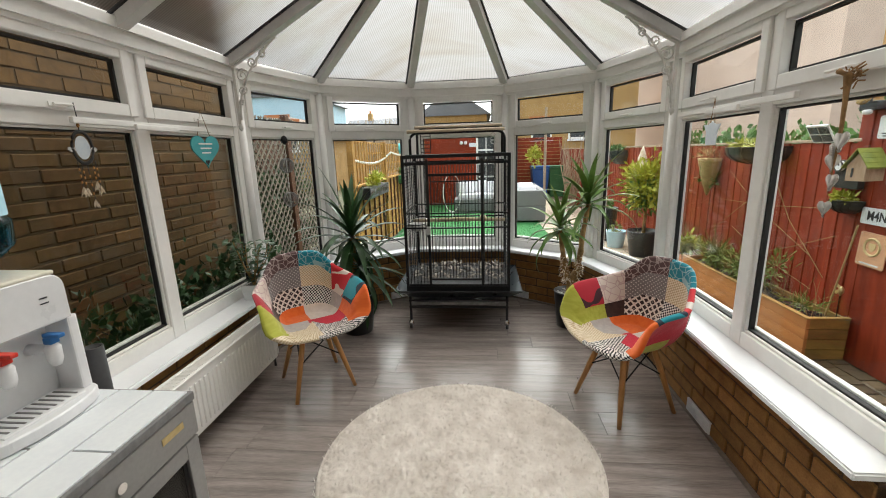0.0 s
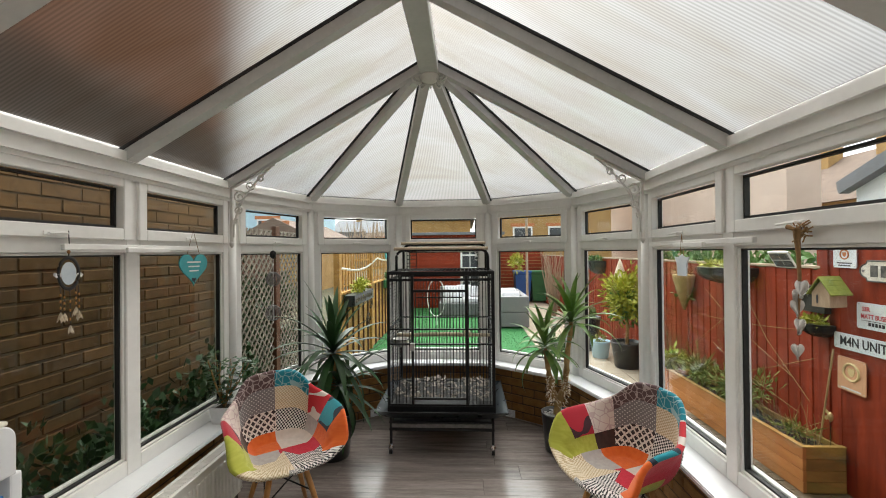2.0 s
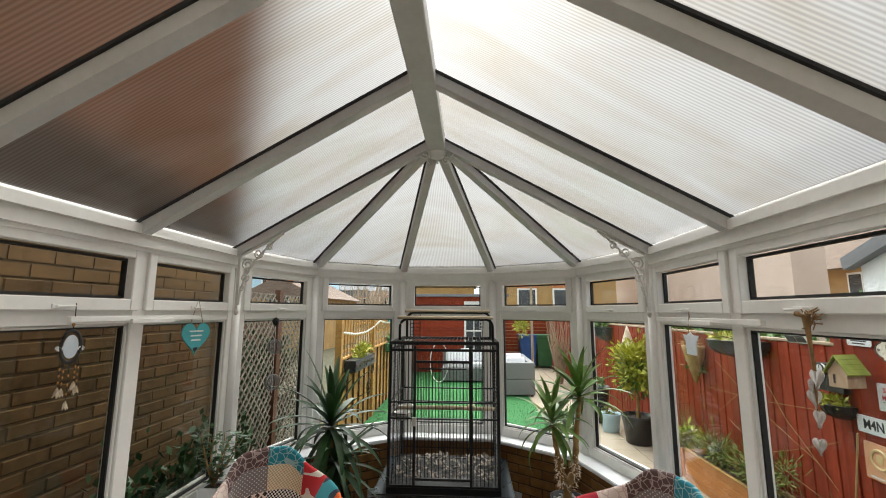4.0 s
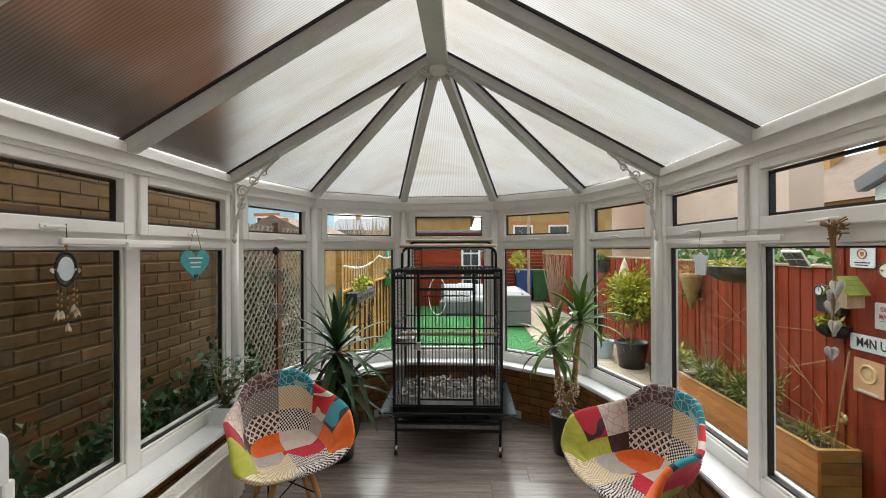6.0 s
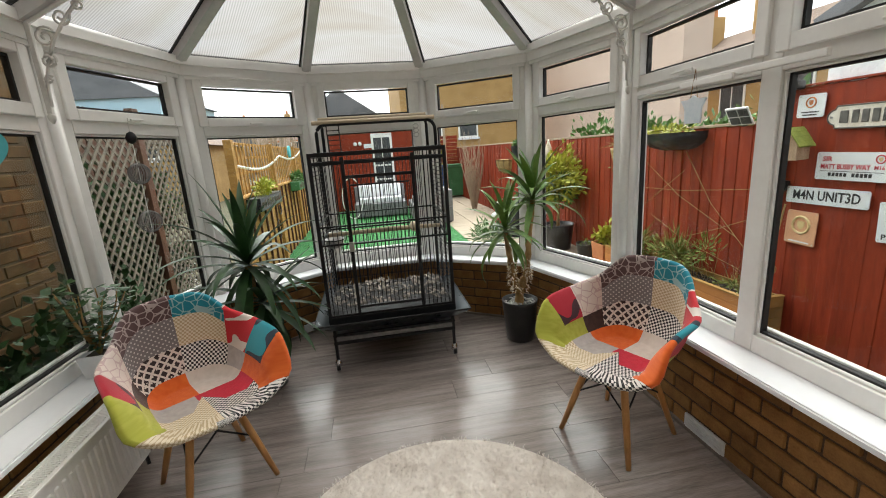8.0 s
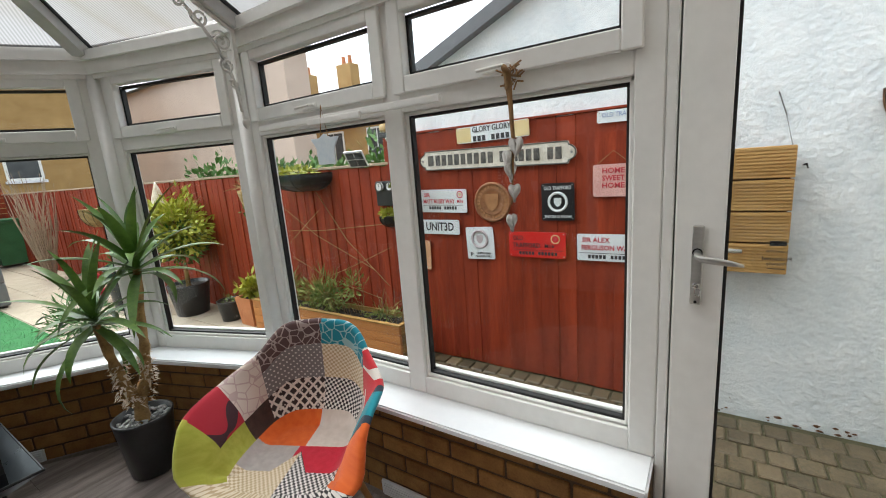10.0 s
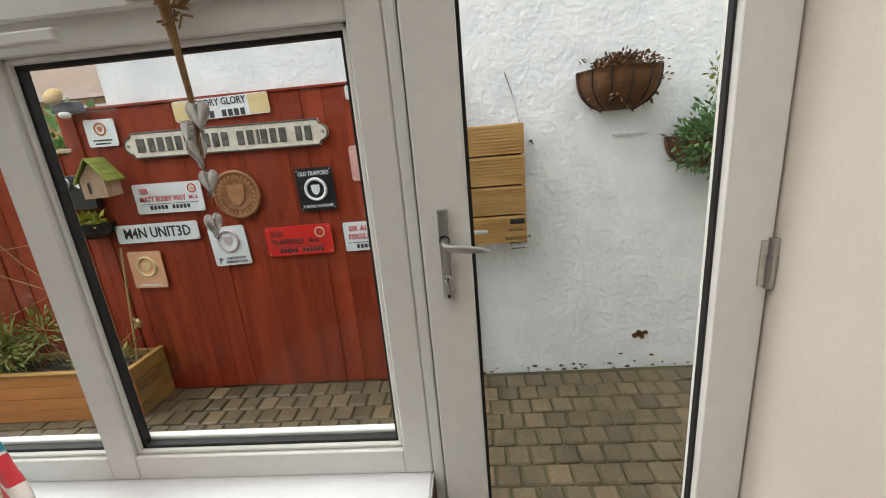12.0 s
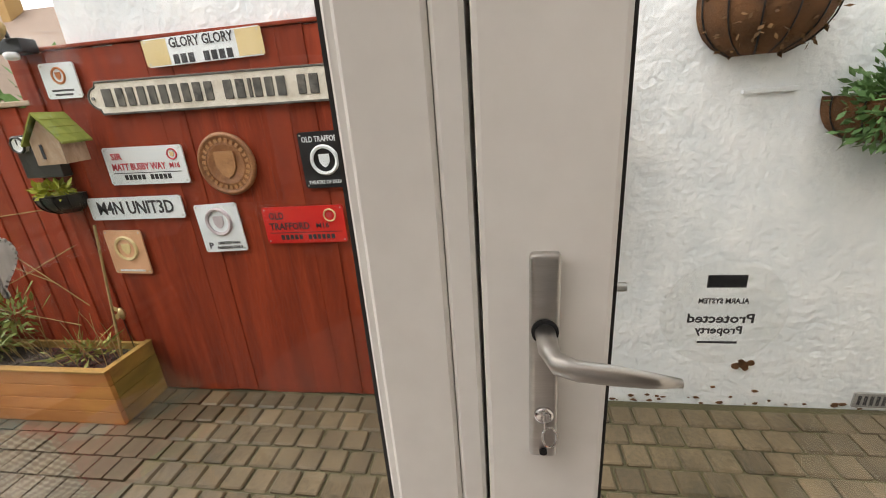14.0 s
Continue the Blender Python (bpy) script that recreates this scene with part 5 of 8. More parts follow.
FROST = surf("frosted_centre", (0.62, 0.72, 0.80), (0.80, 0.86, 0.90), 12, 0.4, 0.05)
dreamcatcher()
hm = pose(-1.645, 2.33, 1.48, 0, 0, 74) @ Matrix.Diagonal((1.2, 1, 1.4, 1))
hv = thing("heart_plaque", "teal wooden heart plaque with white lettering on a string", "ornament", hm)
part("plaque", heart_shape(0.62, 0.008, None, Matrix.Translation((0, 0, 0.0))), TEAL_WOOD, hv)
part("string", tube([(-0.035, 0, 0.05), (0, 0, 0.155), (0.035, 0, 0.05)], 0.0015, 5), ROPE, hv)
for k, (w, z) in enumerate(((0.075, 0.022), (0.06, 0.004), (0.05, -0.014))):
    part("lettering", box(-w / 2, w / 2, -0.0056, -0.0045, z - 0.003, z + 0.003), PAPER, hv, "white script line")
part("cut_out", heart_shape(0.10, 0.006, None, Matrix.Translation((0, -0.003, -0.052))), INK, hv, "small dark heart")


def heart_garland():
    hg = thing("heart_garland", "string of whitewashed wooden hearts on jute rope", "garland", pose(1.10, 1.473, 0, 0, 0, 90))
    part("rope", tube([(0.0, 0.035, 1.630), (0.006, 0, 1.62), (0.0, 0, 1.54), (-0.004, 0, 1.45), (0.0, 0, 1.35), (0.008, 0, 1.25)], [0.009, 0.012, 0.007, 0.006, 0.003, 0.002], 7), ROPE, hg, "twisted jute rope", True)
    tz = bmesh.new()
    rng = random.Random(6)
    for k in range(40):
        p = Vector((rng.uniform(-0.02, 0.02), rng.uniform(-0.02, 0.0), 1.62 + rng.uniform(-0.03, 0.02)))
        q = p + Vector((rng.uniform(-0.03, 0.03), rng.uniform(-0.02, 0.02), rng.uniform(-0.03, 0.02)))
        tube([p, q], 0.0025, 4, tz)
    part("knot", tz, ROPE, hg, "frayed rope knot")
    for x, z, s, rz, rx in ((-0.012, 1.420, 0.235, 15, 4), (0.016, 1.385, 0.235, -40, -4), (0.008, 1.352, 0.22, 60, 3), (-0.002, 1.290, 0.20, 10, 6), (0.010, 1.200, 0.20, 60, 0)):
        h = part("heart", heart_shape(s, 0.014, None, pose(x, 0.0, z, rx, 0, rz) @ Matrix.Diagonal((0.74, 1, 1.24, 1))), GREY_WOOD, hg, "whitewashed wooden heart", True)


heart_garland()
ow = thing("hanging_angel", "pale translucent hanging ornament at the window handle", "ornament", pose(1.095, 2.24, 0, 0, 0, 90))
part("plate", prism([(-0.045, -0.055), (-0.05, 0.01), (-0.075, 0.045), (-0.03, 0.045), (0, 0.06), (0.03, 0.045), (0.075, 0.045), (0.05, 0.01), (0.045, -0.055)], -0.003, 0.003, None, Matrix.Translation((0, 0, 1.47)) @ Matrix.Rotation(radians(90), 4, "X")), FROST, ow)
part("cord", tube([(-0.02, 0, 1.52), (0, 0, 1.635), (0.02, 0, 1.52)], 0.002, 5), ROPE, ow)


def spinner():
    sp = thing("wire_spinner", "hanging metal spinner of three wire balls", "ornament", pose(-1.53, 3.10, 0))
    part("cord", tube([(0, 0, 1.63), (0, 0, 1.02)], 0.002, 5), PAPER, sp)
    part("ball", lathe([(0.004, 1.515), (0.022, 1.53), (0.026, 1.55), (0.018, 1.57), (0.004, 1.58)], 14, None, (0, 0, 0)), BLACK_METAL, sp, "dark metal ball", True)
    rng = random.Random(5)
    for z, r in ((1.36, 0.052), (1.10, 0.056)):
        bm = bmesh.new()
        for k in range(12):
            a = math.pi * k / 12
            tube([(r * math.cos(a) * math.cos(q), r * math.sin(a) * math.cos(q), z + r * 1.05 * math.sin(q)) for q in [math.tau * i / 18 for i in range(18)]], 0.0022, 4, bm, True)
        part("wire_ball", bm, STEEL_DARK, sp, "open wire ball")


spinner()

# draught vents on the transoms, floor vents in the brickwork
for name_x, y0, y1, sgn in ((CX + HALF, 1.72, 2.66, 1), (CX - HALF, 1.55, 2.42, -1)):
    tv = thing("trickle_vent", "long white plastic trickle vent across the transom", "vent", pose(0, 0, 0), "trickle vents")
    xa = name_x - sgn * 0.020
    part("bar", box(min(xa, xa - sgn * 0.020), max(xa, xa - sgn * 0.020), y0, y1, 1.578, 1.604, 0.005), UPVC, tv)
    ym = (y0 + y1) / 2
    xb = name_x - sgn * 0.0405
    part("slider", box(min(xb, xb - sgn * 0.016), max(xb, xb - sgn * 0.016), ym - 0.14, ym + 0.14, 1.566, 1.592, 0.005), UPVC, tv)


def floor_vent(p, q, at):
    m, L = seg_matrix(p, q)
    v = thing("wall_vent", "white plastic louvred vent low in the brickwork", "vent", m, "floor vents")
    part("plate", box(at, at + 0.23, BRICK_FACE - 0.008, BRICK_FACE + 0.004, 0.004, 0.080, 0.003), WHITE_PLASTIC, v)
    for k in range(5):
        z = 0.014 + k * 0.0125
        part("slat", box(at + 0.012, at + 0.218, BRICK_FACE - 0.012, BRICK_FACE - 0.007, z, z + 0.006, 0.001), WHITE_PLASTIC, v)


floor_vent((CX + HALF, DOOR_END), INNER[1], 0.80)
floor_vent(INNER[2], INNER[3], 0.55)
floor_vent(INNER[4], INNER[5], 0.12)


# ---- roof ornaments ----
def spiral(cx, cz, r, turns, start, sgn, n=26):
    pts = []
    for k in range(n):
        t = k / (n - 1)
        a = start + sgn * turns * math.tau * t
        rr = r * (1 - 0.82 * t)
        pts.append((cx + rr * math.cos(a), 0, cz + rr * math.sin(a)))
    return pts


def scroll_bracket(m):
    """White openwork bracket in its local xz plane; the corner is at the origin, arms along +x up the bar and -z down the post."""
    sb = thing("scroll_bracket", "white openwork scroll bracket under the roof bar", "bracket", m, "scroll brackets")
    part("edge_strip", box(-0.010, 0.010, -0.008, 0.008, -0.36, 0.02, 0.003), CREAM_METAL, sb)
    slope = math.radians(28)
    ex, ez = 0.34 * math.cos(slope), 0.34 * math.sin(slope)
    part("edge_strip", tube([(0, 0, 0.0), (ex, 0, ez)], 0.009, 6), CREAM_METAL, sb)
    curve = [(0.010 + 0.30 * math.cos(slope) * (k / 14) ** 1.6, 0, -0.33 + (0.33 + 0.30 * math.sin(slope)) * (k / 14) ** 0.75) for k in range(15)]
    part("curve", tube(curve, 0.007, 6), CREAM_METAL, sb, "", True)
    for cx, cz, r, s in ((0.055, -0.055, 0.042, 1), (0.045, -0.145, 0.030, -1), (0.13, 0.02, 0.036, -1), (0.028, -0.22, 0.018, 1), (0.205, 0.065, 0.026, 1)):
        part("scroll", tube(spiral(cx, cz, r, 1.6, 0.6, s), 0.0055, 6), CREAM_METAL, sb, "", True)
    part("finial", lathe([(0.004, -0.40), (0.014, -0.385), (0.016, -0.37), (0.008, -0.355)], 10, None, (0, 0, 0)), CREAM_METAL, sb, "", True)


scroll_bracket(pose(CX + HALF - 0.06, 2.71, 1.998, 0, 0, 180))
scroll_bracket(pose(CX - HALF + 0.06, 2.71, 1.998, 0, 0, 0))
boss = thing("ridge_boss", "white scrolled boss where the roof bars meet", "ornament", pose(APEX.x, APEX.y + 0.03, 2.735))
part("hub", lathe([(0.012, -0.045), (0.05, -0.035), (0.062, -0.012), (0.058, 0.02), (0.03, 0.05)], 20), CREAM_METAL, boss, "", True)
for k in range(7):
    a = math.radians(-20 + 220 * k / 6)
    bm = tube([Matrix.Rotation(a, 3, "Z") @ Vector(p) for p in spiral(0.085, -0.02, 0.042, 1.5, 0.4, 1 if k % 2 else -1)], 0.006, 6)
    part("scroll", bm, CREAM_METAL, boss, "", True)


# ---- door to the yard ----
door1 = thing("door_1", "white plastic glazed door, shut, with steel lever handle", "door", pose(CX + HALF, 0, 0), kind="structure")
fr = bmesh.new()
box(0.0, 0.07, 1.058, DOOR_END - 0.001, -0.02, HEAD - 0.022, 0.004, fr, 1)
box(0.0, 0.07, BACK + 0.0005, 0.3185, -0.02, HEAD - 0.022, 0.004, fr, 1)
box(0.0, 0.07, 0.318, 1.058, HEAD - 0.085, HEAD - 0.022, 0.004, fr, 1)
box(0.0, 0.09, 0.318, 1.058, -0.03, 0.022, 0.004, fr, 1)
box(0.056, 0.069, 1.040, 1.059, 0.0, HEAD - 0.03, 0, fr)
box(0.056, 0.069, 0.317, 0.336, 0.0, HEAD - 0.03, 0, fr)
box(0.056, 0.069, 0.33, 1.05, HEAD - 0.10, HEAD - 0.08, 0, fr)
box(0.056, 0.069, 0.33, 1.05, 0.015, 0.035, 0, fr)
part("door_frame", fr, UPVC, door1)
leaf = bmesh.new()
gl0, gl1, gz0, gz1 = 0.425, 0.945, 0.205, 1.745
box(-0.012, 0.055, gl1, 1.053, 0.028, HEAD - 0.09, 0.005, leaf, 2)
box(-0.012, 0.055, 0.322, gl0, 0.028, HEAD - 0.09, 0.005, leaf, 2)
box(-0.0115, 0.0545, gl0, gl1, 0.028, gz0, 0.004, leaf, 1)
box(-0.0115, 0.0545, gl0, gl1, gz1, HEAD - 0.09, 0.004, leaf, 1)
leaf_ob = part("door_leaf", leaf, UPVC, door1)
gk = bmesh.new()
for ya, yb, za, zb in ((gl0 - 0.001, gl0 + 0.006, gz0, gz1), (gl1 - 0.008, gl1 + 0.001, gz0, gz1), (gl0, gl1, gz0 - 0.001, gz0 + 0.014), (gl0, gl1, gz1 - 0.014, gz1 + 0.001)):
    box(0.012, 0.030, ya, yb, za, zb, 0, gk)
part("gasket", gk, RUBBER, leaf_ob, "black rubber gasket")
pn = part("pane", box(0.024, 0.030, gl0, gl1, gz0, gz1), GLASS, door1)
pn.visible_shadow = False
HY = 1.001
hd = bmesh.new()
box(-0.024, -0.012, HY - 0.0125, HY + 0.0125, 0.985, 1.190, 0.005, hd, 3)
handle = part("handle", hd, STEEL, leaf_ob, "satin steel lever handle", True)
grip = bmesh.new()
rows = []
for px, py, pz, rw, rh in ((-0.022, 0.0, 1.122, 0.0085, 0.0085), (-0.046, -0.001, 1.119, 0.0085, 0.0085), (-0.060, -0.006, 1.116, 0.009, 0.0085), (-0.065, -0.020, 1.1135, 0.0075, 0.0085), (-0.066, -0.045, 1.111, 0.006, 0.0085), (-0.066, -0.072, 1.1075, 0.005, 0.0065), (-0.063, -0.094, 1.1035, 0.0035, 0.0032)):
    ahead = Vector((-1, 0, 0)) if px > -0.05 else Vector((-0.5, -0.8, 0)).normalized() if py > -0.01 else Vector((0, -1, 0))
    across = ahead.cross(Vector((0, 0, 1)))
    rows.append([grip.verts.new(Vector((px, HY + py, pz)) + across * rw * math.cos(k * math.tau / 14) + Vector((0, 0, rh * math.sin(k * math.tau / 14)))) for k in range(14)])
for ra, rb2 in zip(rows, rows[1:]):
    for k in range(14):
        grip.faces.new((ra[k], ra[(k + 1) % 14], rb2[(k + 1) % 14], rb2[k]))
grip.faces.new(rows[-1])
grip.faces.new(rows[0][::-1])
bmesh.ops.recalc_face_normals(grip, faces=grip.faces[:])
part("lever", grip, STEEL, handle, "", True)
part("rosette", tube([(-0.0265, HY, 1.122), (-0.023, HY, 1.122)], 0.0112, 20), BLACK_METAL, handle)
part("keyhole", lathe([(0.0085, 0.0), (0.0085, 0.004), (0.0055, 0.005), (0.002, 0.005)], 18), CHROME, handle, "steel lock cylinder", True).matrix_local = Matrix.Translation((-0.0235, HY, 1.036)) @ Matrix.Rotation(radians(-90), 4, "Y")
key = part("key", box(-0.040, -0.028, HY - 0.0012, HY + 0.0012, 1.031, 1.041, 0.0008), CHROME, handle, "small key in the lock")
part("key_ring", tube([(-0.039, HY - 0.004 + 0.006 * math.cos(k * math.tau / 18), 1.024 + 0.011 * math.sin(k * math.tau / 18)) for k in range(18)], 0.0012, 6, None, True), CHROME, key, "thin split ring")
part("lever", tube([(0.05, HY, 1.105), (0.09, HY, 1.105), (0.10, HY - 0.02, 1.104), (0.10, HY - 0.097, 1.103)], [0.009, 0.009, 0.008, 0.005], 10), STEEL, handle, "", True)
part("screw", tube([(-0.0265, HY, 0.9935), (-0.023, HY, 0.9935)], 0.0036, 12), BLACK_METAL, handle)
for z in (1.023, 0.20, 1.62):
    hg2 = part("hinge", tube([(-0.016, 0.322, z - 0.055), (-0.016, 0.322, z + 0.055)], 0.010, 12), STEEL, door1, "steel butt hinge")
    part("knuckle", tube([(-0.016, 0.322, z - 0.018), (-0.016, 0.322, z + 0.018)], 0.0115, 12), STEEL, hg2)
    part("flap", box(-0.0165, -0.0125, 0.326, 0.346, z - 0.05, z + 0.05, 0.001), STEEL, hg2)
# round warning sticker on the outside of the glass, seen from behind
stick = thing("alarm_sticker", "clear round alarm sticker with black print on glass", "sticker", pose(CX + HALF + 0.0315, 0.839, 1.108))
disc = prism([(0.053 * math.cos(k * math.tau / 40), 0.053 * math.sin(k * math.tau / 40)) for k in range(40)], 0, 0.0006, None, Matrix.Rotation(radians(90), 4, "Y"))
part("film", disc, glass_mat("clear_film", (0.975, 0.975, 0.97), 0.2), stick).visible_shadow = False


def lettering(name, words, size, m, mat, parent, width=0.0, thick=0.0008):
    """Raised characters in the built-in font as a mesh, centred on m, fitted to a width."""
    cu = bpy.data.curves.new(name, "FONT")
    cu.body = words
    cu.size = size
    cu.align_x, cu.align_y = "CENTER", "CENTER"
    cu.extrude = thick
    cu.resolution_u = 2
    cu.offset = size * 0.018
    tmp = bpy.data.objects.new("tmp", cu)
    me = bpy.data.meshes.new_from_object(tmp)
    bpy.data.objects.remove(tmp)
    bpy.data.curves.remove(cu)
    xs = [v.co.x for v in me.vertices]
    k = width / (max(xs) - min(xs)) if width else 1.0
    me.transform(m @ Matrix.Diagonal((k, 1, 1, 1)))
    me.materials.append(mat)
    ob = new(name, me)
    ob.parent = parent
    return ob


MIRROR_TEXT = Matrix(((0, 0, 1, 0.0022), (1, 0, 0, 0), (0, 1, 0, 0), (0, 0, 0, 1)))
for words, size, z, w in (("ALARM SYSTEM", 0.007, 0.012, 0.042), ("Protected", 0.013, -0.006, 0.056), ("Property", 0.011, -0.018, 0.040)):
    lettering("print", words, size, Matrix.Translation((0, 0, z)) @ MIRROR_TEXT, INK, stick, w, 0.0003)
part("print", box(0.0012, 0.0020, -0.016, 0.016, 0.026, 0.038), INK, stick, "black maker's mark")
part("print", box(0.0012, 0.0020, -0.017, 0.017, -0.0315, -0.0295), INK, stick)

# calendar on the house wall and the dark stool below it
cal = thing("calendar", "wall calendar with a landscape photo and date grid", "calendar", pose(0.750, BACK, 0.018))
part("sheet", box(-0.10, 0.10, 0.0005, 0.004, 1.235, 1.60, 0.001), PAPER, cal)

CAL_BLUE = surf("printed_blue", (0.20, 0.30, 0.50), (0.45, 0.50, 0.62), 20, 0.6, 0)
CAL_GREEN = surf("printed_green", (0.08, 0.16, 0.03), (0.30, 0.36, 0.08), 20, 0.6, 0)
for k in range(12):
    part("print_line", box(0.01, 0.092, 0.004, 0.0048, 1.57 - k * 0.012, 1.575 - k * 0.012), CAL_BLUE, cal)
part("photo", box(-0.092, 0.0, 0.004, 0.005, 1.255, 1.40), CAL_BLUE, cal, "blue and green photograph")
part("photo", box(0.010, 0.09, 0.004, 0.005, 1.258, 1.30), CAL_GREEN, cal, "green leafy photograph")
for k in range(4):
    for q in range(5):
        part("date", box(-0.09 + q * 0.018, -0.082 + q * 0.018, 0.005, 0.0056, 1.262 + k * 0.014, 1.268 + k * 0.014), PAPER, cal)
st = thing("dark_stool", "round black padded stool top against the wall", "stool", pose(0.56, 0.475, 0.0))
part("seat", lathe([(0.01, 0.650), (0.13, 0.650), (0.15, 0.670), (0.15, 0.695), (0.135, 0.713), (0.01, 0.720)], 32), BLACK_PLASTIC, st, "", True)
for k in range(4):
    a = math.pi / 4 + k * math.pi / 2
    part("leg", tube([(0.11 * math.cos(a), 0.11 * math.sin(a), 0.655), (0.15 * math.cos(a), 0.15 * math.sin(a), 0.0)], 0.012, 8), BLACK_METAL, st)


# ---- floor planks and wall bricks ----
plank_hull = [(CX + HALF + 0.02, -3.4)] + INNER[1:7] + [(CX - HALF, -3.4)]
rng_p = random.Random(31)
PW, PL = 0.192, 1.285
row = 0
y = -1.0
while y < 4.15:
    x = -2.0 - rng_p.uniform(0, PL)
    while x < 1.3:
        poly = clip_convex([(x + 0.001, y + 0.001), (x + PL - 0.001, y + 0.001), (x + PL - 0.001, y + PW - 0.001), (x + 0.001, y + PW - 0.001)], plank_hull)
        if len(poly) > 2:
            cxp, cyp = sum(p[0] for p in poly) / len(poly), sum(p[1] for p in poly) / len(poly)
            ob = part("plank", prism([(a - cxp, b - cyp) for a, b in poly], -0.0095, 0.0, None, None), PLANK, floor)
            ob.location = (cxp, cyp, 0)
        x += PL
    y += PW
    row += 1
brick_me = {}


def brick_mesh(L):
    key = round(L, 3)
    if key not in brick_me:
        bm = box(0.0, L, 0.0, 0.05, 0, 0.064, 0.004, None, 1)
        me = bpy.data.meshes.new("brick")
        bm.to_mesh(me)
        bm.free()
        me.materials.append(BRICK_IN)
        brick_me[key] = me
    return brick_me[key]


face_line = offset_line(WALL_LINE, BRICK_FACE)
for i in range(len(face_line) - 1):
    p, q = face_line[i], face_line[i + 1]
    m, L = seg_matrix(p, q)
    stop = min(L, 1.85) if i == len(face_line) - 2 else L
    for c in range(6):
        x = -0.1125 * (c % 2)
        while x < stop - 0.02:
            a, b = max(x, 0.0), min(x + 0.215, L)
            if b - a > 0.02:
                o = new("brick", brick_mesh(b - a))
                o.parent = low_wall
                o.matrix_world = m @ Matrix.Translation((a, rng_p.uniform(-0.0015, 0.0015), 0.012 + c * 0.075))
            x += 0.225
skb = ring_band(offset_line(WALL_LINE, BRICK_FACE), -0.016, 0.0, 0.0, 0.016)
tagged(mesh_ob("baseboard", skb, SKIRT), "slim grey-brown floor edging strip", "baseboard", kind="structure")


# ---- the yard and garden ----
FENCE_WOOD = surf("golden_fence_wood", (0.32, 0.16, 0.035), (0.55, 0.30, 0.08), 4, 0.75, 0.4, stretch=(1.5, 0.8, 9), fine=30, rand=0.15, dist=0.004)
DARK_WOOD = surf("dark_brown_post", (0.06, 0.022, 0.010), (0.12, 0.045, 0.02), 6, 0.7, 0.3, stretch=(6, 6, 0.7), fine=30)
GREEN_WOOD = surf("mossy_decking", (0.17, 0.10, 0.022), (0.38, 0.21, 0.05), 3, 0.7, 0.4, stretch=(2, 1, 5), fine=30, rand=0.18, dist=0.004)
DECK_PLANTER = surf("orange_decking", (0.36, 0.13, 0.03), (0.52, 0.22, 0.06), 3, 0.65, 0.3, stretch=(2, 0.7, 5), fine=30, rand=0.12, dist=0.004)
BOX_WOOD = surf("grooved_pale_decking", (0.34, 0.18, 0.05), (0.58, 0.36, 0.13), 4, 0.6, 0.3, stretch=(2, 0.7, 6), fine=30, rand=0.15)
LATTICE = surf("grey_lattice", (0.10, 0.085, 0.065), (0.24, 0.20, 0.155), 8, 0.8, 0.2)
HEDGE = surf("hedge_leaf", (0.03, 0.09, 0.015), (0.13, 0.26, 0.05), 5, 0.6, 0.1)
# leaf green with the shade of the left side put into the colour
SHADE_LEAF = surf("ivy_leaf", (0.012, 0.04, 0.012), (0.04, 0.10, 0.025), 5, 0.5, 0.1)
LIME_LEAF = surf("yellow_green_leaf", (0.20, 0.24, 0.015), (0.48, 0.46, 0.05), 5, 0.6, 0.1)
GRASS_LEAF = surf("planter_leaf", (0.08, 0.135, 0.02), (0.30, 0.33, 0.075), 6, 0.6, 0.1)
SAGE_LEAF = surf("wallflower_leaf", (0.05, 0.12, 0.035), (0.13, 0.24, 0.075), 6, 0.6, 0.1)
STRAW = surf("dry_straw", (0.22, 0.14, 0.05), (0.46, 0.33, 0.15), 12, 0.9, 0.3)
MOSS = surf("dry_moss", (0.045, 0.022, 0.008), (0.17, 0.085, 0.025), 30, 0.95, 0.5)
COIR = surf("brown_coir", (0.06, 0.026, 0.009), (0.17, 0.075, 0.027), 18, 0.95, 0.9, fine=120, dist=0.01)
WICKER = surf("grey_rattan", (0.14, 0.14, 0.145), (0.26, 0.26, 0.265), 20, 0.7, 0.5, stretch=(1, 1, 6), fine=120)
CUSHION = surf("white_cushion", (0.72, 0.72, 0.76), (0.84, 0.84, 0.86), 6, 0.9, 0.2)
BIN_BLUE = surf("blue_bin", (0.01, 0.07, 0.26), (0.02, 0.11, 0.36), 5, 0.45, 0.05)
BIN_GREEN = surf("green_bin", (0.025, 0.12, 0.04), (0.05, 0.18, 0.07), 5, 0.5, 0.05)
SIGN_WHITE = surf("white_enamel_sign", (0.68, 0.73, 0.76), (0.80, 0.83, 0.85), 8, 0.35, 0.02)
SIGN_CREAM = surf("weathered_cream_iron", (0.52, 0.47, 0.38), (0.78, 0.74, 0.66), 14, 0.6, 0.3)
SIGN_RED = surf("red_enamel_sign", (0.55, 0.012, 0.012), (0.68, 0.03, 0.02), 8, 0.35, 0.02)
SIGN_BLACK = surf("black_enamel_sign", (0.006, 0.006, 0.008), (0.016, 0.016, 0.018), 8, 0.4, 0.02)
SIGN_PEACH = surf("peach_sign", (0.62, 0.32, 0.18), (0.74, 0.42, 0.25), 8, 0.4, 0.02)
SIGN_PINK = surf("pink_sign", (0.58, 0.30, 0.27), (0.70, 0.42, 0.38), 8, 0.5, 0.02)
SIGN_GOLD = surf("pale_gold_print", (0.62, 0.48, 0.22), (0.72, 0.58, 0.32), 8, 0.4, 0.02)
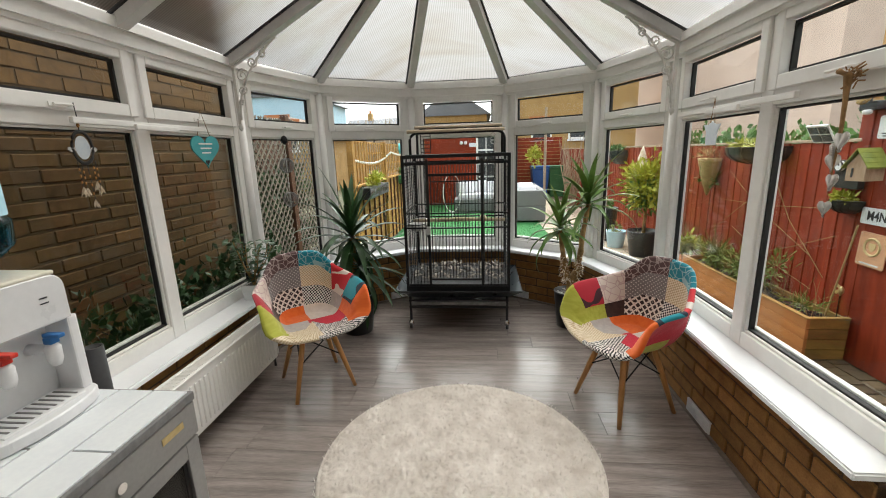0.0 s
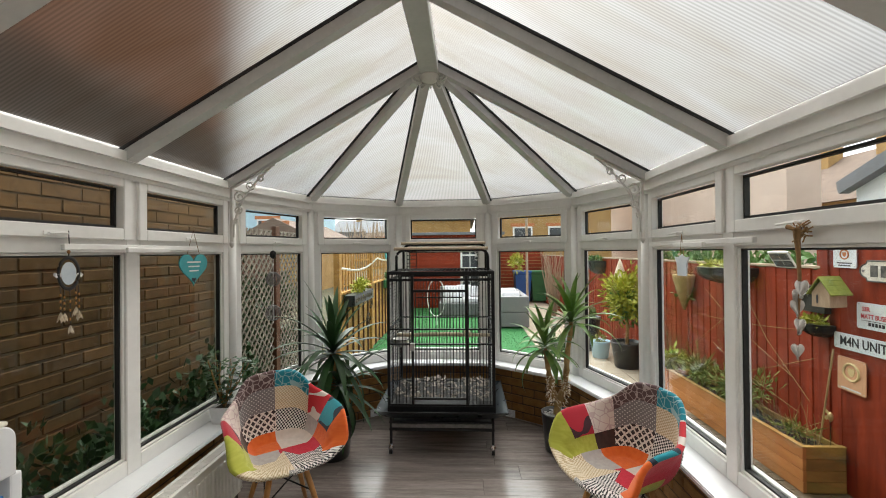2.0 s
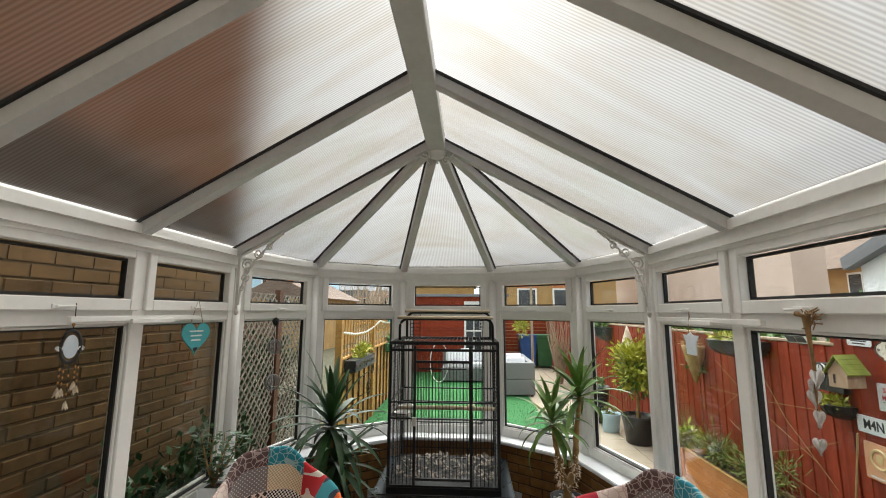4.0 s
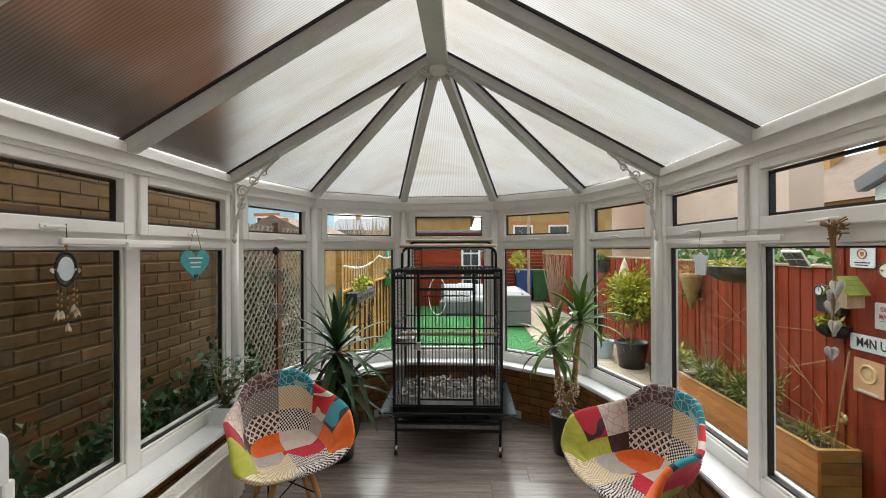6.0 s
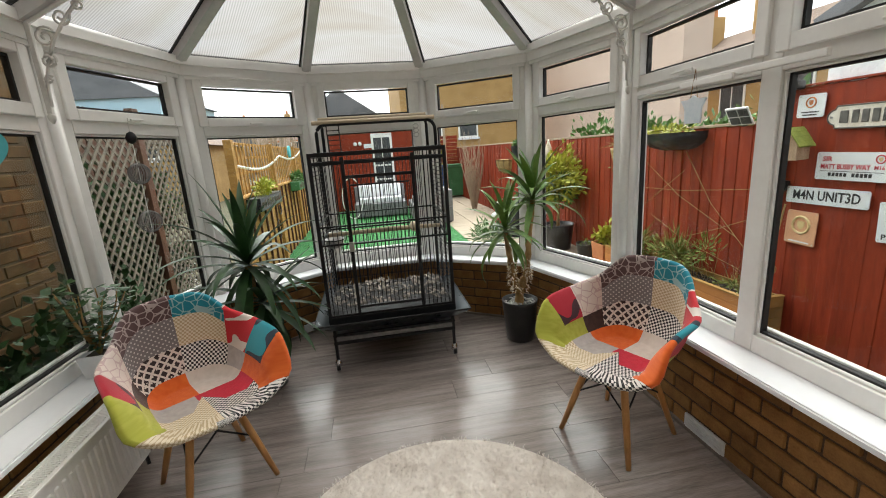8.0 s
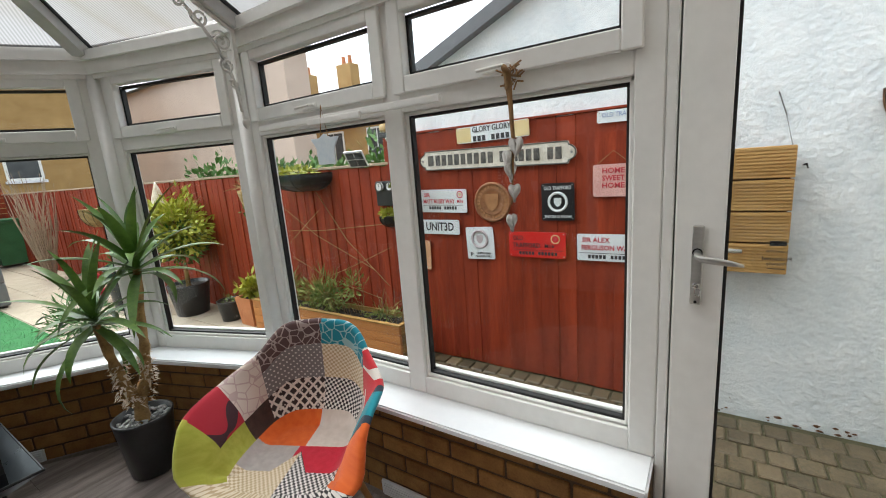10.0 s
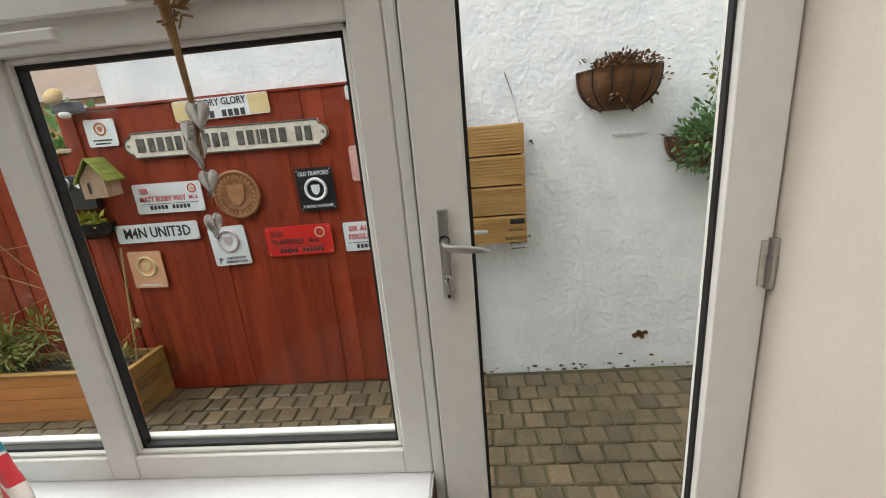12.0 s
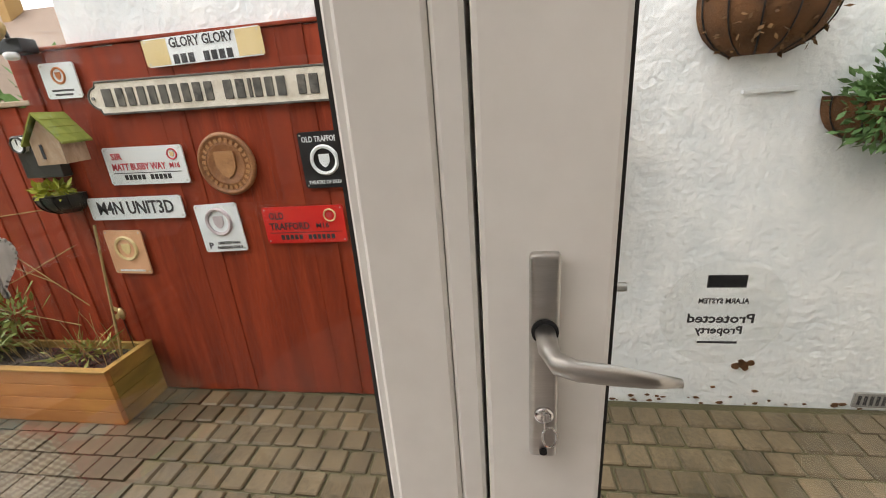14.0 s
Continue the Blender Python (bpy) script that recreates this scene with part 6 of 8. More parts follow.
WORN_BLACK = surf("worn_black_letter", (0.02, 0.02, 0.02), (0.16, 0.15, 0.13), 30, 0.7, 0.3)
PRINT_RED = surf("red_print", (0.50, 0.03, 0.05), (0.60, 0.06, 0.08), 10, 0.5, 0)
PRINT_GREY = surf("pale_grey_print", (0.42, 0.36, 0.38), (0.55, 0.48, 0.50), 10, 0.5, 0)
MEDAL_EDGE = surf("carved_pale_relief", (0.28, 0.125, 0.05), (0.44, 0.22, 0.09), 14, 0.5, 0.3)
MEDAL_WOOD = surf("carved_brown_wood", (0.17, 0.065, 0.025), (0.34, 0.15, 0.06), 14, 0.5, 0.3)
MOSS_ROOF = surf("mossy_green_roof", (0.16, 0.20, 0.03), (0.30, 0.34, 0.07), 14, 0.8, 0.4)
BIRD_WOOD = surf("raw_pine", (0.34, 0.22, 0.13), (0.54, 0.40, 0.28), 10, 0.8, 0.3, stretch=(4, 4, 1))
TILE_ROOF = surf("brown_roof_tile", (0.13, 0.09, 0.07), (0.24, 0.17, 0.13), 3, 0.9, 0.5, stretch=(1, 1, 4), fine=14)
SLATE = surf("grey_slate", (0.12, 0.125, 0.135), (0.2, 0.205, 0.22), 3, 0.7, 0.4, fine=20)
PINK_RENDER = surf("pink_render", (0.58, 0.44, 0.36), (0.70, 0.55, 0.46), 1.2, 0.9, 0.3, fine=30)
YELLOW_BRICK = surf("yellow_house_brick", (0.34, 0.20, 0.07), (0.50, 0.32, 0.13), 2.0, 0.9, 0.3, fine=25)
PALE_BLUE = surf("pale_blue_render", (0.42, 0.62, 0.74), (0.52, 0.70, 0.80), 2, 0.9, 0.2)
TERRACOTTA = surf("terracotta", (0.42, 0.14, 0.05), (0.58, 0.24, 0.10), 8, 0.8, 0.2)
DARK_PANE = surf("dark_window_pane", (0.03, 0.035, 0.04), (0.07, 0.075, 0.08), 3, 0.1, 0)
BULB = bpy.data.materials.new("fairy_bulb")
BULB.use_nodes = True
BULB.node_tree.nodes["Principled BSDF"].inputs["Base Color"].default_value = (0.9, 0.88, 0.8, 1)
BULB.node_tree.nodes["Principled BSDF"].inputs["Roughness"].default_value = 0.2


def leaf_cloud(parent, name, centre, radii, count, size, mat, seed, label="", shell=0.35, aspect=0.45, up=0.0):
    """Many small pointed leaves in an uneven mass with gaps."""
    rng = random.Random(seed)
    bm = bmesh.new()
    made = 0
    c = Vector(centre)
    while made < count:
        d = Vector((rng.gauss(0, 1), rng.gauss(0, 1), rng.gauss(0, 1))).normalized()
        r = (shell + (1 - shell) * rng.random()) * (0.78 + 0.45 * noise.noise(d * 2.3 + Vector((seed, 0, 0))))
        p = c + Vector((d.x * radii[0], d.y * radii[1], d.z * radii[2])) * r
        if noise.noise(p * (1.6 / max(radii)) * 2 + Vector((0, seed, 3))) < -0.22:
            continue
        o = (d + Vector((rng.uniform(-0.8, 0.8), rng.uniform(-0.8, 0.8), rng.uniform(-0.6, 0.8) + up))).normalized()
        s = o.cross(Vector((rng.uniform(-1, 1), rng.uniform(-1, 1), rng.uniform(-1, 1)))).normalized()
        L = size * rng.uniform(0.6, 1.2)
        vs = [bm.verts.new(v) for v in (p, p + o * L * 0.5 + s * L * aspect * 0.5, p + o * L, p + o * L * 0.5 - s * L * aspect * 0.5)]
        bm.faces.new(vs)
        made += 1
    ob = part(name, bm, mat, parent, label) if parent is not None else mesh_ob(name, bm, mat)
    ob["kind"] = "stuff"
    return ob


def shared_box(name, w, d, h, mat, bevel=0.004):
    bm = box(-w / 2, w / 2, -d / 2, d / 2, 0, h, bevel, None, 1)
    me = bpy.data.meshes.new(name)
    bm.to_mesh(me)
    bm.free()
    me.materials.append(mat)
    return me


def piece(me, parent, loc, rot=(0, 0, 0)):
    ob = new(me.name, me)
    ob.parent = parent
    ob.location = loc
    ob.rotation_euler = rot
    return ob


# lawn, patio and yard surfaces lie as sheets on the ground
turf = tagged(mesh_ob("turf", box(-1.70, 1.16, 4.45, 12.3, GROUND - 0.03, GROUND), TURF), "bright green artificial lawn", "lawn", kind="structure")
tb = bmesh.new()
rng_t = random.Random(14)
for k in range(14000):
    x, y = rng_t.uniform(-1.69, 1.15), 4.46 + 7.8 * rng_t.random() ** 1.5
    a = rng_t.uniform(0, math.tau)
    s = Vector((math.cos(a), math.sin(a), 0)) * 0.003
    p = Vector((x, y, GROUND - 0.002))
    tb.faces.new([tb.verts.new(v) for v in (p - s, p + s, p + Vector((rng_t.uniform(-0.02, 0.02), rng_t.uniform(-0.02, 0.02), rng_t.uniform(0.015, 0.035))))])
part("blades", tb, TURF, turf)["kind"] = "stuff"
patio = tagged(mesh_ob("patio", box(1.165, 2.53, 4.3, 14.1, GROUND - 0.03, GROUND - 0.008), PATIO), "beige paved garden path", "path", kind="structure")
slab = shared_box("slab", 0.445, 0.445, 0.012, PATIO)
for i in range(3):
    for j in range(21):
        piece(slab, patio, (1.395 + i * 0.455, 4.55 + j * 0.455, GROUND - 0.010))

# block paving of the yard
yard = tagged(mesh_ob("pavement", box(1.20, 2.53, -3.4, 4.3, GROUND - 0.03, GROUND - 0.012), PAVE_JOINT), "damp block paving with mossy joints", "paving", kind="structure")
block_a, block_b = shared_box("block", 0.104, 0.096, 0.022, PAVE, 0.006), shared_box("block", 0.108, 0.100, 0.022, PAVE, 0.008)
rest = bmesh.new()
rng_b = random.Random(17)
for i in range(11):
    x = 1.272 + i * 0.116
    for j in range(64):
        y = -2.6 + j * 0.108 + (0.054 if i % 2 else 0)
        z = GROUND - 0.022 + rng_b.uniform(-0.003, 0.003)
        if -0.35 < y < 2.6:
            piece(block_a if rng_b.random() < 0.5 else block_b, yard, (x, y, z), (rng_b.uniform(-0.012, 0.012), rng_b.uniform(-0.012, 0.012), rng_b.uniform(-0.012, 0.012)))
        else:
            box(x - 0.054, x + 0.054, y - 0.0495, y + 0.0495, z, z + 0.022, 0, rest)
part("blocks", rest, PAVE, yard)["kind"] = "stuff"


# ---- red boarded fence with signs ----
def red_fence():
    fn = thing("fence_right", "dark red stained boarded garden fence", "fence", pose(0, 0, 0), kind="structure")
    hi = shared_box("board", 0.022, 0.128, 1.612 - GROUND, REDWOOD, 0.003)
    lo = shared_box("board", 0.022, 0.128, 1.405 - GROUND, REDWOOD, 0.003)
    rng = random.Random(3)
    y = 1.03
    while y < 3.05:
        piece(hi, fn, (2.511 + rng.uniform(-0.003, 0.003), y, GROUND - rng.uniform(0, 0.008)), (0, 0, rng.choice((-1, 1)) * 0.05))
        y += 0.117
    y = 3.14
    while y < 14.0:
        piece(lo, fn, (2.511 + rng.uniform(-0.004, 0.004), y, GROUND - rng.uniform(0, 0.008)), (0, 0, -0.06))
        y += 0.117
    part("cap_rail", box(2.488, 2.535, 3.10, 14.05, 1.405, 1.427, 0.004), CAP_WOOD, fn, "weathered pale capping rail")
    part("cap_rail", box(2.490, 2.530, 0.97, 3.07, 1.612, 1.626, 0.004), REDWOOD, fn)
    for y in (3.085, 4.95, 6.8, 8.65, 10.5, 12.35):
        part("post", box(2.492, 2.53, y - 0.045, y + 0.045, GROUND, 1.63 if y < 3.2 else 1.40, 0.004), REDWOOD, fn)
    wires = bmesh.new()
    for a, b in (((4.55, 1.15), (3.35, 0.55)), ((3.95, 1.22), (3.20, 0.42)), ((4.7, 0.85), (3.1, 0.95)), ((4.4, 0.6), (3.3, 0.3)), ((3.9, 0.45), (3.15, 0.75)), ((4.75, 0.5), (3.95, 1.05))):
        mid = ((a[0] + b[0]) / 2 + 0.05, (a[1] + b[1]) / 2 - 0.03)
        tube([(2.482, *a), (2.478, *mid), (2.482, *b)], 0.0028, 5, wires)
    part("wire", wires, STRAW, fn, "dry climbing stems and wires")


CAP_WOOD = surf("pale_cap", (0.30, 0.22, 0.15), (0.46, 0.36, 0.26), 8, 0.85, 0.2)
red_fence()

SIGN_M = Matrix(((0, 0, -1, 0), (-1, 0, 0, 0), (0, 1, 0, 0), (0, 0, 0, 1)))


def sign(y0, y1, z0, z1, mat, label, tilt=0.0, name="sign", bevel=0.006):
    """A flat plate on the fence; its own x runs along the lettering, y up, z towards the viewer."""
    w, h = y0 - y1, z1 - z0
    m = Matrix.Translation((2.486, (y0 + y1) / 2, (z0 + z1) / 2)) @ SIGN_M @ Matrix.Rotation(radians(tilt), 4, "Z")
    sg = thing(name, label, "sign", m, "fence signs")
    bm = box(-w / 2, w / 2, -h / 2, h / 2, -0.003, 0.003)
    if bevel:
        bmesh.ops.bevel(bm, geom=[e for e in bm.edges if abs(e.verts[0].co.z - e.verts[1].co.z) > 0.001], offset=bevel, segments=3, affect="EDGES")
    part("plate", bm, mat, sg)
    screws = bmesh.new()
    for sx in (-1, 1):
        for sy in (-1, 1):
            tube([(sx * (w / 2 - 0.012), sy * (h / 2 - 0.012), 0.003), (sx * (w / 2 - 0.012), sy * (h / 2 - 0.012), 0.0045)], 0.004, 8, screws)
    part("screws", screws, STEEL, sg)["kind"] = "stuff"
    return sg, w, h


def words_on(sg, words, x, y, size, mat, width):
    return lettering("lettering", words, size, Matrix.Translation((x, y, 0.0042)), mat, sg, width, 0.0007)


def bars_on(sg, x0, x1, y, h, mat, gap_at=()):
    """Unread or branded lettering as plain bars."""
    n = max(3, int((x1 - x0) / (h * 0.95)))
    bm = bmesh.new()
    step = (x1 - x0) / n
    for k in range(n):
        if k in gap_at:
            continue
        box(x0 + k * step, x0 + (k + 0.72) * step, y - h / 2, y + h / 2, 0.003, 0.0046, 0, bm)
    part("lettering", bm, mat, sg, "row of plain letter bars")["kind"] = "stuff"


def crest_on(sg, x, y, r, mat, mat2=None):
    """A round badge as plain rings and a shield."""
    ring = tube([(x + r * math.cos(k * math.tau / 28), y + r * math.sin(k * math.tau / 28), 0.004) for k in range(28)], r * 0.16, 5, None, True)
    part("badge_ring", ring, mat, sg, "round badge ring")
    pts = [(-0.42, 0.45), (0.42, 0.45), (0.42, -0.1), (0.22, -0.42), (0, -0.55), (-0.22, -0.42), (-0.42, -0.1)]
    part("badge_shield", prism([(x + a * r, y + b * r) for a, b in pts], 0.003, 0.0055), mat2 or mat, sg, "plain badge shield")


# cast street sign with rounded bracket ends
sg = thing("cast_sign", "long cream cast-iron street sign with worn black letters", "sign", Matrix.Translation((2.484, 2.222, 1.402)) @ SIGN_M @ Matrix.Rotation(radians(-0.6), 4, "Z"), "fence signs")
W, H = 1.13, 0.135
outline = [(-W / 2 + 0.05, -H / 2), (W / 2 - 0.05, -H / 2)]
outline += [(W / 2 - 0.05 + 0.05 * math.cos(a), 0.048 * math.sin(a)) for a in [math.radians(v) for v in range(-80, 81, 20)]]
outline += [(W / 2 - 0.05, H / 2), (-W / 2 + 0.05, H / 2)]
outline += [(-W / 2 + 0.05 + 0.05 * math.cos(a), 0.048 * math.sin(a)) for a in [math.radians(v) for v in range(100, 261, 20)]]
part("plate", prism(outline, -0.004, 0.006), SIGN_CREAM, sg)
part("border", tube([(a * 0.992, b * 0.95, 0.006) for a, b in outline], 0.0045, 6, None, True), WORN_BLACK, sg, "raised worn border")
x = -W / 2 + 0.075
for ch_w in [0.062] + [0.048] * 9 + [0.0] + [0.05, 0.05, 0.02, 0.046, 0.046, 0.05] + [0.0] + [0.046, 0.05]:
    if ch_w == 0.0:
        x += 0.034
        continue
    part("letter_block", box(x, x + ch_w * 0.74, -0.036, 0.036, 0.006, 0.0095, 0.003), WORN_BLACK, sg)
    x += ch_w + 0.0035
for sx in (-1, 1):
    part("bolt", tube([(sx * (W / 2 - 0.028), 0, 0.006), (sx * (W / 2 - 0.028), 0, 0.012)], 0.007, 8), STEEL_DARK, sg)

sg, w, h = sign(2.462, 1.948, 1.510, 1.613, SIGN_WHITE, "long white and gold fan sign at the fence top", 1.0)
for sx in (-1, 1):
    part("gold_band", box(sx * w * 0.40 - 0.055, sx * w * 0.40 + 0.055, -h / 2 + 0.004, h / 2 - 0.004, 0.003, 0.0037), SIGN_GOLD, sg, "pale gold end band")
words_on(sg, "GLORY GLORY", 0, 0.027, 0.05, INK, 0.28)
bars_on(sg, -0.135, 0.135, -0.030, 0.034, INK, (3,))
sg, w, h = sign(2.815, 2.418, 1.036, 1.202, SIGN_WHITE, "white street sign with red lettering", -0.5)
words_on(sg, "SIR", -0.135, 0.042, 0.040, PRINT_RED, 0.055)
words_on(sg, "MATT BUSBY WAY", -0.035, -0.004, 0.042, PRINT_RED, 0.27)
words_on(sg, "M16", 0.145, -0.004, 0.030, PRINT_RED, 0.05)
part("rule", box(-0.17, 0.17, -0.032, -0.029, 0.003, 0.0042), INK, sg)
bars_on(sg, -0.12, 0.12, -0.050, 0.022, INK, (5,))
crest_on(sg, 0.145, 0.045, 0.022, PRINT_RED, SIGN_GOLD)
sg, w, h = sign(2.985, 2.492, 0.875, 0.981, SIGN_WHITE, "white number plate with bold black characters", 0.0, "number_plate")
words_on(sg, "M4N UNIT3D", 0.0, 0.0, 0.085, INK, 0.40)
sg, w, h = sign(2.110, 1.730, 0.740, 0.908, SIGN_RED, "bright red street sign with dark lettering", 0.3)
words_on(sg, "OLD", -0.125, 0.042, 0.045, INK, 0.07)
words_on(sg, "TRAFFORD", -0.07, -0.006, 0.045, INK, 0.19)
words_on(sg, "M16", 0.085, -0.006, 0.032, INK, 0.06)
part("rule", box(-0.17, 0.17, -0.036, -0.033, 0.003, 0.0042), INK, sg)
bars_on(sg, -0.12, 0.14, -0.056, 0.022, INK, (5,))
crest_on(sg, 0.125, 0.040, 0.026, SIGN_GOLD, PRINT_RED)
sg, w, h = sign(1.878, 1.674, 0.985, 1.217, SIGN_BLACK, "square black metal sign with white badge", 0.5)
words_on(sg, "OLD TRAFFORD", 0, 0.085, 0.032, SIGN_WHITE, 0.17)
words_on(sg, "THEATRE OF DREAMS", 0, -0.092, 0.022, SIGN_WHITE, 0.17)
crest_on(sg, 0, 0.0, 0.055, SIGN_WHITE)
sg, w, h = sign(2.437, 2.224, 0.706, 0.933, SIGN_WHITE, "white parking sign with pale badge", 2.0)
crest_on(sg, 0, 0.03, 0.058, PRINT_GREY, PRINT_GREY)
words_on(sg, "P", -0.072, -0.083, 0.042, INK, 0.022)
words_on(sg, "UNITED FAN", 0.022, -0.073, 0.020, INK, 0.11)
words_on(sg, "PARKING ONLY", 0.022, -0.095, 0.020, INK, 0.13)
sg, w, h = sign(2.963, 2.760, 0.598, 0.822, SIGN_PEACH, "peach coloured sign with gold badge", -1.5)
crest_on(sg, 0, 0.02, 0.055, SIGN_GOLD, SIGN_GOLD)
bars_on(sg, -0.07, 0.07, -0.095, 0.010, SIGN_WHITE)
sg, w, h = sign(2.982, 2.812, 1.420, 1.561, SIGN_WHITE, "small white sign with orange badge", -1.0)
crest_on(sg, 0, 0.02, 0.030, TERRACOTTA, TERRACOTTA)
bars_on(sg, -0.055, 0.055, -0.038, 0.008, INK)
bars_on(sg, -0.045, 0.045, -0.055, 0.008, INK)
sg, w, h = sign(1.660, 1.29, 0.742, 0.906, SIGN_WHITE, "white street sign with pink lettering", 0.5)
words_on(sg, "SIR ALEX", -0.075, 0.045, 0.042, PRINT_RED, 0.16)
words_on(sg, "FERGUSON WAY", -0.015, -0.002, 0.042, PRINT_RED, 0.29)
part("rule", box(-0.17, 0.17, -0.036, -0.033, 0.003, 0.0042), INK, sg)
bars_on(sg, -0.12, 0.14, -0.056, 0.022, INK, (5,))
sg, w, h = sign(1.543, 1.27, 1.540, 1.606, SIGN_WHITE, "narrow white sign with blue lettering", 0.0)
words_on(sg, "OLD TRAFFORD", 0, 0.008, 0.034, CAL_BLUE, 0.22)
sg, w, h = sign(1.566, 1.343, 1.128, 1.312, SIGN_PINK, "pink hanging home sign on a cord", 0.0)
for k, t in enumerate(("HOME", "SWEET", "HOME")):
    words_on(sg, t, 0, 0.055 - k * 0.042, 0.042, PRINT_RED, 0.12)
part("cord", tube([(-0.09, h / 2, 0.0), (0, h / 2 + 0.075, 0.0), (0.09, h / 2, 0.0)], 0.002, 5), ROPE, sg)

med = thing("round_plaque", "round carved brown wooden club plaque", "plaque", Matrix.Translation((2.482, 2.219, 1.106)) @ SIGN_M, "fence signs")
part("disc", lathe([(0.132, -0.006), (0.135, 0.004), (0.128, 0.012), (0.118, 0.012), (0.112, 0.006), (0.09, 0.006), (0.086, 0.009), (0.08, 0.006)], 48), MEDAL_WOOD, med, "", True)
for k in range(26):
    a = math.tau * k / 26
    part("relief_block", prism([(-0.007, -0.009), (0.007, -0.009), (0.007, 0.009), (-0.007, 0.009)], 0.0055, 0.0105, None, Matrix.Rotation(a, 4, "Z") @ Matrix.Translation((0, 0.101, 0))), MEDAL_EDGE, med)
part("shield", prism([(-0.045, 0.055), (0.045, 0.055), (0.045, -0.01), (0.025, -0.045), (0, -0.06), (-0.025, -0.045), (-0.045, -0.01)], 0.005, 0.012), MEDAL_EDGE, med, "raised shield")


def bird_house():
    bh = thing("bird_house", "small wooden bird house with mossy green roof", "bird house", pose(2.355, 2.865, 1.165) @ Matrix.Diagonal((0.72, 0.72, 0.80, 1)))
    part("body", prism([(-0.075, 0.0), (0.075, 0.0), (0.075, 0.12), (0.0, 0.215), (-0.075, 0.12)], -0.10, 0.10, None, Matrix(((0.25, 0, 0.97, 0), (-0.97, 0, 0.25, 0), (0, 1, 0, 0), (0, 0, 0, 1)))), BIRD_WOOD, bh)
    for sgn in (-1, 1):
        for k in range(4):
            t0, t1 = k / 4, (k + 1) / 4
            ax, az = 0.105 * t0, 0.232 - 0.135 * t0
            bx, bz = 0.105 * t1, 0.232 - 0.135 * t1
            bm = bmesh.new()
            vs = []
            for z2 in (-0.125, 0.125):
                for px, pz in ((ax, az), (bx, bz), (bx, bz + 0.012), (ax, az + 0.012)):
                    vs.append(bm.verts.new((sgn * px, pz + 0.003 * (3 - k), z2)))
            for f in ((0, 1, 2, 3), (7, 6, 5, 4), (0, 4, 5, 1), (1, 5, 6, 2), (2, 6, 7, 3), (3, 7, 4, 0)):
                bm.faces.new([vs[i] for i in f])
            bmesh.ops.recalc_face_normals(bm, faces=bm.faces[:])
            bmesh.ops.transform(bm, matrix=Matrix(((0.25, 0, 0.97, 0), (-0.97, 0, 0.25, 0), (0, 1, 0, 0), (0, 0, 0, 1))), verts=bm.verts[:])
            part("roof_board", bm, MOSS_ROOF, bh)
    for k in (-1, 0, 1):
        part("slit", box(-0.108, -0.104, 0.03 + k * 0.03 - 0.008, 0.03 + k * 0.03 + 0.008, 0.03, 0.10), INK, bh)
    part("bracket", box(0.07, 0.135, -0.02, 0.02, 0.02, 0.12), DARK_WOOD, bh)


bird_house()
gz = thing("garden_gauge", "pair of round white dial gauges on the fence", "gauge", pose(2.44, 3.105, 1.244))
for dy in (-0.052, 0.052):
    part("dial", tube([(-0.02, dy, 0), (0.0, dy, 0)], 0.034, 20), WHITE_PLASTIC, gz)
    part("rim", tube([(-0.021, dy + 0.034 * math.cos(k * math.tau / 20), 0.034 * math.sin(k * math.tau / 20)) for k in range(20)], 0.005, 6, None, True), BLACK_PLASTIC, gz)
    part("needle", box(-0.0225, -0.0205, dy - 0.002, dy + 0.002, 0.0, 0.024), INK, gz)
part("backplate", box(0.0, 0.045, -0.10, 0.10, -0.15, 0.04, 0.004), BLACK_PLASTIC, gz)

fl = thing("flood_light", "black garden flood light with round lens on a post", "lamp", pose(2.45, 3.03, 1.60) @ Matrix.Diagonal((0.8, 0.8, 0.8, 1)))
part("base", box(-0.04, 0.05, -0.10, 0.06, 0.0, 0.07, 0.01), BLACK_PLASTIC, fl)
part("lens", lathe([(0.02, 0.0), (0.055, 0.012), (0.06, 0.03), (0.05, 0.045)], 22, None, (0, 0, 0)), STRAW, fl, "round yellowed lens", True).matrix_local = pose(-0.05, -0.02, 0.085, 0, -60, 0)
part("arm", tube([(0, 0, 0.06), (-0.01, 0, 0.12)], 0.010, 8), BLACK_PLASTIC, fl)
part("sensor", lathe([(0.01, 0), (0.03, 0.008), (0.034, 0.03), (0.02, 0.04)], 16, None, (-0.05, -0.04, -0.035)), WHITE_PLASTIC, fl, "", True)
sp = thing("solar_panel", "small solar panel lamp clipped on the fence top", "solar light", pose(2.46, 3.36, 1.41, 0, -35, 10))
part("panel", box(-0.012, 0.0, -0.085, 0.085, 0.0, 0.15, 0.004), WHITE_PLASTIC, sp)
for j in range(2):
    for i in range(2):
        part("cell", box(-0.0145, -0.0115, -0.075 + j * 0.078, -0.003 + j * 0.078, 0.012 + i * 0.066, 0.070 + i * 0.066), GREY_SKIRT, sp)
part("clip", box(0.0, 0.03, -0.02, 0.02, -0.02, 0.06), BLACK_PLASTIC, sp)


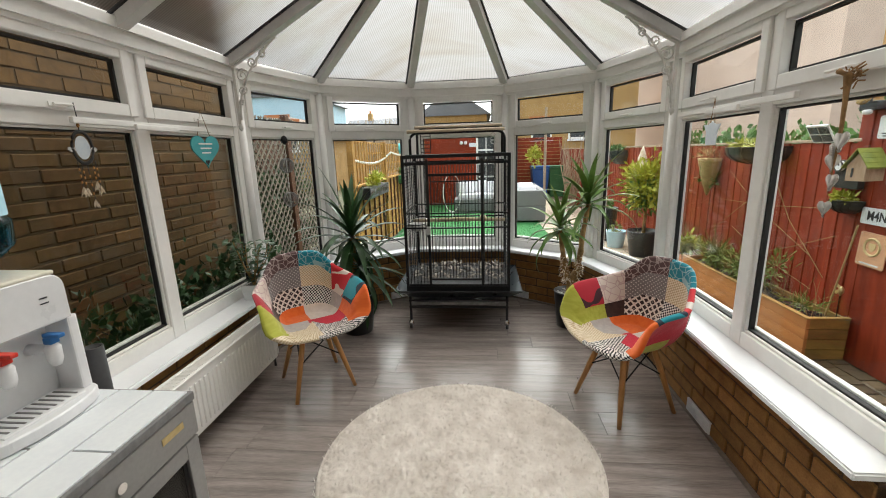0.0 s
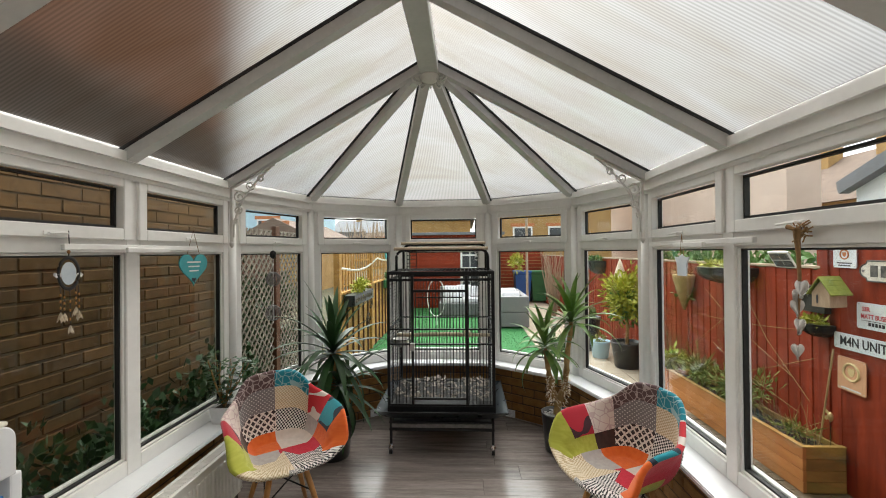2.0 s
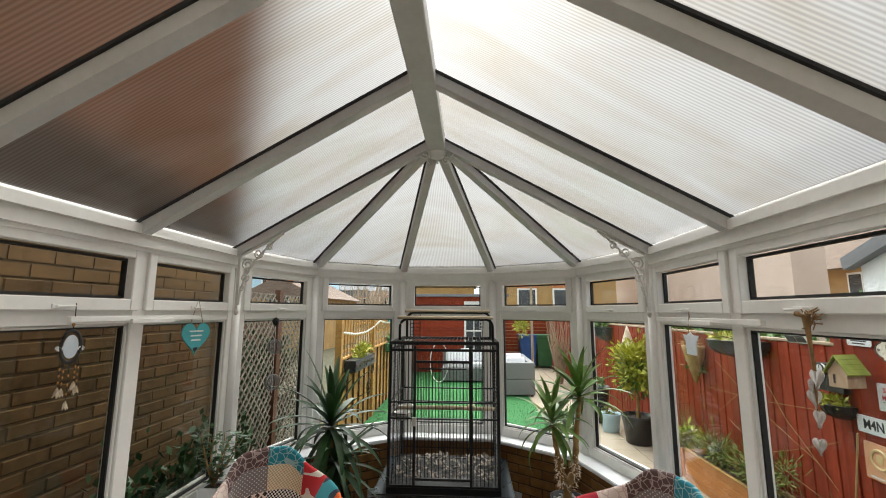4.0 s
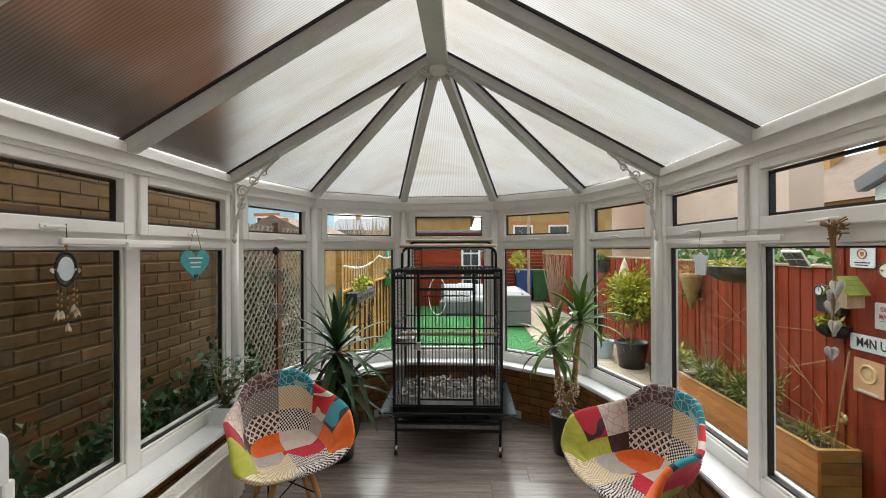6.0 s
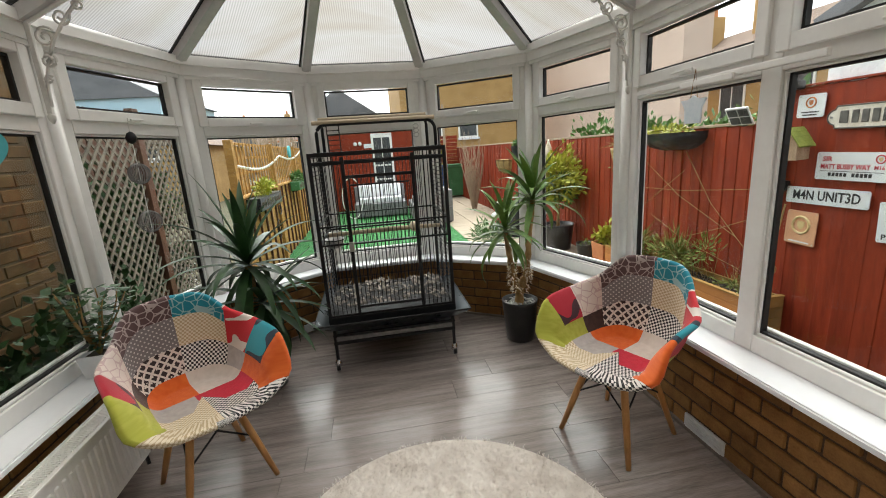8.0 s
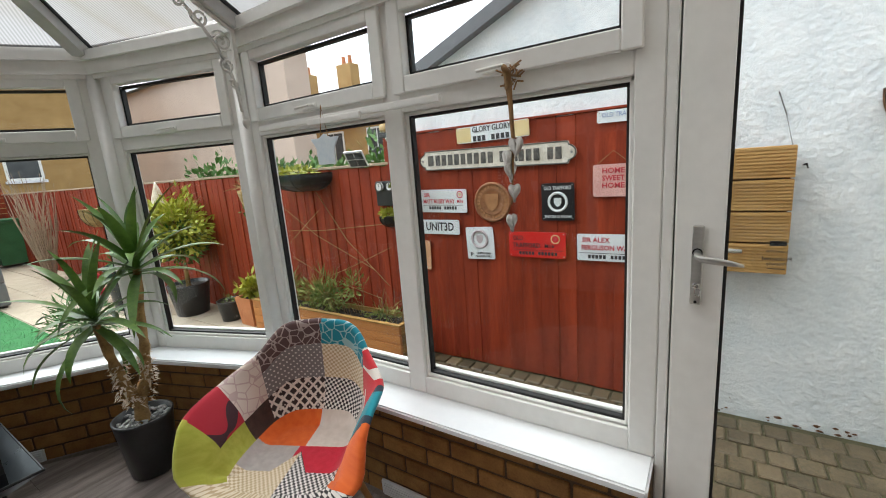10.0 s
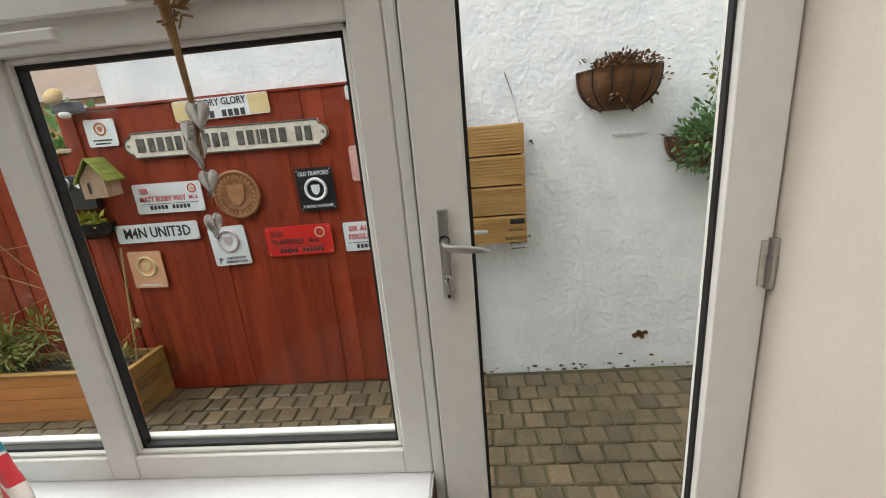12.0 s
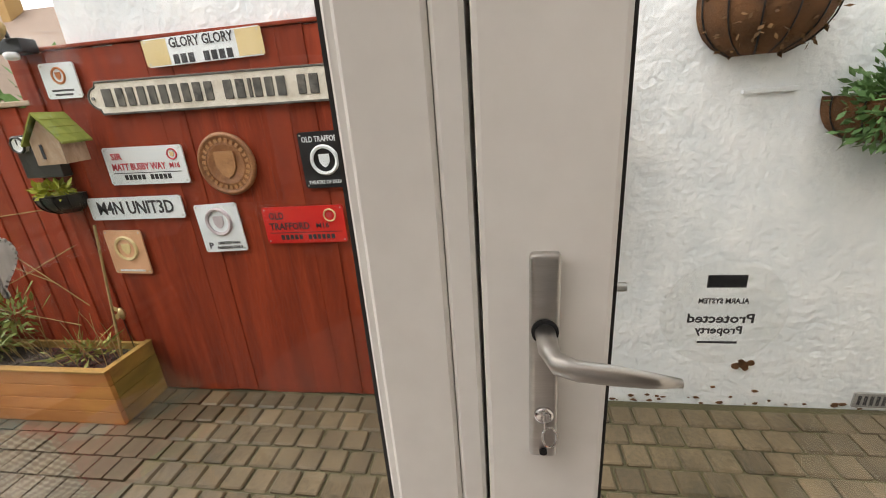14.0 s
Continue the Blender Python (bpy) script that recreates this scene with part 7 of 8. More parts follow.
def wall_basket(name, label, y, z, w, h, mat, leaf, seed, n=260, size=0.05, x=2.49):
    wb = thing(name, label, "hanging basket", pose(x, y, z), "fence baskets")
    bm = bmesh.new()
    rows = []
    for k in range(7):
        t = k / 6
        rr = math.sqrt(max(0.0, 1 - (t * 0.93) ** 2.6))
        rows.append([bm.verts.new((-abs(math.sin(a)) * w * 0.55 * rr, math.cos(a) * w * 0.5 * rr, -h * t)) for a in [math.pi * i / 14 for i in range(15)]])
    for a, b in zip(rows, rows[1:]):
        for i in range(14):
            bm.faces.new((a[i], a[i + 1], b[i + 1], b[i]))
    bm.faces.new(rows[0])
    part("liner", bm, mat, wb, "", True)
    wires = bmesh.new()
    for i in range(1, 14, 2):
        tube([Vector((-abs(math.sin(math.pi * i / 14)) * w * 0.565 * math.sqrt(max(0.0, 1 - (k / 6 * 0.93) ** 2.6)), math.cos(math.pi * i / 14) * w * 0.515 * math.sqrt(max(0.0, 1 - (k / 6 * 0.93) ** 2.6)), -h * k / 6)) for k in range(7)], 0.003, 4, wires)
    part("wire_frame", wires, BLACK_METAL, wb, "dark wire frame")
    if leaf:
        leaf_cloud(wb, "foliage", (-w * 0.25, 0, 0.02), (w * 0.28, w * 0.5, h * 0.28), n, size, leaf, seed)
    return wb


wall_basket("fence_basket", "black half basket of trailing yellow-green leaves", 4.02, 1.385, 0.60, 0.15, BLACK_PLASTIC, LIME_LEAF, 5)
wall_basket("fence_basket", "small dark basket of bright green leaves by bird house", 3.085, 1.015, 0.22, 0.09, BLACK_PLASTIC, LIME_LEAF, 6, 150, 0.045)
cone = thing("cone_basket", "pointed wicker cone basket with dry straw", "basket", pose(2.42, 4.83, 0.87))
part("cone", lathe([(0.01, 0.0), (0.06, 0.15), (0.115, 0.36), (0.12, 0.40), (0.10, 0.40)], 20), STRAW, cone, "", True)
leaf_cloud(cone, "straw", (0, 0, 0.42), (0.14, 0.16, 0.06), 160, 0.12, STRAW, 8, "dry straw", 0.2, 0.06)
leaf_cloud(cone, "foliage", (0, 0, 0.20), (0.11, 0.11, 0.18), 110, 0.05, HEDGE, 9)


def trough_planter():
    tp = thing("trough_planter", "long timber planter with moss, weeds and soil", "planter", pose(0, 0, 0))
    x0, x1, y0, y1, z1 = 2.205, 2.486, 2.91, 4.76, 0.205
    n = 4
    hh = (z1 - GROUND) / n
    for k in range(n):
        za, zb = GROUND + k * hh + 0.003, GROUND + (k + 1) * hh
        part("board", box(x0, x0 + 0.024, y0, y1, za, zb, 0.004), DECK_PLANTER, tp)
        part("board", box(x0 + 0.024, x1, y0, y0 + 0.024, za, zb, 0.004), GREEN_WOOD, tp)
        part("board", box(x0 + 0.024, x1, y1 - 0.024, y1, za, zb, 0.004), DECK_PLANTER, tp)
        part("board", box(x1 - 0.02, x1, y0 + 0.024, y1 - 0.024, za, zb, 0.004), GREEN_WOOD, tp)
    part("rim", box(x0 - 0.006, x0 + 0.03, y0 - 0.006, y1, z1, z1 + 0.012, 0.003), GREEN_WOOD, tp, "mossy top edge")
    part("rim", box(x0 + 0.03, x1, y0 - 0.006, y0 + 0.028, z1, z1 + 0.012, 0.003), GREEN_WOOD, tp, "mossy top edge")
    part("soil", box(x0 + 0.024, x1 - 0.02, y0 + 0.024, y1 - 0.024, 0.10, 0.165), SOIL, tp)
    pebbles_bm = bmesh.new()
    rng = random.Random(8)
    for k in range(150):
        bmesh.ops.create_icosphere(pebbles_bm, subdivisions=1, radius=rng.uniform(0.006, 0.016), matrix=Matrix.Translation((rng.uniform(x0 + 0.04, x1 - 0.04), rng.uniform(y0 + 0.04, y0 + 0.8), 0.166)))
    part("stones", pebbles_bm, SOIL, tp, "dark bark chips")["kind"] = "stuff"
    for cy, cz, ry, rz, n2, mat, s in ((3.88, 0.30, 0.34, 0.18, 620, GRASS_LEAF, 31), (4.42, 0.29, 0.30, 0.17, 480, GRASS_LEAF, 32), (3.50, 0.42, 0.12, 0.16, 70, GRASS_LEAF, 33), (3.20, 0.21, 0.22, 0.04, 80, GRASS_LEAF, 34)):
        leaf_cloud(tp, "weeds", (2.36, cy, cz), (0.13, ry, rz), int(n2 * 1.2), 0.055, mat, s, "", 0.1, 0.30)
        leaf_cloud(tp, "grass", (2.36, cy, cz + 0.03), (0.14, ry, rz * 1.1), int(n2 * 0.22), 0.16, mat, s + 10, "", 0.1, 0.06, 0.6)
    st = bmesh.new()
    for k in range(60):
        y = rng.uniform(3.0, 4.65)
        p = Vector((rng.uniform(2.28, 2.44), y, 0.165))
        d = Vector((rng.uniform(-0.5, 0.2), rng.uniform(-0.6, 0.6), 1)).normalized()
        q = p + d * rng.uniform(0.15, 0.40)
        tube([p, p.lerp(q, 0.6) + Vector((0, 0, 0.03)), q - Vector((0, 0, 0.02))], [0.0025, 0.002, 0.001], 4, st)
    part("stalks", st, STRAW, tp, "dry grassy stalks")["kind"] = "stuff"


trough_planter()
tagged(mesh_ob("bamboo_cane", tube([(2.40, 3.02, 0.17), (2.455, 2.96, 0.86)], 0.006, 8), STRAW), "thin bamboo cane leaning on the fence", "cane")
bee = thing("bee_ornament", "yellow metal bee ornament on a stalk", "ornament", pose(2.45, 2.985, 0.391))
part("stalk", tube([(0, 0, -0.235), (0, 0.005, 0)], 0.0025, 5), BLACK_METAL, bee)
part("body", lathe([(0.004, -0.035), (0.016, -0.015), (0.017, 0.01), (0.005, 0.032)], 12), BRASS, bee, "", True)
for s in (-1, 1):
    part("wing", prism([(0, 0), (0.03, 0.018), (0.058, 0.012), (0.05, -0.01)], -0.001, 0.001, None, Matrix.Rotation(radians(90), 4, "Y") @ Matrix.Rotation(radians(90 + s * 35), 4, "Z")), BRASS, bee)

# ---- white rendered house wall beyond the door ----
prof = [(-3.4, GROUND - 0.02), (2.86, GROUND - 0.02), (2.86, 1.955), (-3.4, 4.47)]
ww = mesh_ob("wall_white", prism(prof, 2.534, 2.84, None, Matrix(((0, 0, 1, 0), (1, 0, 0, 0), (0, 1, 0, 0), (0, 0, 0, 1)))), RENDER_WHITE)
tagged(ww, "rough white rendered gable wall with flaking base", "wall", kind="structure")
verge = bar((2.50, 2.93, 1.965), (2.50, -3.4, 4.555), 0.07, 0.05)
bar((2.68, 2.95, 2.0), (2.68, -3.4, 4.60), 0.40, 0.035, Vector((0, 0, 1)), verge)
tagged(mesh_ob("roof_verge", verge, SLATE), "dark slate roof edge on the white gable", "roof edge", kind="structure")
chips = bmesh.new()
rng_c = random.Random(23)
for k in range(46):
    y = rng_c.uniform(-0.9, 0.98)
    z = GROUND + rng_c.uniform(-0.01, 0.03) if k > 3 else GROUND + rng_c.uniform(0.03, 0.09)
    n = rng_c.randint(5, 8)
    r = rng_c.uniform(0.003, 0.011)
    prism([(y + r * rng_c.uniform(0.5, 1.2) * 1.8 * math.cos(q * math.tau / n), z + r * rng_c.uniform(0.4, 1.0) * math.sin(q * math.tau / n)) for q in range(n)], 2.5305, 2.5342, chips, Matrix(((0, 0, 1, 0), (1, 0, 0, 0), (0, 1, 0, 0), (0, 0, 0, 1))))
for dy, dz, r in ((0, 0, 0.026), (0.03, -0.008, 0.02), (-0.028, 0.010, 0.018), (0.012, 0.018, 0.016), (-0.01, -0.02, 0.014)):
    prism([(0.010 + dy + r * rng_c.uniform(0.6, 1.2) * math.cos(q * math.tau / 8), 0.108 + dz + r * rng_c.uniform(0.5, 1.0) * math.sin(q * math.tau / 8)) for q in range(8)], 2.5305, 2.5342, chips, Matrix(((0, 0, 1, 0), (1, 0, 0, 0), (0, 1, 0, 0), (0, 0, 0, 1))))
part("flaked_patches", chips, COIR, ww, "dark flaked patches")["kind"] = "stuff"
ab = part("air_brick", box(2.524, 2.5345, -0.655, -0.45, GROUND + 0.005, GROUND + 0.08, 0.003), GREY_PAINT, ww, "grey air brick")
for k in range(8):
    part("slot", box(2.5225, 2.5245, -0.645 + k * 0.024, -0.632 + k * 0.024, GROUND + 0.018, GROUND + 0.066), INK, ab)
wbx = thing("slatted_wall_box", "wooden box of grooved deck boards on the white wall", "wall box", pose(0, 0, 0))
for k in range(4):
    z0 = 0.757 + k * 0.1505
    bm = box(2.372, 2.398, 0.668, 1.000, z0, z0 + 0.1435, 0.003)
    for q in range(9):
        box(2.3665, 2.3725, 0.668, 1.000, z0 + 0.004 + q * 0.0155, z0 + 0.0135 + q * 0.0155, 0, bm)
    part("board", bm, BOX_WOOD, wbx)
part("back", box(2.398, 2.53, 0.680, 0.990, 0.765, 1.345), DARK_WOOD, wbx)
tagged(mesh_ob("hanging_wire", tube([(2.527, 0.735, 1.598), (2.524, 0.70, 1.49), (2.46, 0.676, 1.352)], 0.003, 5), STEEL_DARK), "thin wire trailing down the white wall", "wire")
tagged(mesh_ob("hook_nail", tube([(2.535, 0.618, 1.255), (2.505, 0.613, 1.26), (2.50, 0.608, 1.24)], 0.005, 6), BLACK_METAL), "rusty black hook in the white wall", "hook")
coir_basket = wall_basket("wall_basket", "brown coir half basket with dry moss on white wall", 0.185, 1.560, 0.40, 0.19, COIR, MOSS, 41, 900, 0.024, 2.53)
leaf_cloud(coir_basket, "moss", (-0.07, 0, -0.07), (0.20, 0.235, 0.165), 1500, 0.026, MOSS, 45, "ragged brown moss lining", 0.05, 0.5)
wall_plant = wall_basket("wall_planter", "bushy green plant in a basket on white wall", -0.26, 1.22, 0.40, 0.16, COIR, None, 42, 0, 0, 2.53)
leaf_cloud(wall_plant, "foliage", (-0.13, 0, -0.03), (0.16, 0.25, 0.19), 2600, 0.045, SAGE_LEAF, 43, "", 0.25, 0.38)
leaf_cloud(wall_plant, "foliage", (-0.13, -0.10, -0.20), (0.10, 0.10, 0.14), 500, 0.045, SAGE_LEAF, 44, "", 0.25, 0.38)
leaf_cloud(wall_plant, "flower_spike", (-0.12, 0.03, 0.27), (0.03, 0.05, 0.12), 70, 0.035, GRASS_LEAF, 44, "", 0.1, 0.35)
tagged(mesh_ob("render_ledge", box(2.520, 2.534, 0.02, 0.20, 1.245, 1.262, 0.004), RENDER_WHITE), "faint white ledge on the rendered wall", "ledge")

# ---- neighbour's brick wall on the other side ----
nb = tagged(mesh_ob("wall_neighbour", box(-2.55, -2.166, -4.5, 3.42, GROUND - 0.02, 5.6), MORTAR_OUT), "tall brick wall of the neighbouring house, lower courses coloured dark as shade", "wall", kind="structure")
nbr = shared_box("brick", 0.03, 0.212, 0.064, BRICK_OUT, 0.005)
restn, high = bmesh.new(), bmesh.new()
rng_n = random.Random(19)
for c in range(76):
    z = GROUND + 0.01 + c * 0.075
    for k in range(36):
        y = -4.4 + k * 0.2222 + (0.11 if c % 2 else 0)
        if y > 3.32:
            continue
        xo = rng_n.uniform(-0.002, 0.002)
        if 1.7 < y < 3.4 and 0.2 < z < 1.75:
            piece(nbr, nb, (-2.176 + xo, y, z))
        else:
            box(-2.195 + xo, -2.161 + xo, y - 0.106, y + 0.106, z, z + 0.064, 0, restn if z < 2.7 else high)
# painted shade on the lower courses, painted light on the upper ones
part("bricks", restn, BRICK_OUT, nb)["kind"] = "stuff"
part("upper_bricks", high, BRICK_HIGH, nb, "red-brown upper brickwork, coloured lighter as if in daylight")["kind"] = "stuff"
ivy = thing("ivy", "dark ivy and weeds along the foot of the brick wall", "climbing plant", pose(0, 0, GROUND))
rng_i = random.Random(77)
for k in range(11):
    y = 0.9 + k * 0.26
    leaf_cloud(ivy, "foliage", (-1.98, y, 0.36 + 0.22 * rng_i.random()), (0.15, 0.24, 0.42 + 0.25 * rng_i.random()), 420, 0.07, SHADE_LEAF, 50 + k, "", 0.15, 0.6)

# ---- lattice screen, golden fence, trellis ----
lt = thing("lattice_screen", "weathered diagonal lattice screen between brown posts", "trellis", pose(-2.10, 0, 0))
for y in (3.50, 4.36, 5.28):
    part("post", box(-0.03, 0.03, y - 0.045, y + 0.045, GROUND, 1.85, 0.005), DARK_WOOD, lt)
slat_n = 0
for ya, yb in ((3.55, 4.31), (4.41, 5.23)):
    for d in (-1, 1):
        k = -18
        while k < 18:
            off = k * 0.098
            pts = []
            for z in (GROUND + 0.05, 1.8):
                pts.append((ya + off + (z if d > 0 else 1.8 - z) * 1.0, z))
            (y0, z0), (y1, z1) = pts
            seg = []
            for yy, zz in ((y0, z0), (y1, z1)):
                seg.append([yy, zz])
            # keep inside the panel
            def cut(p, q, lim, low):
                if (p[0] < lim) == low and (q[0] < lim) == low:
                    return None
                for u, v in ((p, q), (q, p)):
                    if (u[0] < lim) == low:
                        t = (lim - u[0]) / (v[0] - u[0])
                        u[1] = u[1] + (v[1] - u[1]) * t
                        u[0] = lim
                return True
            if cut(seg[0], seg[1], ya, True) and cut(seg[0], seg[1], yb, False):
                part("slat", bar((0.006 * d, seg[0][0], seg[0][1]), (0.006 * d, seg[1][0], seg[1][1]), 0.020, 0.008, Vector((1, 0, 0))), LATTICE, lt)
            k += 1
# boards added only so that the lattice openings look dark
dark_backing = thing("fence_dark", "dark brown boards added as a dark backing behind the lattice", "fence", pose(-2.72, 0, 0), kind="structure")
dark_board = shared_box("board", 0.022, 0.145, 1.72 - GROUND, DARK_WOOD, 0.003)
for k in range(14):
    piece(dark_board, dark_backing, (0.004 * (k % 2), 3.52 + k * 0.150, GROUND))
# hedge added in the shade-dark leaf colour to darken the lattice openings
dark_hedge = thing("hedge", "hedge behind the lattice, its leaves coloured dark as shade", "hedge", pose(-2.30, 4.4, 0), kind="")
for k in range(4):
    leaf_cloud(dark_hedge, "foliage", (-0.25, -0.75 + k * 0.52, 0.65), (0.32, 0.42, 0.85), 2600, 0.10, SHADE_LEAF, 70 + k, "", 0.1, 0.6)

gf = thing("fence_left", "golden waney-lap timber fence with dark battens", "fence", pose(-1.71, 0, 0), kind="structure")
lap = shared_box("lap_board", 0.016, 1.80, 0.135, FENCE_WOOD, 0.003)
for j in range(4):
    for k in range(9):
        piece(lap, gf, (-0.008 + 0.003 * (k % 2), 6.22 + j * 1.84, GROUND + k * 0.124), (0, radians(-5), 0))
for j in range(24):
    part("batten", box(0.002, 0.026, 5.36 + j * 0.305, 5.39 + j * 0.305, GROUND, 1.0, 0.003), DARK_WOOD, gf, "dark upright batten")
for j in range(5):
    part("post", box(-0.04, 0.04, 5.29 + j * 1.84 - 0.04, 5.29 + j * 1.84 + 0.04, GROUND, 1.62, 0.005), FENCE_WOOD, gf)
part("cap_rail", box(-0.03, 0.035, 5.3, 12.6, 1.0, 1.03, 0.004), FENCE_WOOD, gf)
tr = thing("trellis_panel", "golden square trellis along the fence top", "trellis", pose(-1.71, 0, 0))
for j in range(52):
    part("slat", box(-0.008, 0.008, 5.38 + j * 0.14, 5.405 + j * 0.14, 1.03, 1.60, 0.002), FENCE_WOOD, tr)
for z in (1.10, 1.27, 1.44, 1.59):
    part("rail", box(-0.018, -0.006, 5.3, 12.6, z - 0.014, z + 0.014, 0.002), FENCE_WOOD, tr)
fairy = thing("string_lights", "string of white bulb lights draped on the trellis", "string lights", pose(-1.68, 0, 0))
pts = [(0, 5.4 + 0.1 * k, 1.36 - 0.10 * math.sin(math.pi * ((0.1 * k) % 2.2) / 2.2) + 0.012 * k * 0.4) for k in range(56)]
part("cable", tube(pts, 0.004, 5), PAPER, fairy)
for k in range(0, 56, 1):
    x, y, z = pts[k]
    part("bulb", lathe([(0.004, -0.03), (0.014, -0.022), (0.015, -0.008), (0.006, 0.0)], 8, None, (x, y, z)), BULB, fairy)
rng_g = random.Random(90)


def fence_trough(y0, y1, z, mat, seed, label):
    ft = thing("fence_trough", label, "planter", pose(-1.58, 0, 0), "fence troughs")
    part("trough", box(-0.09, 0.06, y0, y1, z, z + 0.15, 0.008), mat, ft)
    for k in range(int((y1 - y0) / 0.13)):
        y = y0 + 0.08 + k * 0.13
        part("scroll", tube([(0.064, y + p[0], z + 0.075 + p[2]) for p in spiral(0, 0, 0.045, 1.4, 0.5 + k, 1 if k % 2 else -1, 16)], 0.005, 5), LATTICE, ft)
    part("bracket", box(-0.10, 0.0, y0 + 0.1, y0 + 0.13, z - 0.02, z + 0.02), BLACK_METAL, ft)
    leaf_cloud(ft, "foliage", (-0.01, (y0 + y1) / 2, z + 0.22), (0.12, (y1 - y0) / 2, 0.14), 420, 0.06, LIME_LEAF if seed % 2 else HEDGE, seed, "", 0.1)


fence_trough(5.42, 6.55, 0.84, GREY_SKIRT, 91, "dark scroll-fronted trough with yellow-green plants")
fence_trough(8.1, 8.75, 0.86, BIN_GREEN, 92, "green fence trough with small plants")
scr = bmesh.new()
tube([(-1.655, 6.75 + p[0], 0.42 + p[2]) for p in spiral(0, 0, 0.16, 2.0, 0, 1)], 0.007, 5, scr)
tube([(-1.655, 6.95 + p[0], 0.70 + p[2]) for p in spiral(0, 0, 0.12, 1.6, 2, -1)], 0.007, 5, scr)
tagged(mesh_ob("wire_scroll", scr, BLACK_METAL), "black wire scroll ornament on the golden fence", "ornament")
tagged(mesh_ob("round_clock", tube([(-1.66, 8.3, 1.52), (-1.63, 8.3, 1.52)], 0.10, 24), TEAL_WOOD), "round teal garden clock on the trellis", "clock")

# ---- far end: red clad summer house, bins, seating ----
sh = thing("summer_house", "red horizontally clad summer house with white glazed door", "shed", pose(0, 12.3, 0))
part("wall", box(-1.68, 0.95, 0.02, 2.2, GROUND, 2.05), REDWOOD, sh)
for k in range(17):
    part("cladding_board", bar((-1.68, 0.008 - 0.004, GROUND + 0.13 + k * 0.127), (0.95, 0.004, GROUND + 0.13 + k * 0.127), 0.020, 0.123), REDWOOD, sh)
part("roof", box(-1.85, 1.1, -0.15, 2.4, 2.05, 2.13, 0.01), SLATE, sh)
dr = part("door", box(-0.20, 0.36, -0.035, -0.012, GROUND, 1.92, 0.006), UPVC, sh, "white glazed door")
for i in range(2):
    for j in range(4):
        part("pane", box(-0.14 + i * 0.235, 0.07 + i * 0.225, -0.040, -0.034, 0.35 + j * 0.375, 0.68 + j * 0.375), DARK_PANE, dr)
for x in (-0.62, -0.50):
    part("wall_light", lathe([(0.02, 1.62), (0.05, 1.65), (0.045, 1.70), (0.02, 1.72)], 12, None, (x, -0.06, 0)), WHITE_PLASTIC, sh, "white wall light", True)
part("house_number", box(-0.40, -0.20, -0.016, -0.010, 1.55, 1.66), SIGN_WHITE, sh, "small white plaque")
bf = thing("fence_back", "dark red horizontal slat fence at the garden end", "fence", pose(0, 14.05, 0), kind="structure")
bsl = shared_box("slat", 1.62, 0.02, 0.10, REDWOOD, 0.003)
for k in range(17):
    piece(bsl, bf, (1.72, 0, GROUND + k * 0.112))


def wheelie_bin(x, y, mat, label):
    wb = thing("wheelie_bin", label, "bin", pose(x, y, GROUND), "wheelie bins")
    bm = bmesh.new()
    rows = []
    for z, w, d in ((0.06, 0.40, 0.42), (0.90, 0.52, 0.56), (0.93, 0.55, 0.60), (0.96, 0.55, 0.60)):
        rows.append([bm.verts.new((sx * w / 2, sy * d / 2, z)) for sx, sy in ((-1, -1), (1, -1), (1, 1), (-1, 1))])
    for a, b in zip(rows, rows[1:]):
        for k in range(4):
            bm.faces.new((a[k], a[(k + 1) % 4], b[(k + 1) % 4], b[k]))
    bm.faces.new(rows[0][::-1])
    bm.faces.new(rows[-1])
    part("body", bm, mat, wb)
    part("lid", box(-0.285, 0.285, -0.32, 0.30, 0.962, 1.02, 0.02), mat, wb)
    part("handle", tube([(-0.2, 0.32, 0.95), (0.2, 0.32, 0.95)], 0.015, 8), mat, wb)
    for sx in (-0.22, 0.22):
        part("wheel", tube([(sx - 0.02, 0.17, 0.1), (sx + 0.02, 0.17, 0.1)], 0.10, 16), BLACK_PLASTIC, wb)


wheelie_bin(1.78, 13.6, BIN_BLUE, "blue wheeled rubbish bin")
wheelie_bin(2.30, 13.6, BIN_GREEN, "green wheeled garden bin")


def sofa_unit(x0, x1, y0, y1, h, label, backs):
    sf = thing("rattan_sofa", label, "sofa", pose(0, 0, GROUND), "garden seating")
    part("base", box(x0, x1, y0, y1, 0.03, 0.34, 0.02), WICKER, sf)
    for bx0, bx1, by0, by1 in backs:
        part("backrest", box(bx0, bx1, by0, by1, 0.342, h, 0.02), WICKER, sf)
    part("cushion", box(x0 + 0.10, x1 - 0.10, y0 + 0.10, y1 - 0.10, 0.342, 0.46, 0.04, None, 3), CUSHION, sf, "white seat cushion")
    for sx in (x0 + 0.06, x1 - 0.06):
        for sy in (y0 + 0.06, y1 - 0.06):
            part("foot", box(sx - 0.025, sx + 0.025, sy - 0.025, sy + 0.025, 0.0, 0.03), BLACK_PLASTIC, sf)


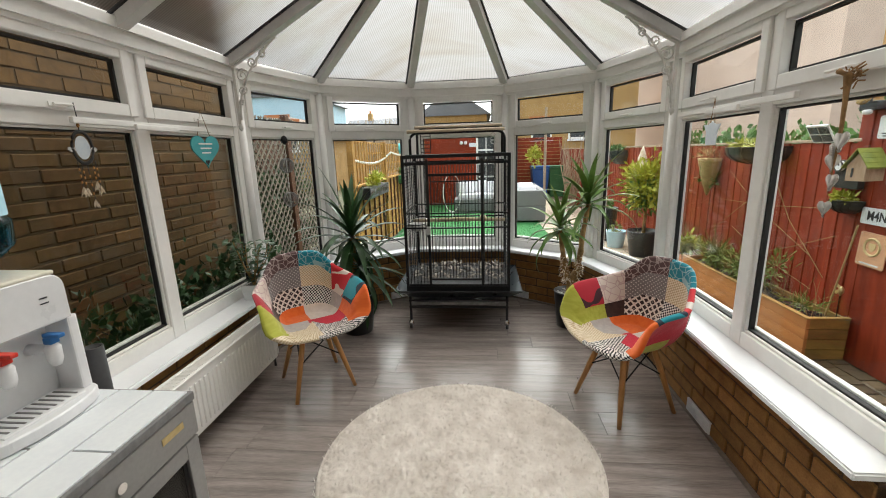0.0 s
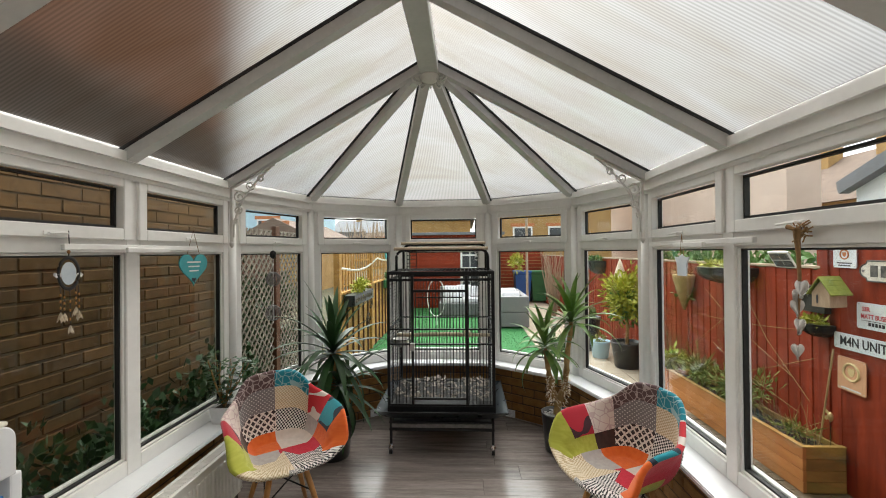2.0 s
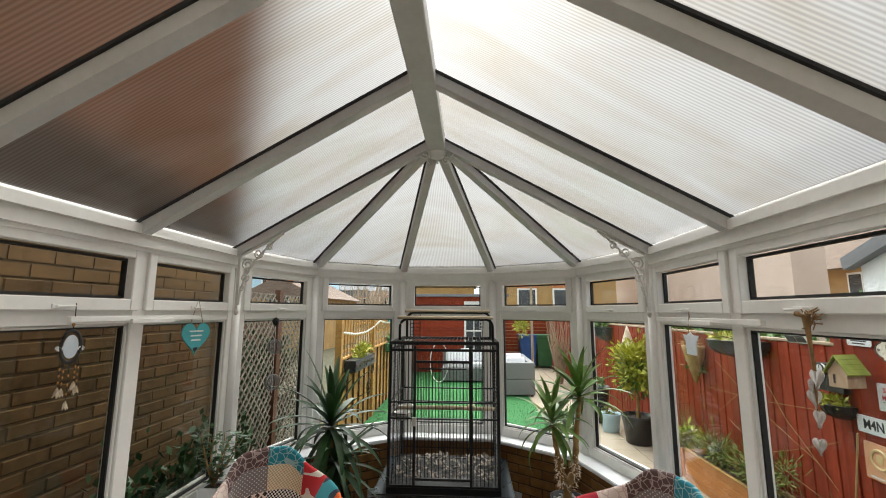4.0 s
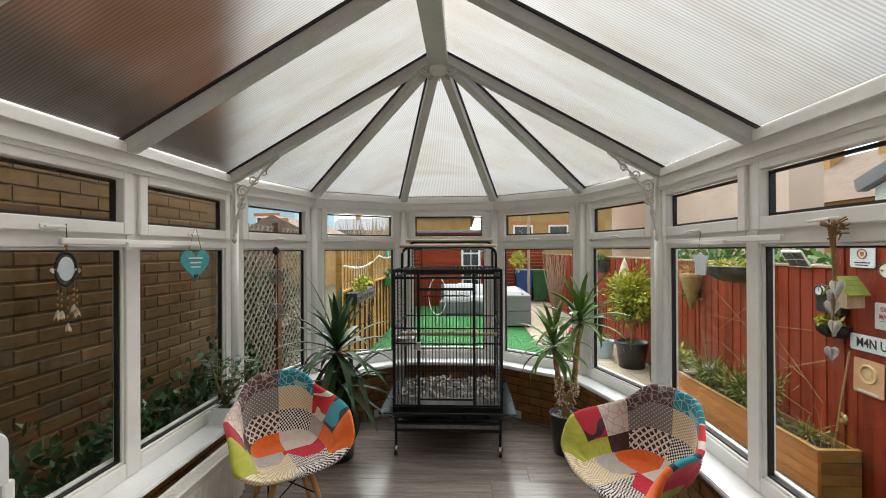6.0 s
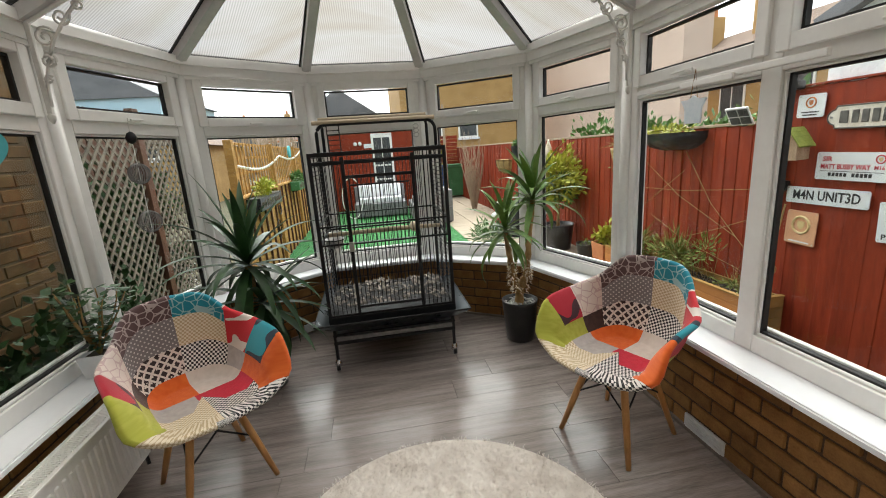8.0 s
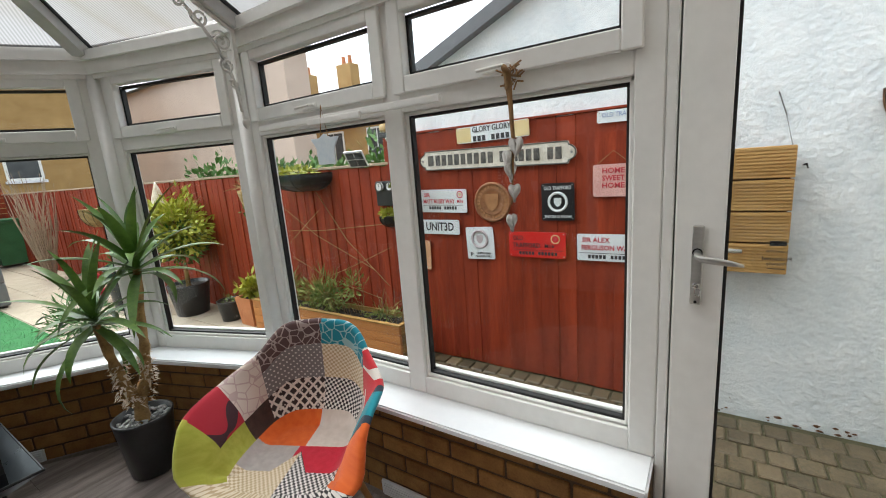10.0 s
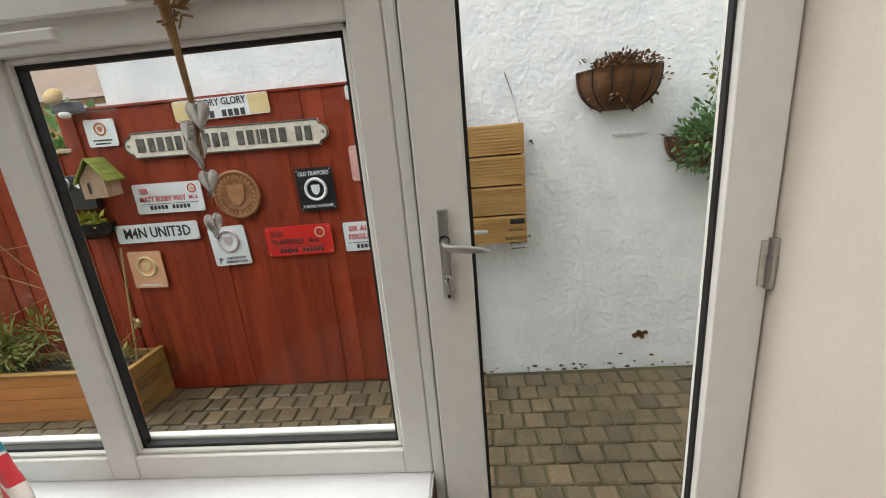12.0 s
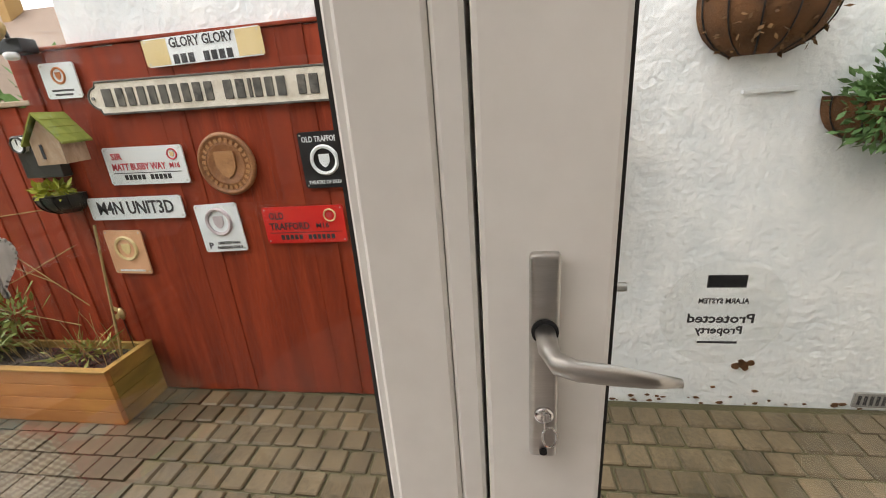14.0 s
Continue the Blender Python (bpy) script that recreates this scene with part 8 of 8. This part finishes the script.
sofa_unit(0.55, 1.30, 8.95, 10.9, 0.68, "grey rattan sofa end with white cushions", [(0.55, 1.30, 8.95, 9.07), (1.18, 1.30, 9.07, 10.9)])
sofa_unit(-0.75, 0.50, 10.6, 11.35, 0.72, "grey rattan sofa with heaped white cushions", [(-0.75, 0.50, 11.23, 11.35)])
for x, y, z, s in ((-0.45, 11.0, 0.58, 0.2), (-0.1, 11.02, 0.60, 0.2), (0.22, 11.0, 0.58, 0.19), (0.95, 9.35, 0.58, 0.2), (0.95, 9.95, 0.60, 0.2)):
    cb = box(-s, s, -0.07, 0.07, -s * 0.75, s * 0.75, 0.06, None, 3)
    c_ob = mesh_ob("cushion", cb, CUSHION, None, True)
    c_ob.matrix_world = pose(x, y, GROUND + z + 0.03, -18, 0, 10 * x)
    tagged(c_ob, "plump white scatter cushion on the rattan sofa", "cushion", "scatter cushions")
hoop = thing("hoop_ornament", "white metal hoop standing on the lawn", "ornament", pose(-0.72, 9.4, GROUND))
part("hoop", tube([(0.20 * math.cos(k * math.tau / 28), 0, 0.62 + 0.42 * math.sin(k * math.tau / 28)) for k in range(28)], 0.012, 6, None, True), PAPER, hoop)
part("foot", tube([(0, 0, 0), (0, 0, 0.2)], 0.015, 8), PAPER, hoop)
pl = thing("garden_pole", "pale wooden pole with a hanging green basket", "pole", pose(1.50, 10.6, GROUND))
part("pole", tube([(0, 0, 0), (0, 0, 2.5)], 0.032, 10), CAP_WOOD, pl)
part("arm", tube([(0, 0, 1.75), (-0.26, -0.05, 1.76)], 0.010, 6), BLACK_METAL, pl)
leaf_cloud(pl, "foliage", (-0.26, -0.05, 1.38), (0.21, 0.2, 0.33), 500, 0.09, LIME_LEAF, 101, "trailing yellow-green plant", 0.2, 0.3)
tw = thing("twig_shrub", "bare pale brown twig shrub by the fence", "shrub", pose(2.15, 10.6, GROUND))
rng_w = random.Random(55)
twb = bmesh.new()
for k in range(70):
    a = rng_w.uniform(0, math.tau)
    p = Vector((0.05 * math.cos(a), 0.05 * math.sin(a), 0.0))
    q = Vector((rng_w.uniform(-0.35, 0.3), rng_w.uniform(-0.4, 0.4), rng_w.uniform(0.9, 1.9)))
    mid = p.lerp(q, 0.5) + Vector((rng_w.uniform(-0.1, 0.1), rng_w.uniform(-0.1, 0.1), 0.1))
    tube([p, mid, q], [0.012, 0.008, 0.003], 4, twb)
part("twigs", twb, CAP_WOOD, tw)["kind"] = "stuff"

# ---- potted tree and pots along the fence ----
def pot_plant(name, label, at, r, h, mat, clouds, trunk=None, square=False):
    p = thing(name, label, "potted plant", pose(*at))
    plant_pot(p, (0, 0, 0), r, h, mat, square)
    part("soil", lathe([(0.01, h * 0.86), (r * 0.9, h * 0.86), (r * 0.9, h * 0.885), (0.01, h * 0.89)], 18), SOIL, p)
    if trunk:
        part("trunk", tube(*trunk), TRUNK, p, "", True)
    for c, rad, n, s, m2, seed in clouds:
        leaf_cloud(p, "foliage", c, rad, n, s, m2, seed, "", 0.25, 0.4)
    return p


pt = pot_plant("potted_tree", "round yellow-green bush tree in a black pot", (2.22, 6.0, GROUND), 0.22, 0.36, BLACK_PLASTIC,
               [((0, 0, 1.02), (0.40, 0.46, 0.44), 2300, 0.085, LIME_LEAF, 111), ((0.02, 0.05, 0.86), (0.30, 0.34, 0.34), 900, 0.085, HEDGE, 112)],
               ([(0, 0, 0.3), (0.01, 0.01, 0.55), (0, 0, 0.95)], [0.028, 0.022, 0.012], 8))
limbs = bmesh.new()
for k in range(9):
    a = k * 0.7
    tube([(0, 0, 0.62 + 0.03 * k), (0.14 * math.cos(a), 0.14 * math.sin(a), 0.80 + 0.04 * k), (0.28 * math.cos(a), 0.30 * math.sin(a), 0.92 + 0.05 * k)], [0.010, 0.007, 0.003], 5, limbs)
part("limbs", limbs, TRUNK, pt)
pot_plant("fence_pot", "small black pot with low weeds", (2.28, 5.30, GROUND), 0.135, 0.22, BLACK_PLASTIC, [((0, 0, 0.22), (0.10, 0.10, 0.06), 60, 0.05, GRASS_LEAF, 113)])
pot_plant("terracotta_planter", "square terracotta planter with yellow-green grass", (2.33, 4.93, GROUND), 0.13, 0.30, TERRACOTTA, [((0, 0, 0.38), (0.15, 0.18, 0.14), 260, 0.09, LIME_LEAF, 114)], None, True)
pot_plant("dark_tub", "tall dark plastic tub by the fence", (2.0, 7.1, GROUND), 0.20, 0.55, GREY_SKIRT, [((0, 0, 0.6), (0.16, 0.16, 0.12), 120, 0.07, HEDGE, 115)])
pot_plant("blue_tub", "pale blue glazed tub by the fence", (2.02, 6.55, GROUND), 0.15, 0.26, PALE_BLUE, [((0, 0, 0.3), (0.12, 0.12, 0.08), 80, 0.06, GRASS_LEAF, 116)])
lowb = thing("low_shrub", "spiky grey-green shrub at the lawn edge", "shrub", pose(1.28, 6.2, GROUND))
leaf_cloud(lowb, "foliage", (0, 0, 0.22), (0.34, 0.38, 0.26), 620, 0.13, SAGE_LEAF, 117, "", 0.1, 0.14)
stn = thing("stone_stack", "stack of red and white painted stones", "stones", pose(1.86, 7.75, GROUND))
for k, (r, m2) in enumerate(((0.13, SIGN_WHITE), (0.11, PRINT_RED), (0.10, SIGN_WHITE), (0.085, PRINT_RED), (0.07, SIGN_WHITE))):
    bm = bmesh.new()
    bmesh.ops.create_icosphere(bm, subdivisions=2, radius=r, matrix=Matrix.Translation((0.02 * (k % 2), 0, 0.06 + k * 0.105)) @ Matrix.Diagonal((1, 1, 0.55, 1)))
    part("stone", bm, m2, stn, "", True)
wall_basket("fence_basket", "round dark bowl of green leaves on the red fence", 7.9, 1.36, 0.48, 0.24, GREY_SKIRT, HEDGE, 121, 260, 0.07)
wall_basket("fence_basket", "wicker half basket on the red fence", 8.9, 1.10, 0.46, 0.28, STRAW, None, 122)
sf2 = wall_basket("fence_basket", "wicker basket holding a small shell tree", 6.6, 1.02, 0.50, 0.16, STRAW, None, 123)
part("shell_tree", lathe([(0.02, 0.0), (0.11, 0.02), (0.09, 0.12), (0.06, 0.24), (0.02, 0.36), (0.005, 0.40)], 12, None, (-0.12, 0.05, 0)), FEATHER, sf2, "pale cone ornament", True)

# ---- hedges and houses beyond the garden ----
hd2 = thing("hedge", "green leafy hedge beyond the red fence", "hedge", pose(3.35, 5.0, GROUND))
for k in range(7):
    leaf_cloud(hd2, "foliage", (0.1 * (k % 2), -1.7 + k * 0.62, 1.30 + 0.10 * math.sin(k * 2.1)), (0.5, 0.5, 0.52 + 0.1 * math.sin(k * 1.3)), 640, 0.11, HEDGE, 130 + k, "", 0.25, 0.5)
for k in range(4):
    part("stem", tube([(0, -1.5 + k * 1.1, 0), (0.05, -1.5 + k * 1.1, 1.3)], [0.03, 0.015], 6), TRUNK, hd2)


def house(name, label, x0, x1, y0, y1, eave, ridge, wall, roof_mat, along="y", windows=(), chimneys=()):
    """A gabled house; windows are (face, centre, sill height, width, height)."""
    hs = thing(name, label, "house", pose(0, 0, 0))
    part("wall", box(x0, x1, y0, y1, GROUND - 0.2, eave), wall, hs)
    if along == "y":
        poly = [(x0 - 0.25, eave - 0.12), ((x0 + x1) / 2, ridge), (x1 + 0.25, eave - 0.12)]
        m = Matrix(((1, 0, 0, 0), (0, 0, 1, 0), (0, 1, 0, 0), (0, 0, 0, 1)))
        rf = prism(poly, y0 - 0.15, y1 + 0.15, None, m)
    else:
        poly = [(y0 - 0.25, eave - 0.12), ((y0 + y1) / 2, ridge), (y1 + 0.25, eave - 0.12)]
        m = Matrix(((0, 0, 1, 0), (1, 0, 0, 0), (0, 1, 0, 0), (0, 0, 0, 1)))
        rf = prism(poly, x0 - 0.15, x1 + 0.15, None, m)
    rfo = part("roof", rf, roof_mat, hs)
    for cx2, cy2, top in chimneys:
        ch2 = part("chimney", box(cx2 - 0.3, cx2 + 0.3, cy2 - 0.45, cy2 + 0.45, eave, top, 0.02), YELLOW_BRICK, rfo)
        for d in (-0.2, 0.2):
            part("pot", lathe([(0.11, top), (0.09, top + 0.35), (0.11, top + 0.38)], 12, None, (cx2, cy2 + d, 0)), TERRACOTTA, rfo)
    for face, c, z, w, h in windows:
        if face == "x":
            wd = part("window", box(x0 - 0.04, x0 + 0.02, c - w / 2, c + w / 2, z, z + h), UPVC, hs)
            part("pane", box(x0 - 0.05, x0 - 0.03, c - w / 2 + 0.07, c - 0.03, z + 0.07, z + h - 0.07), DARK_PANE, wd)
            part("pane", box(x0 - 0.05, x0 - 0.03, c + 0.03, c + w / 2 - 0.07, z + 0.07, z + h - 0.07), DARK_PANE, wd)
            part("sill", box(x0 - 0.12, x0, c - w / 2 - 0.05, c + w / 2 + 0.05, z - 0.09, z), CUSHION, wd)
        else:
            wd = part("window", box(c - w / 2, c + w / 2, y0 - 0.04, y0 + 0.02, z, z + h), UPVC, hs)
            part("pane", box(c - w / 2 + 0.08, c + w / 2 - 0.08, y0 - 0.05, y0 - 0.03, z + 0.08, z + h - 0.08), DARK_PANE, wd)
            part("lintel", box(c - w / 2 - 0.1, c + w / 2 + 0.1, y0 - 0.045, y0 + 0.0, z + h, z + h + 0.16), TERRACOTTA, wd)
            part("sill", box(c - w / 2 - 0.05, c + w / 2 + 0.05, y0 - 0.12, y0, z - 0.09, z), CUSHION, wd)
    return hs


house("rendered_house", "pale pink rendered house side wall with slate roof", 9.6, 10.6, 13.0, 34, 5.75, 6.1, PINK_RENDER, SLATE, "y", [("x", 30.0, 2.6, 1.0, 1.2)])
house("terrace_house", "yellow brick terrace with white windows and brown roof", 13.0, 18.5, 5.0, 10.6, 3.25, 5.3, YELLOW_BRICK, TILE_ROOF, "y", [("x", 9.6, 1.75, 1.1, 1.25), ("x", 7.6, 1.75, 1.1, 1.25), ("x", 6.0, 1.75, 1.0, 1.25)], [(15.6, 6.0, 5.9)])
house("terrace_house", "yellow brick terrace with brown roof and chimney", 13.0, 18.5, 10.75, 20.5, 3.3, 5.35, YELLOW_BRICK, TILE_ROOF, "y", [("x", 14.6, 1.75, 1.1, 1.25), ("x", 12.2, 1.75, 1.1, 1.25)], [(15.6, 15.9, 6.3), (15.4, 18.6, 6.2)])
house("brick_house", "yellow brick house with arched red lintels", 1.35, 7.0, 20.5, 29, 5.6, 8.0, YELLOW_BRICK, SLATE, "x", [("y", 2.75, 1.85, 0.95, 0.90), ("y", 4.45, 1.85, 0.95, 0.90)])
house("brick_house", "low brick house gable with dark roof", -3.4, 0.25, 24, 33, 3.5, 4.8, YELLOW_BRICK, SLATE, "y", [])
house("rendered_house", "pale blue rendered house with white windows", -15.5, -8.6, 20.5, 27, 4.4, 6.3, PALE_BLUE, SLATE, "y", [("y", -10.0, 2.2, 1.1, 1.1), ("y", -12.5, 2.2, 1.1, 1.1)])
house("brick_house", "red-brown brick house beyond the lattice", -9.9, -6.6, 17.5, 24, 2.3, 3.1, YELLOW_BRICK, TILE_ROOF, "y", [("y", -8.2, 1.7, 1.0, 1.1)])
for k, (x, y, e) in enumerate(((-9.5, 52, 4.2), (-16, 58, 4.6), (-4, 60, 4.4), (-23, 55, 4.8))):
    house("far_house", "distant grey house on the skyline", x - 3, x + 3, y, y + 8, e, e + 1.8, SLATE if k % 2 else PINK_RENDER, SLATE, "x", [("y", x - 1.2, 2.2, 1.1, 1.2), ("y", x + 1.2, 2.2, 1.1, 1.2)], [(x, y + 4, e + 2.6)])
wood = thing("tree_line", "hazy bare trees on the skyline", "trees", pose(-10, 46, GROUND), kind="stuff")
rng_l = random.Random(61)
tlb = bmesh.new()
for k in range(46):
    x = rng_l.uniform(-16, 14)
    p = Vector((x, rng_l.uniform(-3, 3), 0))
    hgt = rng_l.uniform(3.0, 5.5)
    for b2 in range(7):
        q = p + Vector((rng_l.uniform(-1.2, 1.2), rng_l.uniform(-1, 1), hgt * rng_l.uniform(0.7, 1.1)))
        tube([p, p.lerp(q, 0.5) + Vector((0, 0, 0.5)), q], [0.10, 0.05, 0.015], 4, tlb)
part("branches", tlb, CAP_WOOD, wood)
